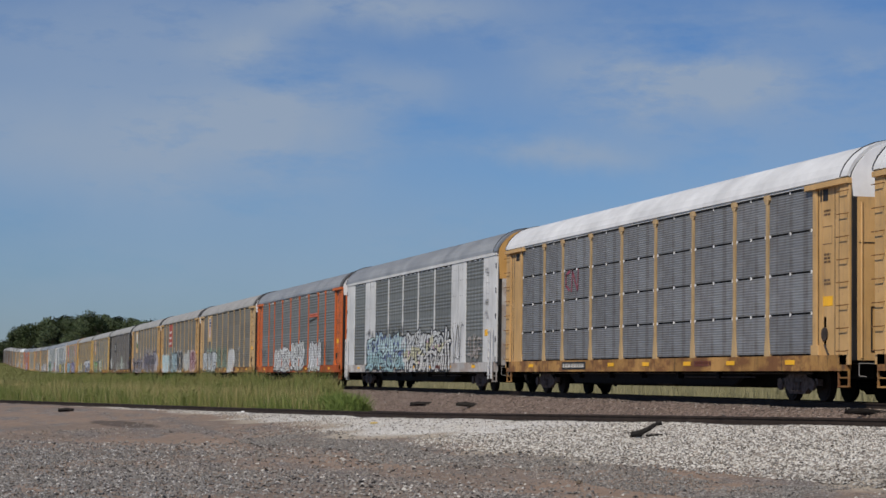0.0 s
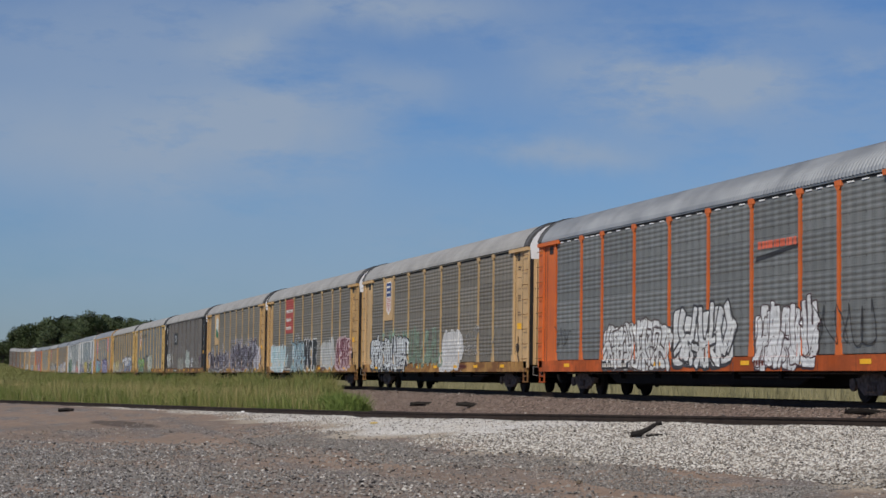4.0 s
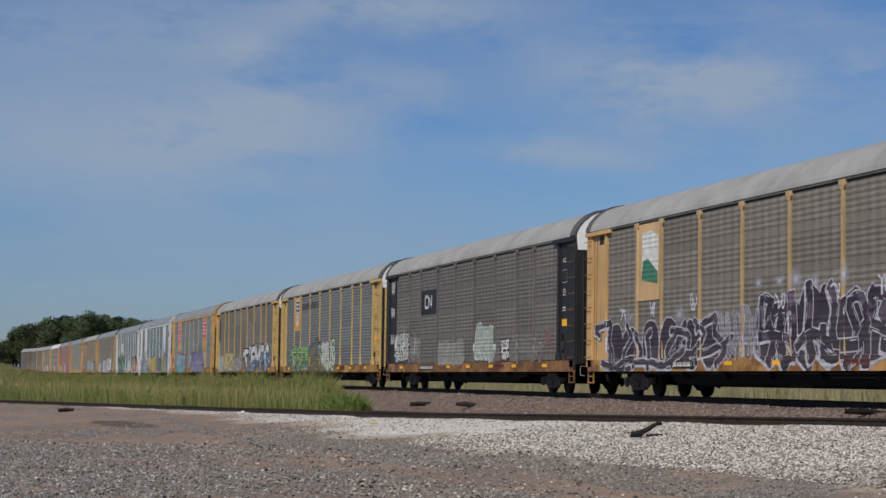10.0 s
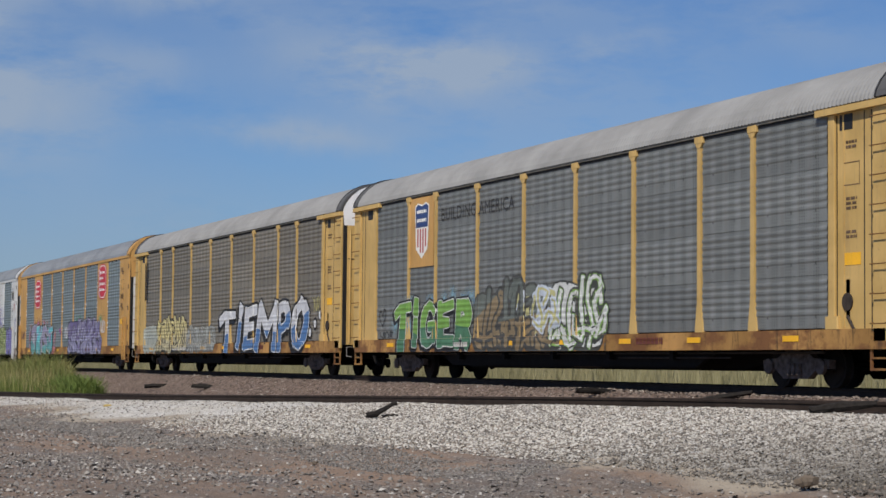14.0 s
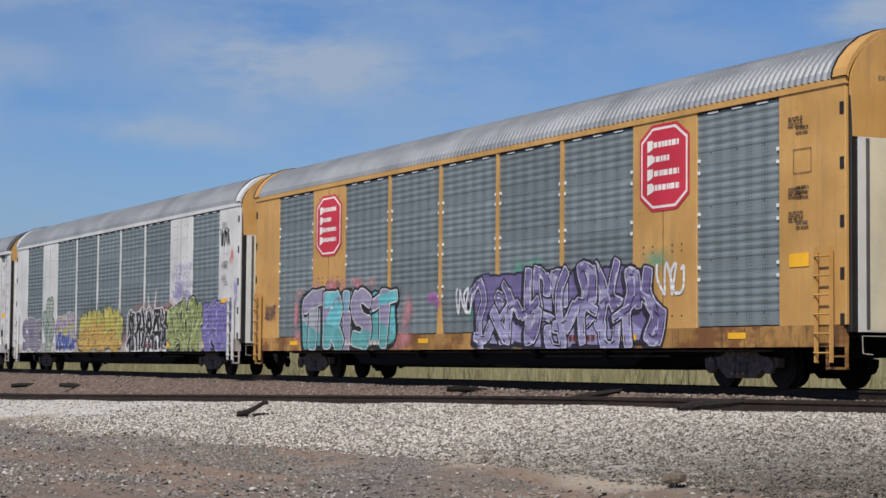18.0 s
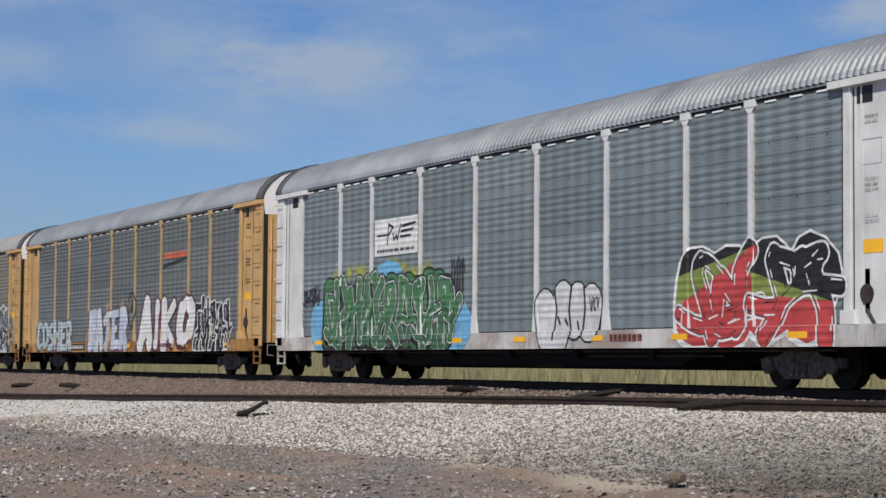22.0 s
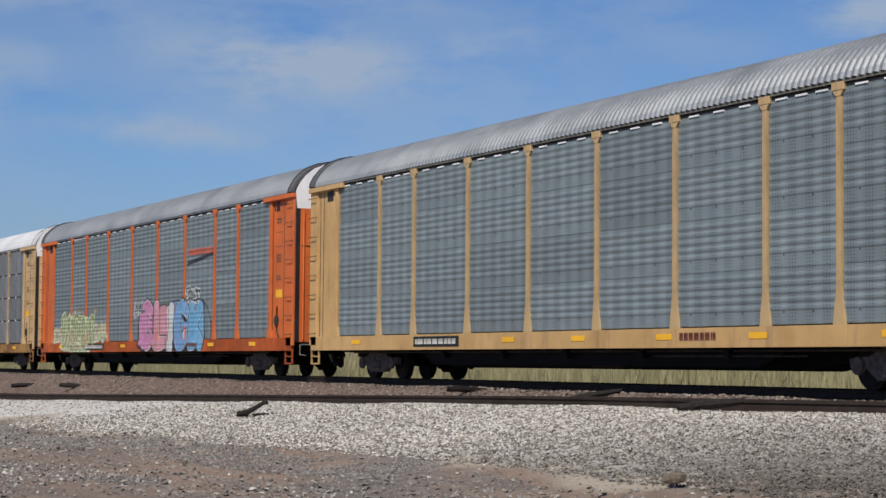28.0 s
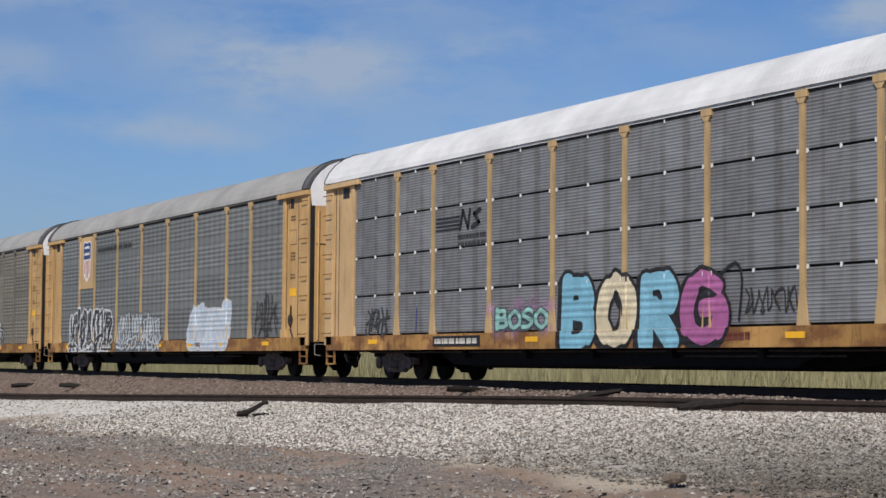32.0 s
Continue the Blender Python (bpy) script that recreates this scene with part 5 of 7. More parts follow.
def truck(parent, x):
    """Four-wheeled freight truck: bolster, two side frames with springs, wheels on axles."""
    def bolster():
        return Shape().box(-0.22, 0.22, -1.0, 1.0, 0.34, 0.62, 0.03).box(-1.05, 1.05, -0.05, 0.05, 0.32, 0.42)

    def frame_side(side):
        def make():
            y0, y1 = (-1.09, -0.95) if side < 0 else (0.95, 1.09)
            sh = Shape().prism_y([(-1.12, 0.36), (-0.72, 0.36), (-0.42, 0.17), (0.42, 0.17), (0.72, 0.36), (1.12, 0.36), (1.14, 0.52), (0.62, 0.56), (0.36, 0.70), (-0.36, 0.70), (-0.62, 0.56), (-1.14, 0.52)], y0, y1)
            for sx in (-0.16, 0.0, 0.16):
                sh.rod((sx, (y0 + y1) / 2 + 0.09 * side, 0.24), (sx, (y0 + y1) / 2 + 0.09 * side, 0.46), 0.065, 8)
            for sx in (-0.89, 0.89):
                sh.disc_y(sx, WHEEL_R, 0.15, y0 - 0.05 if side < 0 else y1 - 0.02, y0 + 0.02 if side < 0 else y1 + 0.05, 12)
            return sh
        return make

    def wheel():
        sh = Shape()
        sh.disc_y(0, 0, WHEEL_R, -0.07, 0.05, 28)
        sh.disc_y(0, 0, WHEEL_R + 0.03, 0.05, 0.075, 28)
        sh.disc_y(0, 0, WHEEL_R - 0.07, -0.085, -0.07, 24)
        sh.disc_y(0, 0, 0.12, -0.14, -0.08, 14)
        for i in range(3):
            sh.disc_y(0.065 * math.cos(2.094 * i), 0.065 * math.sin(2.094 * i), 0.02, -0.155, -0.14, 6)
        return sh

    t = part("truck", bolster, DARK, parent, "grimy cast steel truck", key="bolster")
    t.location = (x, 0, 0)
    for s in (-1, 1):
        # The far frame is a near-black copy, its shade painted in.
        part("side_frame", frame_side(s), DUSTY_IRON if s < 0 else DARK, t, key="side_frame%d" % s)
        for wx in (-0.89, 0.89):
            w = part("wheel", wheel, WHEEL, t, key="wheel")
            w.matrix_local = wheel_at(wx, s, 0.0)
            WHEELS.setdefault((wx, s), []).append(w)
    for wx in (-0.89, 0.89):
        ax = part("axle", lambda: Shape().rod((0, -1.0, WHEEL_R), (0, 1.0, WHEEL_R), 0.075, 10), DARK, t, key="axle")
        ax.location = (wx, 0, 0)
    return t


def ladder_shape(z0, z1, gap=0.42, n=8):
    def make():
        sh = Shape()
        sh.box(-gap / 2 - 0.02, -gap / 2 + 0.02, -0.03, 0.03, z0, z1)
        sh.box(gap / 2 - 0.02, gap / 2 + 0.02, -0.03, 0.03, z0, z1)
        for i in range(n):
            z = z0 + (z1 - z0) * (i + 0.5) / n
            sh.rod((-gap / 2, -0.05, z), (gap / 2, -0.05, z), 0.016, 5)
        return sh
    return make


def rungs_shape(z0, z1, n, gap):
    """Bent grab irons bolted straight to the panel, standing well off it."""
    def make():
        sh = Shape()
        for i in range(n):
            z = z0 + (z1 - z0) * i / (n - 1)
            for e in (-1, 1):
                sh.rod((e * gap / 2, 0.02, z + 0.02), (e * gap / 2 * 0.97, -0.085, z), 0.012, 5)
            sh.rod((-gap / 2 * 0.97, -0.085, z), (gap / 2 * 0.97, -0.085, z), 0.012, 5)
        return sh
    return make


def underframe(car, sill, dark_posts=False):
    part("side_sill", lambda: Shape().prism_x([(-1.50, 0.71), (-1.38, 0.71), (-1.38, 1.07), (-1.50, 1.07)][::1], X0 + 0.15, X1 - 0.15), sill, car, key="sill_near")
    part("side_sill", lambda: Shape().prism_x([(1.38, 0.71), (1.50, 0.71), (1.50, 1.07), (1.38, 1.07)], X0 + 0.15, X1 - 0.15), sill, car, key="sill_far")
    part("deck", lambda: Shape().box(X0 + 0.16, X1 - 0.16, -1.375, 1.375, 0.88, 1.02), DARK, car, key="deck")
    # The thin near plate is an added black skirt for the shade below the sill.
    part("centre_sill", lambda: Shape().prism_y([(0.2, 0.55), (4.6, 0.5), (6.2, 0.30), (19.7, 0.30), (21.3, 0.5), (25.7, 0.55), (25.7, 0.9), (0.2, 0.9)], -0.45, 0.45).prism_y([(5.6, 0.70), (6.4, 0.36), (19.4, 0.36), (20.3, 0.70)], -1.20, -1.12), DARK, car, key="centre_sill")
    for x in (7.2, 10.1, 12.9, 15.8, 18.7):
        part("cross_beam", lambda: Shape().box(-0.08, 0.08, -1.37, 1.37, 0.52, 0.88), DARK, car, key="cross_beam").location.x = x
    part("brake_tank", lambda: Shape().rod((13.4, -0.95, 0.50), (14.6, -0.95, 0.50), 0.17, 12).rod((13.34, -0.95, 0.50), (13.4, -0.95, 0.50), 0.11, 12), IRON, car, key="brake_tank")
    part("brake_pipe", lambda: Shape().rod((1.8, -1.25, 0.66), (24.2, -1.25, 0.66), 0.025, 6).rod((16.2, -1.3, 0.56), (21.0, -1.3, 0.56), 0.018, 6), IRON, car, key="brake_pipe")
    for sx in (MID - 10.05, MID + 10.05):
        truck(car, sx)
    for d, x in ((-1, X0), (1, X1)):
        def coupler(d=d, x=x):
            sh = Shape()
            e = x + d * 0.55
            sh.box(min(x - d * 0.6, e), max(x - d * 0.6, e), -0.09, 0.09, 0.74, 0.92)
            sh.prism_z([(e, -0.14), (e + 0.26 * d, -0.16), (e + 0.28 * d, 0.02), (e + 0.1 * d, 0.06), (e + 0.2 * d, 0.17), (e, 0.16)][::d], 0.68, 0.98)
            return sh
        part("coupler", coupler, IRON, car, key="coupler%d" % d)

        def lever(d=d, x=x):
            sh = Shape()
            sh.rod((x + d * 0.12, -1.32, 0.88), (x + d * 0.12, -0.2, 0.88), 0.011, 5)
            sh.rod((x + d * 0.12, -1.32, 0.88), (x + d * 0.16, -1.34, 0.60), 0.011, 5)
            sh.rod((x + d * 0.16, -1.34, 0.60), (x + d * 0.24, -1.20, 0.58), 0.011, 5)
            return sh
        part("uncoupling_lever", lever, PALE_ROD, car, "bent uncoupling rod", key="lever%d" % d)

        def hose(d=d, x=x):
            sh = Shape()
            pts = [(x + d * (0.05 + 0.9 * u), -0.42, 0.62 - 0.30 * math.sin(math.pi * u)) for u in [i / 7 for i in range(8)]]
            sh.tube(pts, 0.028)
            return sh
        part("brake_hose", hose, DARK, car, key="hose%d" % d)

        def step(d=d, x=x):
            sh = Shape()
            xa, xb = sorted((x - d * 0.12, x - d * 0.62))
            for q in (xa, xb):
                sh.box(q - 0.025, q + 0.025, -1.47, -1.43, 0.36, 0.72)
            sh.box(xa, xb, -1.49, -1.40, 0.34, 0.38).box(xa, xb, -1.48, -1.43, 0.54, 0.57)
            return sh
        part("step", step, sill, car, key="step%d" % d)


def far_side(car, screen, paint):
    """The side turned away from the yard, in plain long sheets between posts."""
    def sheet():
        sh = Shape()
        for i in range(28):
            z = 1.09 + 3.9 * i / 28
            sh.prism_x([(1.40, z), (1.47, z), (1.47, z + 0.07), (1.44, z + 0.137), (1.40, z + 0.137)], 0.2, 25.7)
        return sh
    part("far_screen", sheet, screen, car, key="far_screen")

    for x in (1.1, *POSTS, 24.78):
        part("far_post", lambda: Shape().box(-0.08, 0.08, 1.40, 1.53, 1.07, 5.0), paint, car, key="far_post").location.x = x


def car_shell(car, spec):
    paint, roof, screen = spec["paint"], spec["roof"], spec["screen"]
    kind = spec["kind"]
    underframe(car, spec["sill"])
    far_side(car, screen, paint)
    # Dark lining behind the screens; the unlit inside is put into its colour.
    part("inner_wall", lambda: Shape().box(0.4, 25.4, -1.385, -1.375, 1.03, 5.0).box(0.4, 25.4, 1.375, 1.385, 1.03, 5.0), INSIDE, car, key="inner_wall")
    pitch, depth = (0.18, 0.040) if spec.get("bold_roof") else (0.125, 0.003) if roof is ROOF_WHITE else (0.125, 0.024)
    part("roof", roof_shape(pitch, depth, kind == "panel"), roof, car, key="roof%s%s%s" % (pitch, depth, kind))
    for x0, x1 in ((X0, X0 + 0.36), (X1 - 0.36, X1)):
        part("roof_end", cap_shape(x0, x1, kind == "panel"), spec.get("cap", ROOF_DARK if kind != "panel" and roof is not ROOF_WHITE else roof), car, key="cap%s%s" % (x0, kind))
    for x0, x1 in ((X0 - 0.005, X0 + 0.05), (X1 - 0.40, X1 - 0.35)):
        part("roof_rim", rim_shape(x0, x1, kind == "panel"), BLACK_P, car, "black roof end flange", key="rim%s%s" % (x0, kind))
    endwhite = spec.get("endtop", END_WHITE)
    for x in (X0 + 0.02, X1 - 0.02):
        split = 4.12 if kind == "panel" else 4.62
        part("end_door", end_wall_shape(0.95, split, x), spec.get("endpaint", paint), car, key="door%s%s" % (x, split))
        part("end_top", end_wall_shape(split, None, x, 0.06, kind == "panel"), endwhite, car, key="doortop%s%s" % (x, kind))
    for x in (X1 - 0.086, X0 + 0.086):
        for y in (-1.36, 1.36):
            # Door track in plain black, so its colour carries the shadow beside the corner post.
            o = part("door_track", lambda: Shape().box(-0.074, 0.074, -0.07, 0.07, 0.95, 4.95, 0.01), BLACK_P, car, key="door_track")
            o.location = (x, y, 0)
    for x, d in ((X0, -1), (X1, 1)):
        xa, xb = sorted((x + 0.010 * d, x + 0.024 * d))

        def hatch(xa=xa, xb=xb):
            sh = Shape()
            for y0, y1, z0, z1 in ((-0.98, -0.95, 1.15, 2.15), (-0.35, -0.32, 1.15, 2.15), (-0.98, -0.32, 2.13, 2.16), (-0.98, -0.32, 1.14, 1.17), (-1.27, 1.27, 3.58, 3.60), (-0.02, 0.02, 0.97, 4.6)):
                sh.box(xa, xb, y0, y1, z0, z1)
            return sh
        if kind == "panel":
            part("door_seam", lambda xa=xa, xb=xb: Shape().box(xa, xb, -1.15, -1.085, 1.0, 4.1), ROOF_DARK, car, key="door_seam%d" % d)
            continue
        part("hatch", hatch, BLACK_P, car, "dark hatch edges and seams", key="hatch%d" % d)["kind"] = "stuff"
        part("hinge_bar", lambda xa=xa, xb=xb: Shape().rod(((xa + xb) / 2, -1.2, 1.0), ((xa + xb) / 2, -1.2, 4.5), 0.025, 6), spec.get("endpaint", paint), car, key="hinge%d" % d)
    if kind == "panel":
        for x, d in ((X0 + 0.02, -1), (X1 - 0.02, 1)):
            xa, xb = sorted((x + 0.031 * d, x + 0.034 * d))
            part("door_leaf", lambda xa=xa, xb=xb: Shape().box(xa, xb, -1.08, 1.29, 0.97, 4.10), CREAM, car, "cream end door leaf", key="leaf%d" % d)
        # flush sided car: broad solid panels, framed screens, deep eave beam
        part("eave_beam", lambda: Shape().box(X0 + 0.05, X1 - 0.05, -1.515, -1.44, 4.99, 5.105, 0.01), paint, car, key="eave_beam")
        for a, b in ((3.82, 5.78), (20.07, 22.08)):
            part("solid_panel", lambda a=a, b=b: Shape().box(a - 0.10, b + 0.10, -1.488, -1.42, 1.07, 4.99, 0.01), paint, car, key="solid%s" % a)
        for a, b in ((X0 + 0.08, 1.2), (24.7, X1 - 0.08)):
            part("end_panel", lambda a=a, b=b: Shape().box(a, b, -1.488, -1.40, 1.07, 4.99, 0.01).box(a + 0.55, a + 0.58, -1.494, -1.48, 1.1, 4.9), paint, car, key="endpanel%s" % a)
        for x in (8.65, 11.5, 14.35, 17.2):
            o = part("post", post_shape(1.07, 4.99, spec.get("flare", False), False, 0.06), paint, car, key="slimpost%s" % spec.get("flare", False))
            o.location.x = x
        def bolts():
            sh = Shape()
            for a in (3.82, 20.07):
                for z in (1.3, 2.5, 2.62, 3.7, 4.3, 4.72):
                    for u in (0.3, 0.62, 1.3, 1.62):
                        sh.box(a + u - 0.018, a + u + 0.018, -1.494, -1.48, z - 0.018, z + 0.018)
                sh.box(a + 0.97, a + 0.99, -1.4905, -1.48, 1.1, 4.95)
            for x in (X1 - 0.17, X0 + 0.17):
                for z in (1.15, 1.9, 2.75, 3.7, 4.6):
                    sh.box(x - 0.05, x + 0.05, -1.50, -1.46, z - 0.10, z + 0.10)
            return sh
        part("bolt_row", bolts, BLACK_P, car, "dark bolts, seam and hinges", key="panel_bolts")["kind"] = "stuff"
        spans = ((1.2, 3.72), (5.9, 8.59), (8.71, 11.44), (11.56, 14.29), (14.41, 17.14), (17.26, 19.95), (22.18, 24.7))
        style, gap = "rib", 0.006
        for x, h in ((X0 + 0.55, 2.35), (X1 - 0.55, 2.35)):
            o = part("ladder", ladder_shape(0.45, h, 0.4, 6), paint, car, key="ladder_low")
            o.location = (x, -1.58, 0)
    else:
        for x in POSTS:
            o = part("post", post_shape(1.07, 5.0, True, True), spec.get("posts", POST_DUSTY if paint in (YELLOW, TAN) else paint), car, key="post")
            o.location.x = x
        for x, d in ((1.08, -1), (24.8, 1)):
            o = part("end_post", lambda: Shape().box(-0.10, 0.10, -1.499, -1.40, 1.07, 5.0, 0.01).box(-0.2, 0.2, -1.505, -1.42, 1.07, 1.3, 0.02), paint, car, key="endpost")
            o.location.x = x
        for x0, x1 in ((X0 + 0.22, 1.0), (24.9, X1 - 0.22)):
            part("end_panel", lambda x0=x0, x1=x1: Shape().box(x0, x1, -1.44, -1.38, 1.03, 5.0).box(x0 + 0.2, x0 + 0.24, -1.452, -1.44, 1.1, 4.9), paint, car, key="recess%s" % x0)
        for x0, x1 in ((X0 + 0.0, 1.55), (24.35, X1 - 0.0)):
            part("bracket", lambda x0=x0, x1=x1: Shape().box(x0, x1, -1.565, -1.30, 4.92, 5.04, 0.02), paint, car, key="bracket%s" % x0)
        for x in (X0 + 0.27, X1 - 0.27):
            o = part("corner_post", lambda: Shape().box(-0.24, 0.24, -1.50, -1.42, 0.85, 4.92, 0.015), paint, car, key="corner_post")
            o.location.x = x
            o = part("ladder", rungs_shape(1.15, 4.75, 8, 0.44), spec.get("rungs", RUNG), car, "bent grab irons", key="rungs")
            o["kind"] = "stuff"
            o.location = (x, -1.50, 0)
        def seams():
            sh = Shape()
            for x in (24.915, 25.76, 25.98, -0.10, 0.12, 0.985):
                sh.box(x - 0.012, x + 0.012, -1.446, -1.43, 1.05, 4.9)
            # Dark plates at the recess tops stand in for the bracket's shadow.
            for x in (25.2, 0.55):
                sh.box(x - 0.2, x + 0.2, -1.4455, -1.43, 4.62, 4.9)
            return sh
        part("seam", seams, BLACK_P, car, "dark seams, and shade painted under the bracket", key="seams")["kind"] = "stuff"
        part("eave_channel", lambda: Shape().box(X0 + 0.3, X1 - 0.3, -1.492, -1.44, 5.015, 5.09).box(X0 + 0.3, X1 - 0.3, -1.502, -1.492, 5.015, 5.03), spec.get("drip", STEEL_BROWN if paint in (YELLOW, YELLOW_PALE, YELLOW_BRIGHT, TAN) and roof is not ROOF_WHITE else roof), car, key="eave_channel")
        part("hand_brake", lambda: Shape().disc_y(25.25, 1.55, 0.16, -1.47, -1.40, 12).box(25.17, 25.33, -1.44, -1.37, 1.25, 1.95, 0.02).rod((25.25, -1.45, 1.3), (25.5, -1.45, 1.0), 0.03, 6), IRON, car, "dark hand brake gear", key="hand_brake")
        spans = [(a + 0.09, b - 0.09) for a, b in zip(BAYS, BAYS[1:])]
        style = spec.get("style", "rib")
        gap = 0.05 if style == "fine" else 0.008
    if kind == "panel":
        rows = ROWS
    else:
        rows = ROWS
    for j in range(4):
        for a, b in spans:
            w, h = round(b - a, 3), round(rows[j + 1] - rows[j] - gap, 3)
            o = part("screen", screen_shape(w, h, style), screen, car, key="screen%s_%s_%s" % (w, h, style))
            o.location = (a, 0, rows[j] + gap / 2)
    if style == "fine":
        # pale clips across the gaps between the rows
        def clips():
            sh = Shape()
            for z in rows[1:]:
                for a, b in spans:
                    for u in (0.02, 0.5, 0.98):
                        x = a + (b - a) * u
                        sh.box(x - 0.013, x + 0.013, CREST - 0.010, CREST + 0.03, z - 0.05, z + 0.03)
            return sh
        part("clip_strip", clips, END_WHITE, car, "small pale clips", key="clips")["kind"] = "stuff"
    if kind == "panel" or spec.get("bold_roof"):
        def post_clips():
            sh = Shape()
            for z in rows[1:4] if kind == "panel" and paint is not WHITE_P else ():
                for a, b in spans:
                    for x in (a + 0.05, b - 0.05):
                        for dz in (-0.12, 0.10):
                            sh.box(x - 0.03, x + 0.03, CREST - 0.012, CREST + 0.03, z + dz - 0.03, z + dz + 0.03)
            for a, b in spans:
                for u in (0.2, 0.5, 0.8):
                    x = a + (b - a) * u
                    sh.box(x - 0.16, x + 0.16, CREST - 0.008, CREST + 0.03, rows[4] - 0.05, rows[4] - 0.02)
            return sh
        part("clip_strip", post_clips, END_WHITE, car, "small pale clips", key="post_clips_%s%s" % (kind, paint is WHITE_P))["kind"] = "stuff"
    # A dark strip painted as the shadow line along the screen tops.
    part("head_gap", lambda: Shape().box(1.2, 24.7, CREST + 0.005, CREST + 0.03, 4.955, 5.0), INSIDE, car, key="head_gap")
    # yellow conspicuity strips and stencilled data
    strip = enamel(240, 178, 34)
    for x in (2.2, 7.0, 10.4, 13.4, 16.6, 19.6, 23.2):
        plate(car, "reflector", [(x, 0.86), (x + 0.55, 0.86), (x + 0.55, 0.97), (x, 0.97)], strip, lift=0.005)
    ink = colour(104, 78, 50) if paint not in (BLACK_P, WHITE_P) else colour(190, 190, 186) if paint is BLACK_P else colour(172, 170, 168)
    inset = 0.032 if kind != "panel" else 0.0
    for z, rws, sd in ((4.35, 2, 4), (3.3, 3, 5), (2.75, 2, 6)):
        o = bars(car, "stencil", 25.2, 25.55, z - 0.085 * rws / 2, z + 0.085 * rws / 2, rws, ink, sd)
        o.location.y = inset
    for pts in ([(25.12, 3.62), (25.62, 3.62), (25.62, 3.635), (25.12, 3.635)], [(25.12, 4.02), (25.62, 4.02), (25.62, 4.035), (25.12, 4.035)], [(25.12, 3.62), (25.135, 3.62), (25.135, 4.03), (25.12, 4.03)], [(25.605, 3.62), (25.62, 3.62), (25.62, 4.03), (25.605, 4.03)]):
        o = plate(car, "stencil_border", pts, ink)
        o.location.y = inset
    if kind == "panel":
        for z, sd in ((4.5, 7), (3.3, 8), (2.9, 9)):
            bars(car, "stencil", 24.98, 25.4, z - 0.10, z + 0.10, 4, colour(178, 176, 174) if paint is WHITE_P else ink, sd)
        plate(car, "warning_plate", [(25.0, 2.05), (25.55, 2.05), (25.55, 2.28), (25.0, 2.28)], strip, "yellow warning plate", 0.006)
    else:
        o = plate(car, "warning_plate", [(25.15, 2.2), (25.65, 2.2), (25.65, 2.42), (25.15, 2.42)], strip, "yellow warning plate")
        o.location.y = inset
    if kind != "panel" and paint is not WHITE_P:
        plate(car, "number_board", [(5.9, 0.78), (8.3, 0.78), (8.3, 1.02), (5.9, 1.02)], BLACK_P, "black board with a row of pale bars", 0.005)
    bars(car, "number_board_writing", 6.0, 8.2, 0.80, 1.0, 1, colour(205, 200, 190) if paint is not WHITE_P else colour(60, 60, 62), spec["seed"], 0.008)
    bars(car, "stencil", 17.4, 18.6, 0.80, 1.03, 1, colour(110, 45, 25), 5, 0.006)
    # excess height warning on the white door tops
    for x, turn in ((X1 + 0.016, 90), (X0 - 0.016, -90)):
        me = "excess%d" % turn
        if me not in MESHES:
            MESHES[me] = text_mesh("EXCESS HEIGHT", 0.09)
            MESHES[me].materials.append(None)
        o = new("lettering", MESHES[me])
        o.material_slots[0].link = "OBJECT"
        o.material_slots[0].material = enamel(90, 96, 92)
        o.parent = car
        o.matrix_local = pose(x, -0.9 if turn > 0 else 0.9, 5.06, 90, 0, turn)


def blob(cx, cz, rx, rz, n=16, seed=1, rough=0.12):
    rng = random.Random(seed)
    return [(cx + rx * math.cos(2 * math.pi * i / n) * (1 + rng.uniform(-rough, rough)), cz + rz * math.sin(2 * math.pi * i / n) * (1 + rng.uniform(-rough, rough))) for i in range(n)]


def shield_plate(car, panel):
    """A painted panel with a striped shield, drawn as plain shapes."""
    base = plate(car, "herald_panel", [(3.88, 3.05), (5.72, 3.05), (5.72, 4.97), (3.88, 4.97)], panel, "painted panel with a blue, white and red striped shield")
    navy, red, white = enamel(38, 58, 112), enamel(178, 62, 60), enamel(232, 230, 224)
    cx, z0, z1 = 4.78, 3.28, 4.86
    edge = [(cx - 0.52, z1 - 0.12), (cx - 0.30, z1 - 0.04), (cx, z1 - 0.1), (cx + 0.30, z1 - 0.04), (cx + 0.52, z1 - 0.12), (cx + 0.46, z0 + 0.55), (cx + 0.42, z0 + 0.25), (cx, z0), (cx - 0.42, z0 + 0.25), (cx - 0.46, z0 + 0.55)]
    plate(car, "shield", edge[::-1], white, "", 0.008).parent = base
    top = [(cx - 0.47, z1 - 0.15), (cx - 0.29, z1 - 0.08), (cx, z1 - 0.14), (cx + 0.29, z1 - 0.08), (cx + 0.47, z1 - 0.15), (cx + 0.44, z1 - 0.72), (cx - 0.44, z1 - 0.72)]
    plate(car, "shield_top", top[::-1], navy, "", 0.011).parent = base
    for z in (z1 - 0.36, z1 - 0.6):
        o = bars(car, "shield_writing", cx - 0.36, cx + 0.36, z, z + 0.15, 1, white, 3, 0.014)
        o.parent = base
    for i in range(4):
        x = cx - 0.33 + 0.19 * i
        o = plate(car, "shield_stripe", [(x, z0 + (0.32 if i in (0, 3) else 0.16)), (x + 0.09, z0 + (0.32 if i in (0, 3) else 0.16)), (x + 0.09, z1 - 0.76), (x, z1 - 0.76)], red, "", 0.011)
        o.parent = base
    return base


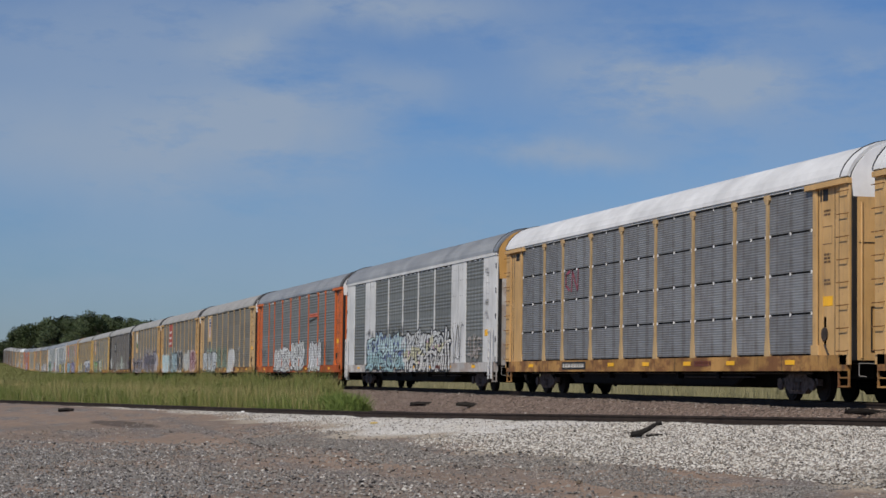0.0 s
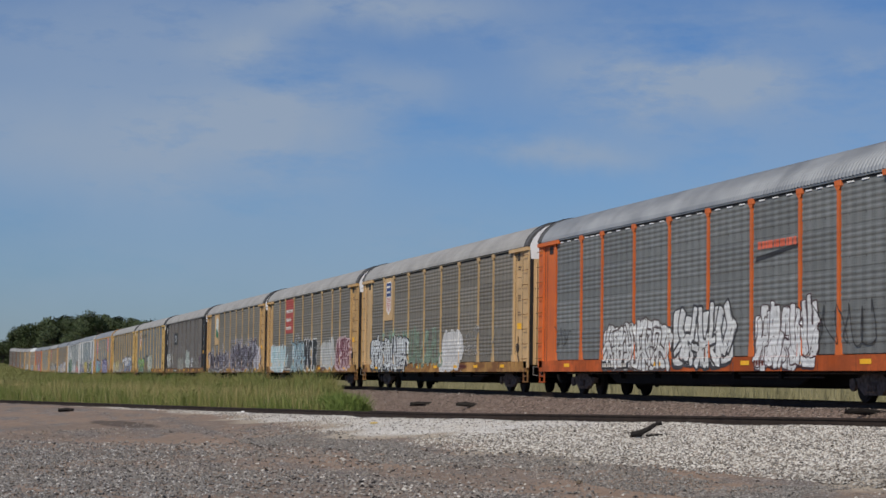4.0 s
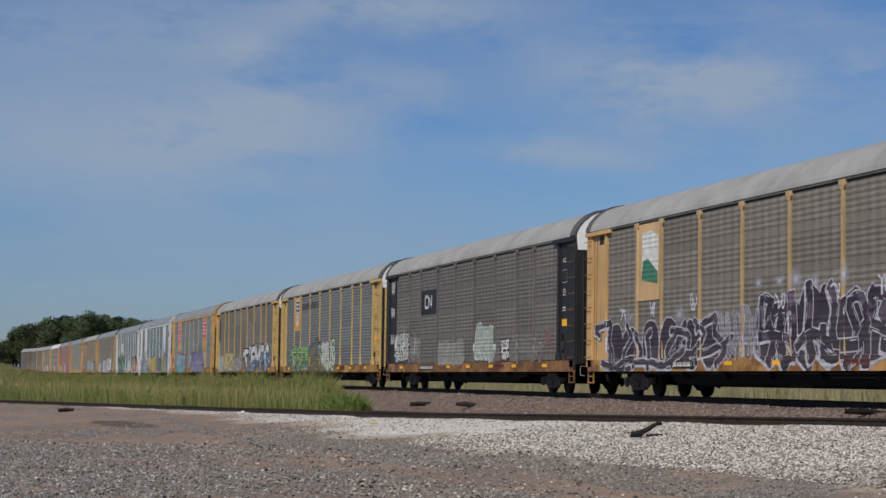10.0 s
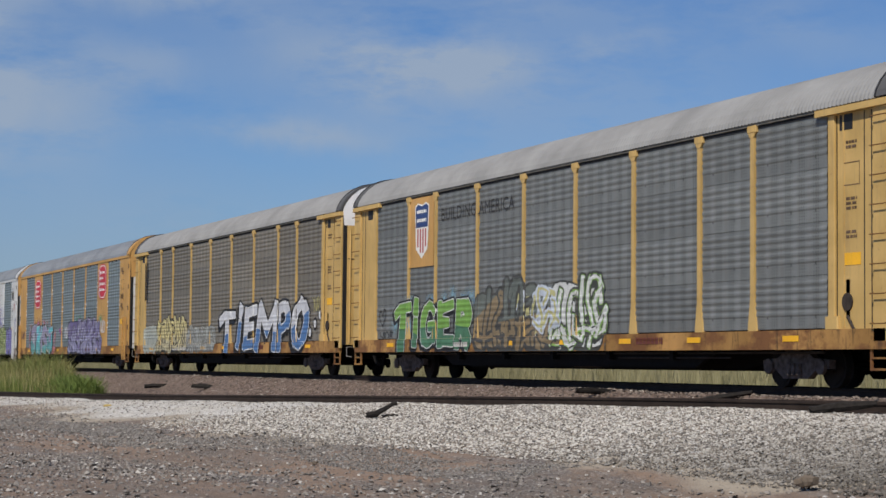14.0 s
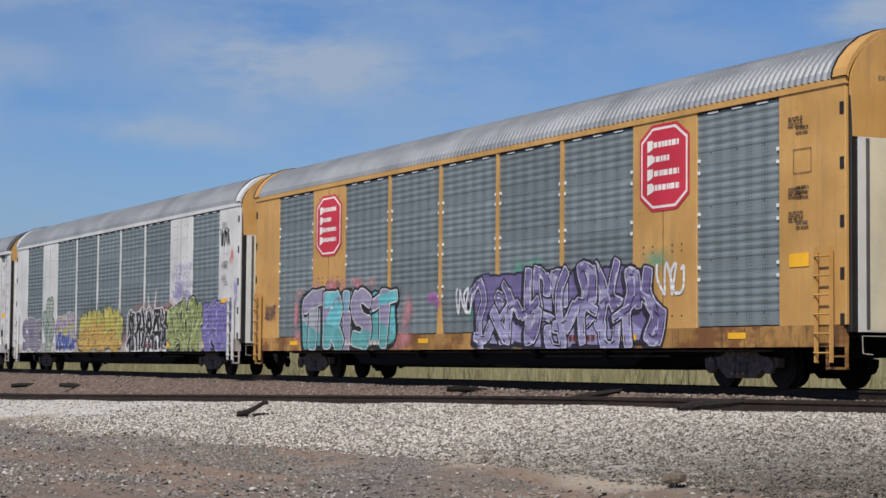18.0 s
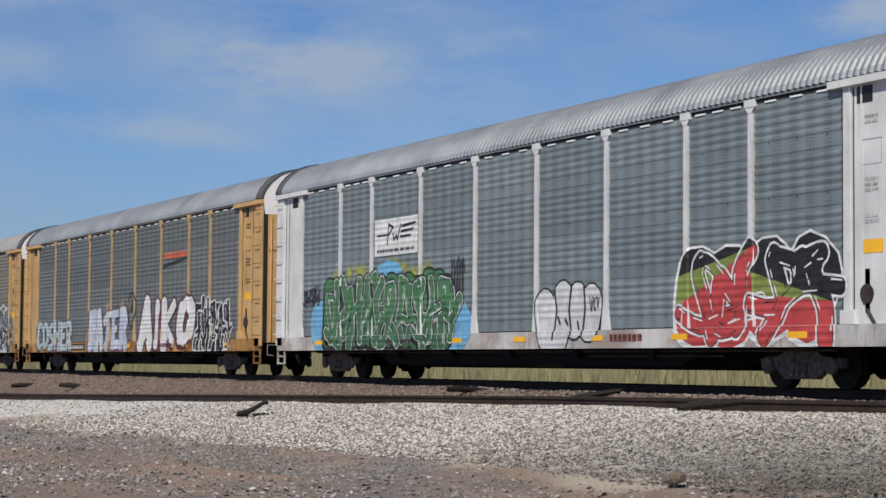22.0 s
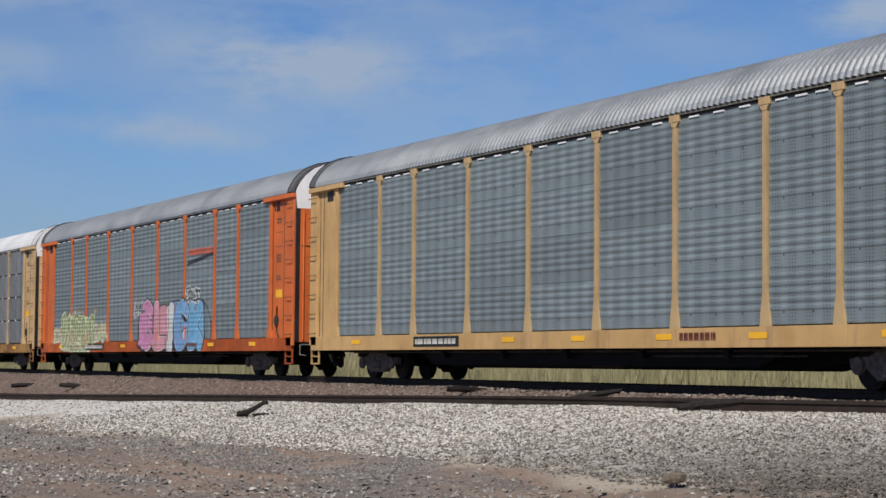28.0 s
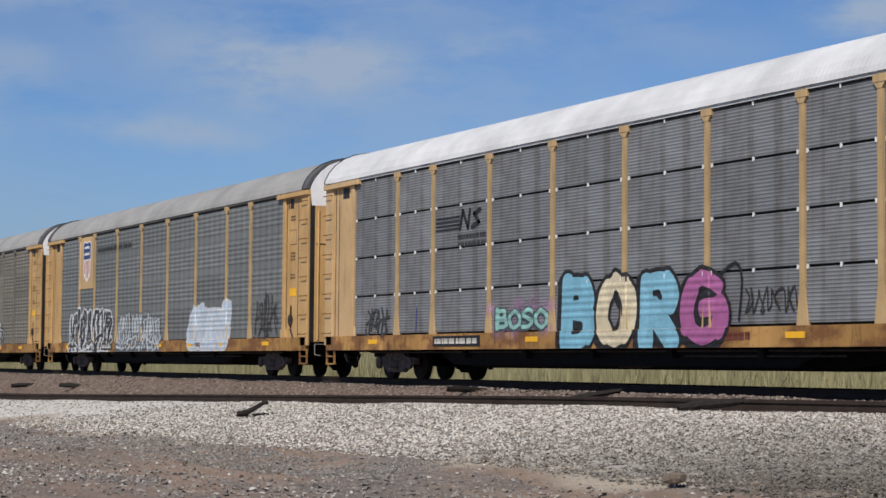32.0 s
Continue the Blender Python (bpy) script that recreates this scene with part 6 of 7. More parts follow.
def red_sign(car):
    base = plate(car, "herald_panel", [(5.92, 2.98), (8.53, 2.98), (8.53, 4.96), (5.92, 4.96)], colour(186, 62, 46), "red painted square with three rows of white bars")
    for z, w in ((4.12, 2.2), (3.62, 1.7), (3.14, 1.75)):
        bars(car, "herald_writing", 6.1, 6.1 + w, z, z + 0.3, 1, colour(228, 222, 212), int(z * 10), 0.009).parent = base


def octagon_sign(car, cx, cz, rx, rz):
    def octo(k):
        a, b = rx * k, rz * k
        return [(cx - a * 0.5, cz - b), (cx + a * 0.5, cz - b), (cx + a, cz - b * 0.68), (cx + a, cz + b * 0.68), (cx + a * 0.5, cz + b), (cx - a * 0.5, cz + b), (cx - a, cz + b * 0.68), (cx - a, cz - b * 0.68)]
    base = plate(car, "herald_panel", octo(1.0), enamel(196, 40, 58), "red octagonal sign with a white border and white bars", 0.0055)
    plate(car, "herald_ring", octo(0.93), enamel(232, 224, 220), "", 0.0085).parent = base
    plate(car, "herald_field", octo(0.87), enamel(196, 40, 58), "", 0.0115).parent = base
    for i in range(4):
        z = cz + rz * (0.42 - 0.33 * i)
        bars(car, "herald_writing", cx - rx * 0.62, cx + rx * (0.62 if i != 1 else 0.25), z, z + rz * 0.22, 1, enamel(236, 230, 226), i, 0.0145).parent = base
        plate(car, "herald_initial", [(cx - rx * 0.66, z - rz * 0.05), (cx - rx * 0.44, z + rz * 0.02), (cx - rx * 0.44, z + rz * 0.22), (cx - rx * 0.66, z + rz * 0.22)], enamel(240, 236, 230), "", 0.0175).parent = base


def swoosh(car, c=(226, 92, 44)):
    base = plate(car, "herald_stripe", [(17.45, 3.42), (17.5, 3.55), (20.0, 3.75), (19.95, 3.66)], colour(40, 40, 42), "slanted orange bars over a dark wedge")
    bars(car, "herald_writing", 17.6, 19.9, 3.66, 3.98, 1, colour(*c), 9, 0.007).parent = base


W, K = colour(222, 222, 220), colour(24, 22, 24)
G = colour
TTX = dict(kind="post", paint=YELLOW, sill=RUSTY, roof=ROOF_GREY, screen=STEEL_GREY)


def spec(**more):
    return {**TTX, **more}


CARS = {
    0: spec(screen=STEEL_RUST, roof=ROOF_WHITE, style="fine", label="yellow covered car carrier with grey ribbed screens and white roof"),
    1: spec(screen=STEEL_RUST, roof=ROOF_WHITE, style="fine", label="yellow car carrier with four rows of ribbed grey screens, white roof"),
    2: spec(kind="panel", paint=WHITE_P, sill=WHITE_SILL, roof=ROOF_BRIGHT, screen=STEEL_GREY, endtop=YELLOW_BRIGHT, endpaint=WHITE_SILL, bold_roof=True, label="white-framed car carrier with grey screens and sprayed murals"),
    3: spec(paint=ORANGE, sill=ORANGE_DIM, screen=STEEL_GREY, roof=ROOF_BRIGHT, bold_roof=True, label="orange car carrier with grey screens and white graffiti"),
    4: spec(paint=TAN, screen=STEEL_BROWN, label="tan-yellow car carrier with brownish dusty screens and shield panel"),
    5: spec(screen=STEEL_BROWN, label="yellow car carrier with brown-grey screens and red square sign"),
    6: spec(screen=STEEL_BROWN, label="yellow car carrier with long dark purple mural"),
    7: spec(paint=BLACK_P, sill=BLACK_RUST, screen=STEEL_DARK, posts=STEEL_DARK, label="black car carrier with grimy dark screens and small square sign"),
    8: spec(paint=YELLOW_PALE, screen=STEEL_GREY, label="golden yellow car carrier with grey screens, shield panel and slogan"),
    9: spec(paint=YELLOW_PALE, screen=STEEL_BROWN, label="yellow car carrier with large white and blue word mural"),
    10: spec(kind="panel", paint=YELLOW_BRIGHT, sill=RUSTY, roof=ROOF_BRIGHT, screen=STEEL_BLUE, bold_roof=True, flare=True, endtop=YELLOW_BRIGHT, endpaint=WHITE_P, cap=YELLOW_BRIGHT, label="orange-yellow car carrier with blue-grey screens and octagonal red signs"),
    11: spec(kind="panel", paint=WHITE_P, sill=WHITE_SILL, roof=ROOF_BRIGHT, screen=STEEL_BLUE, bold_roof=True, endtop=YELLOW_BRIGHT, endpaint=WHITE_P, cap=WHITE_P, label="white car carrier with blue-grey screens and many coloured murals"),
    12: spec(paint=WHITE_P, sill=WHITE_SILL, roof=ROOF_BRIGHT, screen=STEEL_BLUE, bold_roof=True, rungs=WHITE_P, endtop=YELLOW_BRIGHT, endpaint=WHITE_P, label="white-posted car carrier with a green mural and white sign"),
    13: spec(screen=STEEL_SLATE, roof=ROOF_BRIGHT, bold_roof=True, label="yellow car carrier with grey screens, orange slanted emblem and white mural"),
    14: spec(screen=STEEL_BROWN, label="yellow car carrier with brown-grey screens, red sign, grey murals"),
    15: spec(screen=STEEL_BLUE, sill=YELLOW, roof=ROOF_BRIGHT, bold_roof=True, label="clean yellow car carrier with blue-grey screens"),
    16: spec(paint=ORANGE, sill=ORANGE_DIM, screen=STEEL_BLUE, roof=ROOF_BRIGHT, bold_roof=True, label="orange car carrier with blue-grey screens and pink-blue mural"),
    17: spec(paint=TAN, screen=STEEL_RUST, roof=ROOF_WHITE, style="fine", label="tan-yellow car carrier with four-row grey screens and white roof"),
    18: spec(screen=STEEL_GREY, label="yellow car carrier with weathered screens and shield panel"),
    19: spec(screen=STEEL_BROWN, posts=STEEL_BROWN, label="yellow car carrier with dusty brown screens"),
    20: spec(screen=STEEL_DARK, paint=BLACK_RUST, sill=BLACK_RUST, posts=STEEL_BROWN, label="rusty yellow car carrier with dark brown screens"),
    21: spec(screen=STEEL_DARK, paint=BLACK_RUST, posts=STEEL_DARK, sill=BLACK_RUST, label="rust-brown car carrier with dark grimy screens"),
    22: spec(screen=STEEL_DARK, paint=STEEL_DARK, posts=STEEL_DARK, sill=BLACK_RUST, label="dusty brown-grey last car carrier of the train"),
}


def art(k, car):
    if k == 1:
        bm = bmesh.new()
        for a, b in (((6.5, 3.35), (6.15, 3.5)), ((6.15, 3.5), (6.15, 3.85)), ((6.15, 3.85), (6.55, 3.95)), ((6.75, 3.3), (6.8, 3.95)), ((6.8, 3.95), (7.35, 3.3)), ((7.35, 3.3), (7.4, 3.95))):
            capsule(bm, a, b, 0.05, 0.05, 0)
        drape(bm, True, 0.006)
        finish(bm, "emblem", G(150, 60, 78), car, "faded red line emblem")
    if k == 2:
        mural(car, 4.3, 11.6, 0.74, 2.5, G(178, 204, 208), G(46, 46, 56), 4, 201, fat=0.22, thin=0.05, second=G(150, 186, 190), alt=G(90, 110, 160), halo=G(40, 40, 46))
        mural(car, 11.9, 19.7, 0.72, 2.45, G(206, 200, 160), G(34, 32, 36), 5, 202, alt=G(206, 166, 186), second=G(206, 204, 200), top=G(204, 206, 206), fat=0.22, thin=0.06)
        mural(car, 22.7, 24.2, 1.2, 2.2, G(150, 140, 132), G(190, 180, 172), 2, 206, fat=0.10, thin=0.02)
        scribble(car, 20.3, 21.8, 1.0, 2.6, G(40, 36, 38), 204, 3)
        scribble(car, 22.6, 24.4, 1.0, 1.9, G(120, 112, 106), 205, 3)
    if k == 3:
        mural(car, 6.0, 11.4, 0.72, 2.2, G(216, 218, 216), G(84, 70, 66), 5, 301, fat=0.24, shade=False)
        mural(car, 12.0, 15.9, 0.75, 2.5, G(214, 216, 214), G(60, 58, 60), 3, 302, fat=0.26, shade=False)
        mural(car, 17.5, 20.9, 0.72, 2.4, G(218, 220, 220), G(70, 40, 44), 4, 303, fat=0.27, shade=False)
        scribble(car, 20.9, 24.0, 1.3, 2.3, G(50, 48, 48), 304, 5)
        scribble(car, 1.3, 2.6, 1.5, 2.2, G(60, 60, 60), 305, 3)
        swoosh(car)
    if k == 4:
        shield_plate(car, TAN)
        mural(car, 1.3, 8.2, 0.74, 2.35, G(206, 212, 214), G(34, 34, 40), 4, 401, shine=W, halo=G(160, 200, 180), fat=0.2)
        mural(car, 8.8, 14.3, 0.9, 2.6, G(112, 136, 112), G(160, 178, 158), 4, 402, fat=0.13)
        mural(car, 14.7, 17.4, 0.8, 2.4, G(196, 196, 196), G(214, 212, 208), 2, 403)
        mural(car, 17.7, 19.8, 1.2, 2.4, G(110, 104, 92), G(190, 188, 182), 2, 404, fat=0.12)
        sprayed_cloud(car, 16.6, 1.3, 1.0, 0.6, G(150, 130, 128), 4)
        scribble(car, 20.4, 23.2, 1.2, 2.4, G(150, 148, 140), 405, 4)
    if k == 5:
        red_sign(car)
        mural(car, 1.1, 5.9, 0.75, 2.4, G(160, 200, 206), G(214, 220, 220), 3, 501, shine=W, fat=0.24)
        mural(car, 5.9, 8.2, 1.0, 2.0, G(126, 134, 132), G(112, 116, 114), 2, 502, halo=G(150, 160, 158))
        mural(car, 8.3, 12.0, 0.70, 2.5, G(140, 178, 190), G(30, 30, 34), 3, 503, shine=W, fat=0.22, halo=G(180, 200, 206))
        mural(car, 12.0, 15.9, 0.85, 2.6, G(44, 46, 50), G(222, 222, 220), 3, 504, fat=0.26, word="VCR", thin=0.05, lean=0.1)
        scribble(car, 15.9, 16.9, 1.9, 2.4, G(206, 206, 204), 507, 3, 0.014)
        scribble(car, 9.2, 10.8, 2.55, 2.9, G(200, 204, 206), 508, 4, 0.014)
        mural(car, 17.3, 20.7, 0.9, 2.35, G(176, 178, 174), G(200, 200, 196), 4, 505, fat=0.14)
        mural(car, 21.3, 24.9, 0.85, 2.5, G(118, 44, 58), G(206, 176, 178), 3, 506, fat=0.26)
    if k == 6:
        base = plate(car, "herald_panel", [(3.88, 2.75), (5.72, 2.75), (5.72, 4.97), (3.88, 4.97)], TAN, "tan panel with a white and green flag shape")
        plate(car, "flag", [(4.2, 3.6), (5.5, 3.3), (5.55, 4.55), (5.0, 4.75), (4.25, 4.7)], G(222, 224, 218), "", 0.008).parent = base
        plate(car, "flag_lower", [(4.2, 3.35), (5.5, 3.2), (5.5, 3.55), (4.7, 3.95), (4.3, 3.9)], G(54, 128, 96), "", 0.011).parent = base
        mural(car, 1.0, 10.0, 0.72, 2.25, G(54, 36, 50), G(186, 184, 196), 3, 601, alt=G(82, 66, 78), second=G(70, 58, 66), shine=G(26, 22, 28), fat=0.25, thin=0.04, halo=G(196, 196, 210))
        mural(car, 10.0, 12.6, 1.0, 2.35, G(120, 110, 126), G(190, 186, 196), 4, 602, fat=0.1)
        mural(car, 12.6, 23.6, 0.72, 2.85, G(50, 33, 48), G(186, 184, 196), 4, 603, alt=G(96, 80, 98), second=G(66, 54, 62), shine=G(26, 22, 28), fat=0.25, thin=0.045, halo=G(200, 200, 216), lean=0.12)
        mural(car, 22.6, 25.0, 1.0, 2.4, G(120, 112, 130), G(206, 204, 212), 2, 604, fat=0.14)
        for i, x in enumerate((2.4, 4.9, 7.9, 13.6, 16.5, 19.0, 21.7)):
            scribble(car, x, x + 0.55, 2.2 + 0.08 * (i % 3), 2.6 + 0.1 * (i % 3), G(206, 206, 216), 610 + i, 2, 0.03)
    if k == 7:
        base = plate(car, "emblem_panel", [(5.9, 3.12), (8.55, 3.12), (8.55, 4.12), (5.9, 4.12)], BLACK_P, "black square with a white line emblem")
        bm = bmesh.new()
        for a, b in (((7.0, 3.4), (6.6, 3.4)), ((6.6, 3.4), (6.6, 3.85)), ((6.6, 3.85), (7.05, 3.85)), ((7.2, 3.38), (7.2, 3.86)), ((7.2, 3.86), (7.7, 3.4)), ((7.7, 3.4), (7.7, 3.86))):
            capsule(bm, a, b, 0.055, 0.055, 0)
        drape(bm, True, 0.01)
        finish(bm, "emblem", W, base)
        mural(car, 1.25, 3.7, 1.15, 2.45, G(206, 208, 204), G(70, 66, 64), 3, 701)
        mural(car, 4.0, 5.6, 1.2, 2.6, G(70, 62, 56), G(180, 178, 172), 2, 702, fat=0.1)
        mural(car, 9.0, 12.8, 1.05, 1.95, G(128, 130, 118), G(160, 158, 148), 4, 703, fat=0.15)
        mural(car, 14.6, 17.0, 1.15, 2.45, G(150, 164, 152), G(196, 200, 194), 3, 704)
        mural(car, 18.2, 19.0, 1.1, 2.0, G(216, 216, 214), G(40, 38, 38), 1, 705, fat=0.3)
        mural(car, 19.3, 23.0, 1.05, 2.0, G(110, 106, 98), G(160, 158, 150), 4, 706, fat=0.12)
        sprayed_cloud(car, 23.7, 1.9, 0.8, 0.8, G(150, 116, 118), 7)
        for i, (za, zb) in enumerate(((4.2, 4.75), (3.15, 3.6), (1.95, 2.4))):
            scribble(car, 0.15, 0.85, za, zb, W, 710 + i, 6, 0.02).location.y = 0.03
        scribble(car, 1.5, 3.5, 2.5, 2.75, G(170, 168, 160), 715, 6, 0.018)
        scribble(car, 4.1, 5.6, 1.3, 2.3, G(196, 196, 190), 716, 5, 0.02)
    if k == 8:
        shield_plate(car, YELLOW_BRIGHT)
        lettering(car, "slogan", "BUILDING AMERICA", 6.2, 10.95, 4.22, 4.56, G(52, 50, 50), 0.006, 0.0, "dark painted slogan")
        mural(car, 2.7, 8.3, 0.70, 2.2, G(118, 172, 58), K, 5, 801, second=G(70, 128, 92), shine=W, halo=G(150, 190, 206), fat=0.25, word="TIGER", thin=0.06)
        line_art(car, [[(1.75, 1.45), (1.5, 1.75), (1.65, 1.9), (1.78, 1.75), (1.9, 1.95), (2.05, 1.8), (1.75, 1.45)]], 0.018, K)
        scribble(car, 1.6, 2.6, 1.12, 1.3, K, 805, 4, 0.014)
        mural(car, 8.6, 13.0, 0.72, 2.4, G(104, 112, 104), G(70, 70, 66), 3, 802, second=G(140, 120, 84))
        mural(car, 11.2, 13.2, 1.1, 2.3, G(196, 190, 120), G(196, 206, 220), 2, 804)
        mural(car, 13.2, 15.7, 0.7, 2.4, G(214, 216, 212), G(70, 72, 66), 2, 803, shine=G(130, 180, 60))
    if k == 9:
        mural(car, 1.2, 3.2, 0.8, 1.9, G(150, 156, 146), G(176, 180, 168), 2, 904, fat=0.14)
        mural(car, 3.3, 8.0, 0.76, 2.15, G(216, 200, 130), G(60, 54, 40), 4, 901, second=G(196, 184, 140), fat=0.24, shade=False)
        scribble(car, 1.15, 1.6, 2.9, 4.6, K, 905, 5, 0.02)
        scribble(car, 23.9, 24.6, 2.0, 2.5, G(190, 180, 110), 906, 4, 0.018)
        mural(car, 7.8, 12.2, 0.78, 1.8, G(168, 172, 166), G(120, 118, 110), 5, 902, fat=0.15)
        mural(car, 13.0, 23.3, 0.72, 2.5, G(206, 208, 214), K, 6, 903, second=G(64, 118, 178), shine=W, fat=0.205, word="TIEMPO", thin=0.10, lean=0.16)
        for i in range(3):
            plate(car, "dot", blob(23.6 + 0.5 * i, 1.35 + 0.28 * i, 0.2, 0.22, seed=i), K, "", 0.006)
            plate(car, "dot", blob(23.6 + 0.5 * i, 1.35 + 0.28 * i, 0.12, 0.14, seed=i), W, "", 0.009)
    if k == 10:
        octagon_sign(car, 4.82, 3.98, 0.86, 0.80)
        octagon_sign(car, 21.1, 4.1, 0.86, 0.82)
        mural(car, 3.1, 9.0, 0.68, 2.35, G(92, 188, 200), G(30, 28, 34), 5, 1001, halo=G(214, 160, 160), alt=G(150, 140, 172), second=G(84, 168, 170), shine=W, block=2, fat=0.26, word="TRIST", thin=0.075, tones=[G(168, 172, 186), G(92, 196, 206), G(120, 168, 190), G(150, 140, 172), G(84, 190, 200)])
        mural(car, 13.4, 20.6, 0.68, 2.45, G(112, 98, 152), G(40, 32, 54), 5, 1002, alt=G(150, 146, 186), halo=G(96, 178, 150), second=G(150, 146, 190), shine=G(206, 204, 222), fat=0.23)
        scribble(car, 12.4, 13.2, 1.5, 2.1, G(226, 226, 230), 1010, 3, 0.035)
        scribble(car, 20.9, 21.8, 1.7, 2.3, G(226, 226, 230), 1011, 3, 0.035)
        mural(car, 0.2, 1.0, 1.55, 2.0, G(96, 70, 84), G(96, 70, 84), 4, 1003, fat=0.03, thin=0.008)
        for i, (x, z, rx, rz) in enumerate(((2.5, 1.6, 0.35, 0.7), (2.9, 1.0, 0.5, 0.4), (9.6, 1.5, 0.5, 0.6), (11.2, 1.9, 0.5, 0.3), (9.3, 1.0, 0.8, 0.4), (5.2, 2.3, 0.7, 0.3), (6.6, 2.4, 0.5, 0.2))):
            sprayed_cloud(car, x, z, rx, rz, G(222, 150, 160) if i != 3 else G(190, 100, 190), i)
    if k == 11:
        mural(car, 0.55, 3.6, 0.72, 2.15, G(136, 128, 146), G(206, 206, 210), 2, 1101, fat=0.30, shine=G(60, 58, 66), alt=G(120, 112, 140), word="SHE", thin=0.045)
        hand = strokes(car, [[(4.55, 1.55), (4.72, 0.85)], [(5.0, 1.5), (4.86, 0.85)], [(4.75, 1.6), (4.78, 0.85)], [(4.5, 1.5), (4.12, 2.05)], [(4.62, 1.6), (4.7, 2.55)], [(5.0, 1.6), (5.15, 2.6)], [(5.2, 1.4), (5.4, 1.75)], [(4.5, 1.5), (5.1, 1.2)]], 0.27, G(158, 170, 158), G(44, 48, 46), 0.05, "grey-green spray-painted open palm shape")
        line_art(car, [[(4.5, 1.75), (4.62, 2.0), (4.78, 1.75), (4.62, 1.45), (4.5, 1.75)], [(4.95, 1.35), (5.25, 1.6), (5.3, 1.3), (5.05, 1.1), (4.95, 1.35)], [(4.86, 1.75), (4.9, 2.5)], [(4.36, 1.7), (4.5, 1.3), (4.7, 0.9)]], 0.03, G(44, 48, 46), 0.008, hand)
        mural(car, 5.95, 8.6, 0.74, 2.1, G(150, 130, 176), G(214, 216, 220), 3, 1103, second=G(50, 86, 166), alt=G(176, 180, 60), shine=G(150, 70, 60), fat=0.3, thin=0.04)
        mural(car, 9.2, 14.6, 0.70, 2.25, G(190, 176, 40), G(40, 38, 34), 4, 1104, alt=G(200, 190, 70), second=G(206, 160, 40), shine=G(230, 226, 170), fat=0.3, thin=0.036, shade=False)
        for i in range(9):
            x = 9.9 + 0.42 * i
            line_art(car, [[(x, 1.95), (x + 0.06, 2.25), (x + 0.10, 2.4 + 0.12 * (i % 3))]], 0.028, K, 0.006)
        scribble(car, 14.7, 15.4, 1.0, 1.7, G(90, 92, 96), 1110, 4, 0.02)
        mural(car, 15.5, 19.8, 0.7, 2.2, G(30, 28, 30), G(228, 228, 228), 4, 1105, halo=G(190, 130, 120), shine=G(20, 18, 20), fat=0.24, thin=0.045)
        line_art(car, [[(17.75, 2.15), (17.7, 2.6), (17.9, 2.2)], [(18.4, 2.2), (18.6, 2.75), (18.55, 2.15)]], 0.03, W, 0.006)
        mural(car, 19.8, 23.1, 0.68, 2.35, G(138, 156, 66), G(34, 38, 28), 3, 1106, alt=G(176, 186, 120), shine=G(214, 220, 176), second=G(152, 164, 84), fat=0.25, thin=0.06)
        mural(car, 23.3, 25.6, 0.68, 2.3, G(116, 106, 178), G(36, 32, 60), 2, 1107, shine=G(206, 204, 226), fat=0.4, thin=0.05)
        plate(car, "graffiti", [(22.85, 0.72), (23.9, 0.72), (23.6, 1.12), (22.95, 1.12)], G(190, 58, 58), "flat red sprayed field", 0.003)
        scribble(car, 23.05, 23.5, 0.78, 1.0, W, 1111, 3, 0.014)
        for i in range(4):
            scribble(car, 20.2 + 0.35 * (i % 2), 21.9 + 0.5 * (i % 2), 2.45 + 0.28 * i, 2.68 + 0.28 * i, G(150, 144, 206), 1112 + i, 6, 0.012)
        scribble(car, 24.9, 25.65, 3.85, 4.4, G(40, 40, 42), 1108, 5, 0.024)
        for i, (x, z, rx, rz, c) in enumerate(((20.7, 2.55, 0.8, 0.5, (168, 160, 206)), (21.8, 2.4, 0.7, 0.4, (168, 160, 206)), (25.75, 3.45, 0.3, 0.4, (226, 130, 116)), (24.9, 1.2, 0.5, 0.4, (206, 60, 60)), (14.9, 1.2, 0.6, 0.4, (214, 160, 170)), (19.6, 1.9, 0.5, 0.4, (214, 90, 80)), (26.2, 2.4, 0.3, 0.6, (170, 160, 206)))):
            sprayed_cloud(car, x, z, rx, rz, G(*c), i)
    if k == 12:
        base = plate(car, "herald_panel", [(6.0, 3.02), (8.5, 3.02), (8.5, 3.92), (6.0, 3.92)], G(226, 226, 224), "white rectangular sign with black strokes")
        for pts in ([(6.15, 3.5), (6.75, 3.5), (6.75, 3.55), (6.15, 3.55)], [(7.6, 3.66), (8.4, 3.72), (8.4, 3.78), (7.6, 3.74)], [(7.55, 3.54), (8.25, 3.57), (8.3, 3.63), (7.55, 3.61)], [(7.5, 3.42), (8.1, 3.43), (8.15, 3.49), (7.5, 3.48)]):
            plate(car, "herald_stroke", pts, K, "", 0.009).parent = base
        bm = bmesh.new()
        for a, b in (((6.75, 3.3), (6.85, 3.78)), ((6.85, 3.78), (7.1, 3.7)), ((7.1, 3.7), (6.85, 3.52)), ((7.1, 3.55), (7.15, 3.38)), ((7.15, 3.38), (7.3, 3.5)), ((7.3, 3.5), (7.35, 3.38)), ((7.35, 3.38), (7.55, 3.75))):
            capsule(bm, a, b, 0.03, 0.03, 0)
        drape(bm, True, 0.009)
        finish(bm, "herald_stroke", K, base)
        bars(car, "herald_writing", 6.15, 8.35, 3.08, 3.2, 1, G(70, 70, 70), 4, 0.009).parent = base
        plate(car, "graffiti", blob(2.6, 1.35, 0.75, 0.7, seed=3), G(96, 176, 220), "sky-blue sprayed cloud", 0.003)
        plate(car, "graffiti", blob(10.6, 1.25, 0.85, 0.6, seed=4), G(96, 176, 220), "sky-blue sprayed cloud", 0.003)
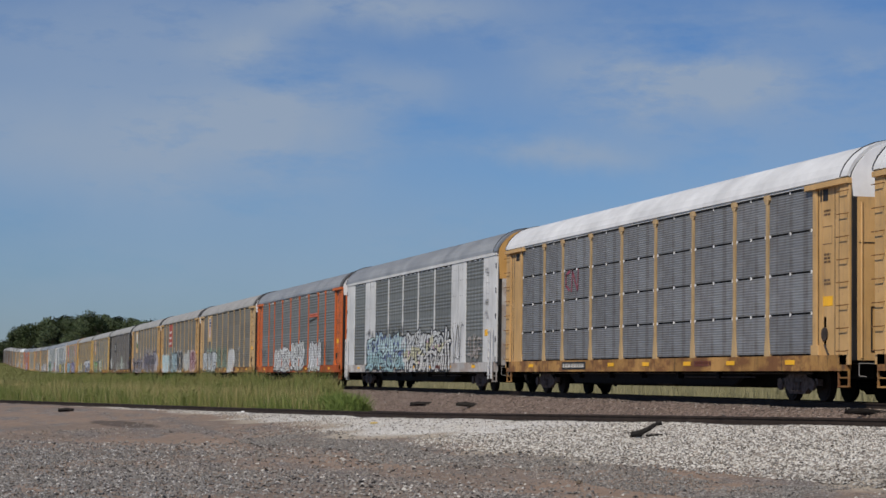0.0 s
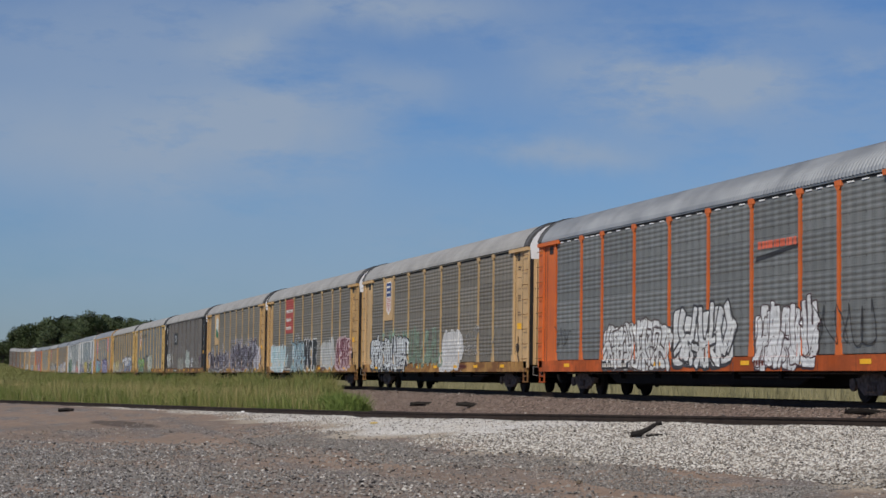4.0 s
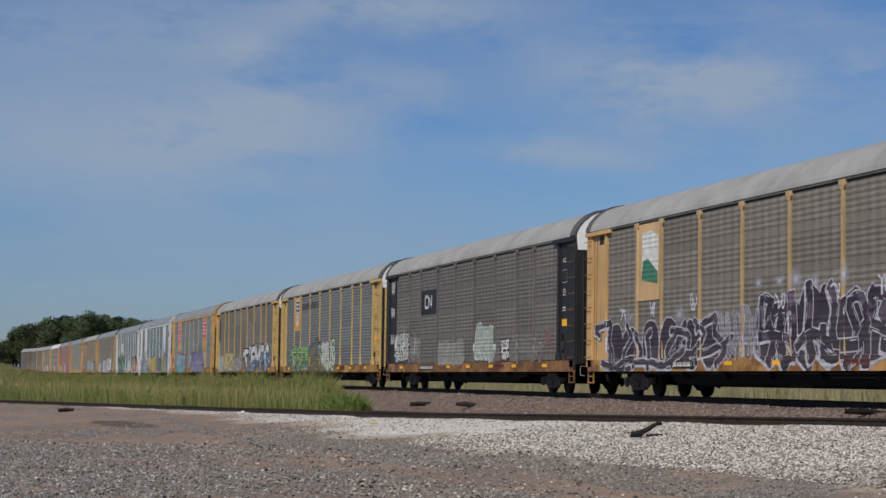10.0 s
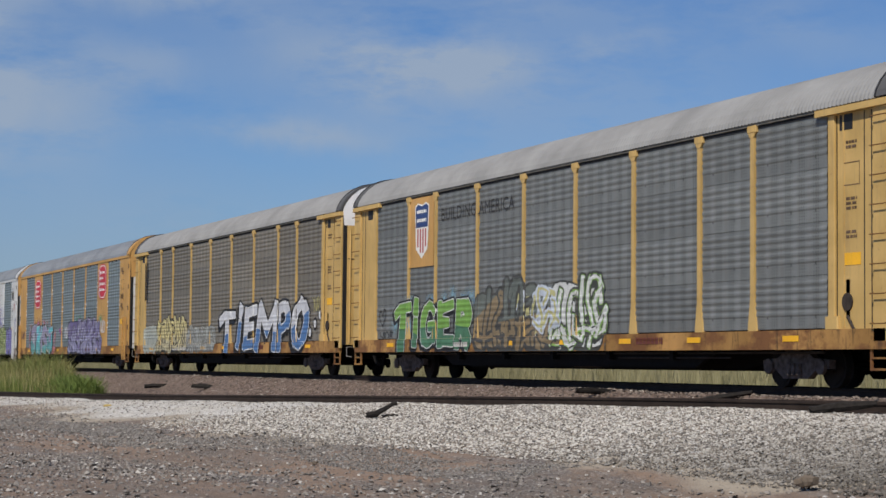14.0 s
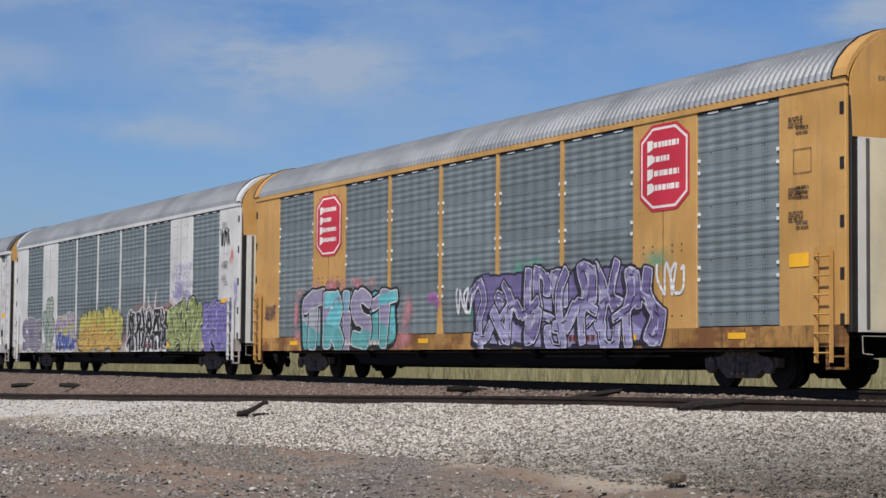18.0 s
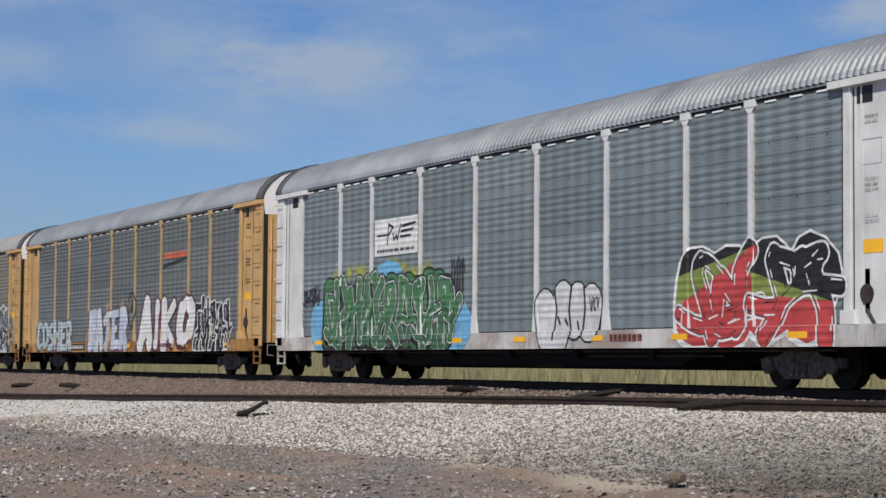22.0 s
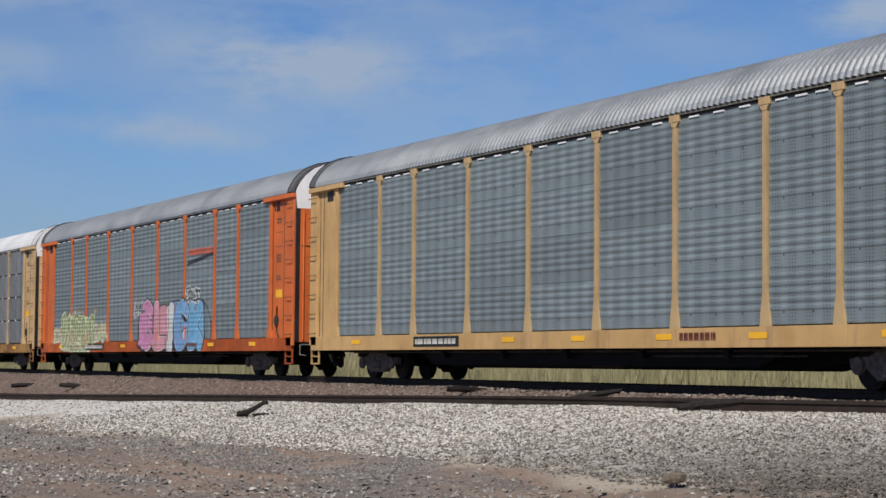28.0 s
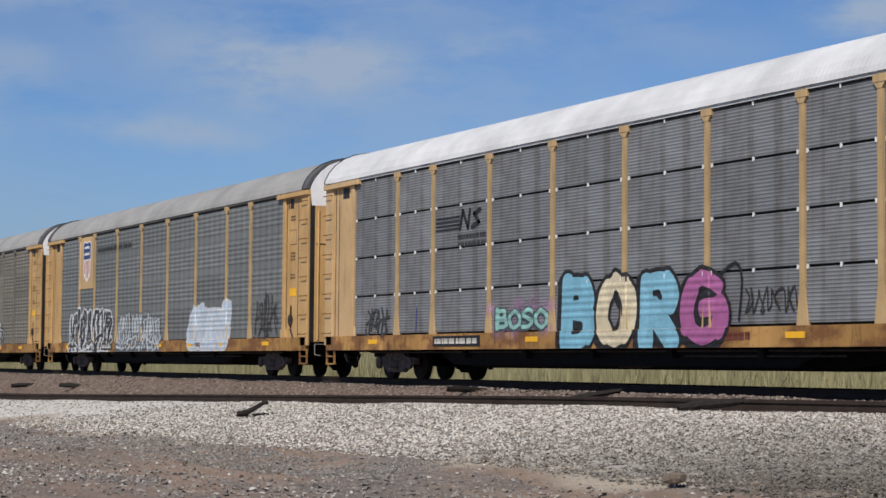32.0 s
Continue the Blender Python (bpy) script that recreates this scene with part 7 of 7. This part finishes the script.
        plate(car, "graffiti", blob(6.8, 2.55, 0.8, 0.35, seed=5), G(96, 176, 220), "sky-blue sprayed cloud", 0.003)
        mural(car, 2.9, 10.4, 0.70, 2.65, G(66, 126, 76), G(20, 24, 22), 6, 1201, halo=G(206, 206, 60), shine=W, second=G(60, 114, 72), fat=0.25, thin=0.055)
        scribble(car, 10.3, 11.0, 2.0, 2.8, G(50, 50, 54), 1205, 5, 0.02)
        mural(car, 1.3, 2.3, 1.9, 2.4, G(50, 50, 54), G(50, 50, 54), 3, 1204, fat=0.06)
        face = strokes(car, [[(14.85, 1.05), (14.75, 1.55)], [(15.35, 1.0), (15.5, 1.7)], [(16.0, 1.3), (16.1, 1.65)], [(16.55, 1.25), (16.65, 1.6)]], 0.40, G(206, 208, 210), G(30, 30, 32), 0.045, "white spray-painted rounded bubbles with a black outline")
        line_art(car, [[(15.15, 1.9), (15.25, 1.5), (15.1, 0.9)], [(15.85, 2.0), (15.75, 1.5), (15.85, 1.0)], [(16.35, 1.95), (16.4, 1.5), (16.3, 1.0)], [(15.3, 1.35), (15.38, 1.22)], [(15.6, 1.3), (15.7, 1.2)], [(16.1, 1.25), (16.15, 1.1)]], 0.035, K, 0.008, face)
        scribble(car, 16.6, 16.95, 1.45, 1.75, K, 1206, 3, 0.016)
        mural(car, 19.9, 24.3, 0.68, 2.7, G(126, 142, 48), G(224, 226, 226), 2, 1207, second=G(196, 44, 44), top=K, shine=K, fat=0.30, thin=0.05, shade=False)
    if k == 13:
        swoosh(car)
        mural(car, 1.2, 6.4, 0.74, 2.0, G(172, 190, 198), G(66, 72, 82), 6, 1301, fat=0.185, word="COSHER", thin=0.04, shine=W)
        mural(car, 8.7, 13.5, 0.70, 2.3, G(198, 204, 216), G(104, 66, 72), 5, 1302, halo=G(206, 180, 160), shine=W, fat=0.2, word="HATER", thin=0.045, alt=G(176, 190, 214))
        line_art(car, [[(14.0, 1.5), (13.6, 2.0), (13.75, 2.6), (14.2, 2.75), (14.5, 2.4), (14.4, 1.9), (14.0, 1.5)], [(13.8, 2.4), (14.0, 2.1), (14.15, 2.5), (14.3, 2.2)]], 0.03, G(44, 44, 46))
        mural(car, 14.8, 20.4, 0.72, 2.55, G(226, 226, 226), G(92, 38, 44), 4, 1303, fat=0.27, word="AIKO", thin=0.06, lean=0.12)
        mural(car, 20.8, 23.9, 0.70, 2.35, K, G(222, 222, 220), 4, 1304, fat=0.27, thin=0.04)
    if k == 14:
        red_sign(car)
        mural(car, 4.0, 8.8, 1.1, 2.15, G(132, 134, 134), G(40, 40, 42), 5, 1401, shine=W, fat=0.2)
        scribble(car, 1.3, 2.0, 1.1, 1.7, G(170, 172, 172), 1405, 2, 0.02)
        mural(car, 9.9, 14.2, 1.1, 2.45, G(128, 130, 126), G(190, 190, 188), 4, 1402, fat=0.16)
        mural(car, 15.3, 19.5, 1.15, 2.2, G(146, 148, 146), G(176, 178, 176), 5, 1403, fat=0.2)
        mural(car, 20.2, 25.2, 0.70, 2.55, G(40, 42, 48), G(214, 216, 218), 4, 1404, halo=G(150, 190, 200), shine=G(150, 156, 164), fat=0.24, thin=0.05)
        line_art(car, [[(20.0, 0.8), (20.6, 1.5), (21.6, 0.9)], [(23.2, 2.6), (23.8, 2.75), (24.4, 2.55)]], 0.04, W)
    if k == 16:
        swoosh(car, (206, 84, 44))
        for x in (3.95, 20.2):
            for z in (4.05, 3.1, 2.1):
                bars(car, "stencil", x, x + 1.7, z, z + 0.14, 1, G(150, 158, 164), int(z * 9))
        mural(car, 2.6, 6.9, 0.72, 2.15, G(140, 152, 92), G(206, 214, 176), 4, 1601, fat=0.22, second=G(160, 156, 110), shade=False, halo=G(196, 176, 130))
        mural(car, 1.3, 2.6, 1.1, 1.7, G(176, 160, 124), G(206, 214, 176), 1, 1604, fat=0.2)
        mural(car, 6.8, 8.3, 1.1, 1.8, G(176, 160, 124), G(206, 214, 176), 1, 1605, fat=0.2)
        sprayed_cloud(car, 18.0, 1.6, 0.6, 0.8, G(40, 130, 90), 16)
        sprayed_cloud(car, 13.0, 1.0, 0.6, 0.5, G(40, 130, 90), 17)
        mural(car, 12.6, 19.0, 0.66, 2.45, G(206, 120, 170), K, 5, 1602, fat=0.28, word="CLICK", block=2, thin=0.055, shine=W, tones=[G(204, 122, 170), G(206, 136, 150), G(206, 206, 206), G(104, 156, 206), G(92, 168, 214)])
        mural(car, 11.9, 12.7, 1.9, 2.4, G(60, 62, 64), G(206, 210, 210), 1, 1606, fat=0.3)
        mural(car, 17.5, 18.5, 2.2, 2.75, G(60, 70, 70), G(206, 210, 210), 1, 1607, fat=0.36)
        line_art(car, [[(18.6, 2.35), (19.4, 2.1), (19.8, 1.5), (19.75, 1.1)]], 0.02, K)
    if k == 17:
        for i in range(4):
            plate(car, "herald_stripe", [(5.95, 3.44 + 0.09 * i), (7.2, 3.44 + 0.09 * i), (7.2, 3.48 + 0.09 * i), (5.95, 3.48 + 0.09 * i)], K, "dark thin stripe")
        bm = bmesh.new()
        for a, b in (((7.2, 3.45), (7.35, 3.85)), ((7.35, 3.85), (7.6, 3.45)), ((7.6, 3.45), (7.7, 3.85)), ((8.2, 3.83), (7.9, 3.75)), ((7.9, 3.75), (8.15, 3.55)), ((8.15, 3.55), (7.8, 3.46))):
            capsule(bm, a, b, 0.05, 0.05, 0)
        drape(bm, True, 0.006)
        finish(bm, "emblem", K, car, "dark slanted emblem")
        bars(car, "herald_writing", 7.1, 8.5, 3.0, 3.35, 2, G(60, 58, 58), 3)
        mural(car, 8.95, 11.3, 1.1, 1.62, G(140, 196, 186), G(60, 80, 84), 4, 1701, fat=0.24, word="BOSO", thin=0.02, halo=G(196, 156, 186))
        mural(car, 11.75, 17.75, 0.60, 2.22, G(112, 184, 206), K, 4, 1702, fat=0.25, word="BORG", thin=0.065, lean=0.02, tones=[G(112, 184, 210), G(222, 206, 168), G(118, 186, 212), G(176, 84, 150)])
        scribble(car, 18.4, 19.9, 1.3, 1.75, G(44, 42, 42), 1703, 7, 0.02)
        line_art(car, [[(17.6, 2.0), (18.1, 2.2), (18.3, 1.9), (18.2, 1.2)]], 0.035, K)
        line_art(car, [[(4.9, 1.15), (4.95, 1.7)]], 0.03, G(70, 70, 140))
        mural(car, 2.0, 3.2, 1.1, 1.8, G(60, 60, 60), G(60, 60, 60), 2, 1704, fat=0.1)
    if k == 18:
        shield_plate(car, TAN)
        bars(car, "slogan_writing", 6.2, 10.4, 4.25, 4.55, 1, G(60, 58, 56), 4)
        mural(car, 2.6, 7.9, 0.72, 2.2, G(56, 56, 60), G(214, 216, 216), 4, 1801, fat=0.26)
        mural(car, 8.9, 13.6, 0.72, 2.0, G(186, 196, 200), G(96, 96, 98), 4, 1802)
        mural(car, 16.8, 20.2, 0.7, 2.1, G(186, 204, 222), G(206, 210, 214), 3, 1803, fat=0.32)
        mural(car, 22.6, 24.2, 1.1, 2.3, G(70, 66, 62), G(60, 58, 56), 3, 1804, fat=0.06)
    if k in (19, 20, 21):
        mural(car, 4.0, 9.0, 0.9, 2.1, G(170, 150, 156), G(90, 84, 84), 4, 1900 + k)
        mural(car, 14.0, 20.0, 0.9, 2.1, G(180, 184, 182), G(70, 70, 70), 4, 1950 + k)


TRAIN = []
for k, sp in CARS.items():
    sp["seed"] = 40 + k
    car = thing("car_carrier_wagon", sp["label"], "railway wagon", "covered car carriers of the train")
    FLUSH[0] = sp["kind"] == "panel"
    car_shell(car, sp)
    art(k, car)
    TRAIN.append((k, car))

# ---------------------------------------------------------------- what moves


STEADY = ((0, 0.0), (2, 0.09), (3, -0.04), (6, -0.07), (8, -0.01), (12, -0.02), (17, 0.1), (19, 0.19), (21, -0.12), (22, -0.11), (24, -0.05), (26, -0.01), (29, 0.08), (32, -0.01))


def train_at(t):
    """How far the rear post line of car 0 has come along the track: slowing a little, with small surges."""
    u = (t - 16) / 16
    return 0.238 * u ** 3 - 3.261 * u ** 2 + 237.629 * u + 203.44 + float(np.interp(t, [a for a, _ in STEADY], [b for _, b in STEADY]))


def motions():
    for k, car in TRAIN:
        rows = []
        for i in range(33):
            t = float(i)
            x = train_at(t) - 28.5 * k
            za, zb = float(rise(x + 2.9)), float(rise(x + 23.0))
            rows.append((t, pose(x, TRACK_Y, za - (zb - za) * 2.9 / 20.1, 0, -math.degrees(math.atan2(zb - za, 20.1)), 0)))
        walk(car, rows)
    # every wheel rolls without slipping, in step with the train
    start = train_at(0.0)
    for (wx, s), wheels in WHEELS.items():
        rows = []
        for i in range(32 * FPS + 1):
            rows.append((i / FPS, wheel_at(wx, s, math.degrees((train_at(i / FPS) - start) / WHEEL_R) % 360.0)))
        walk(wheels[0], rows)
        rolling = wheels[0].animation_data
        for other in wheels[1:]:
            other.rotation_mode = "QUATERNION"
            keys = other.animation_data_create()
            keys.action = rolling.action
            keys.action_slot = rolling.action_slot


motions()
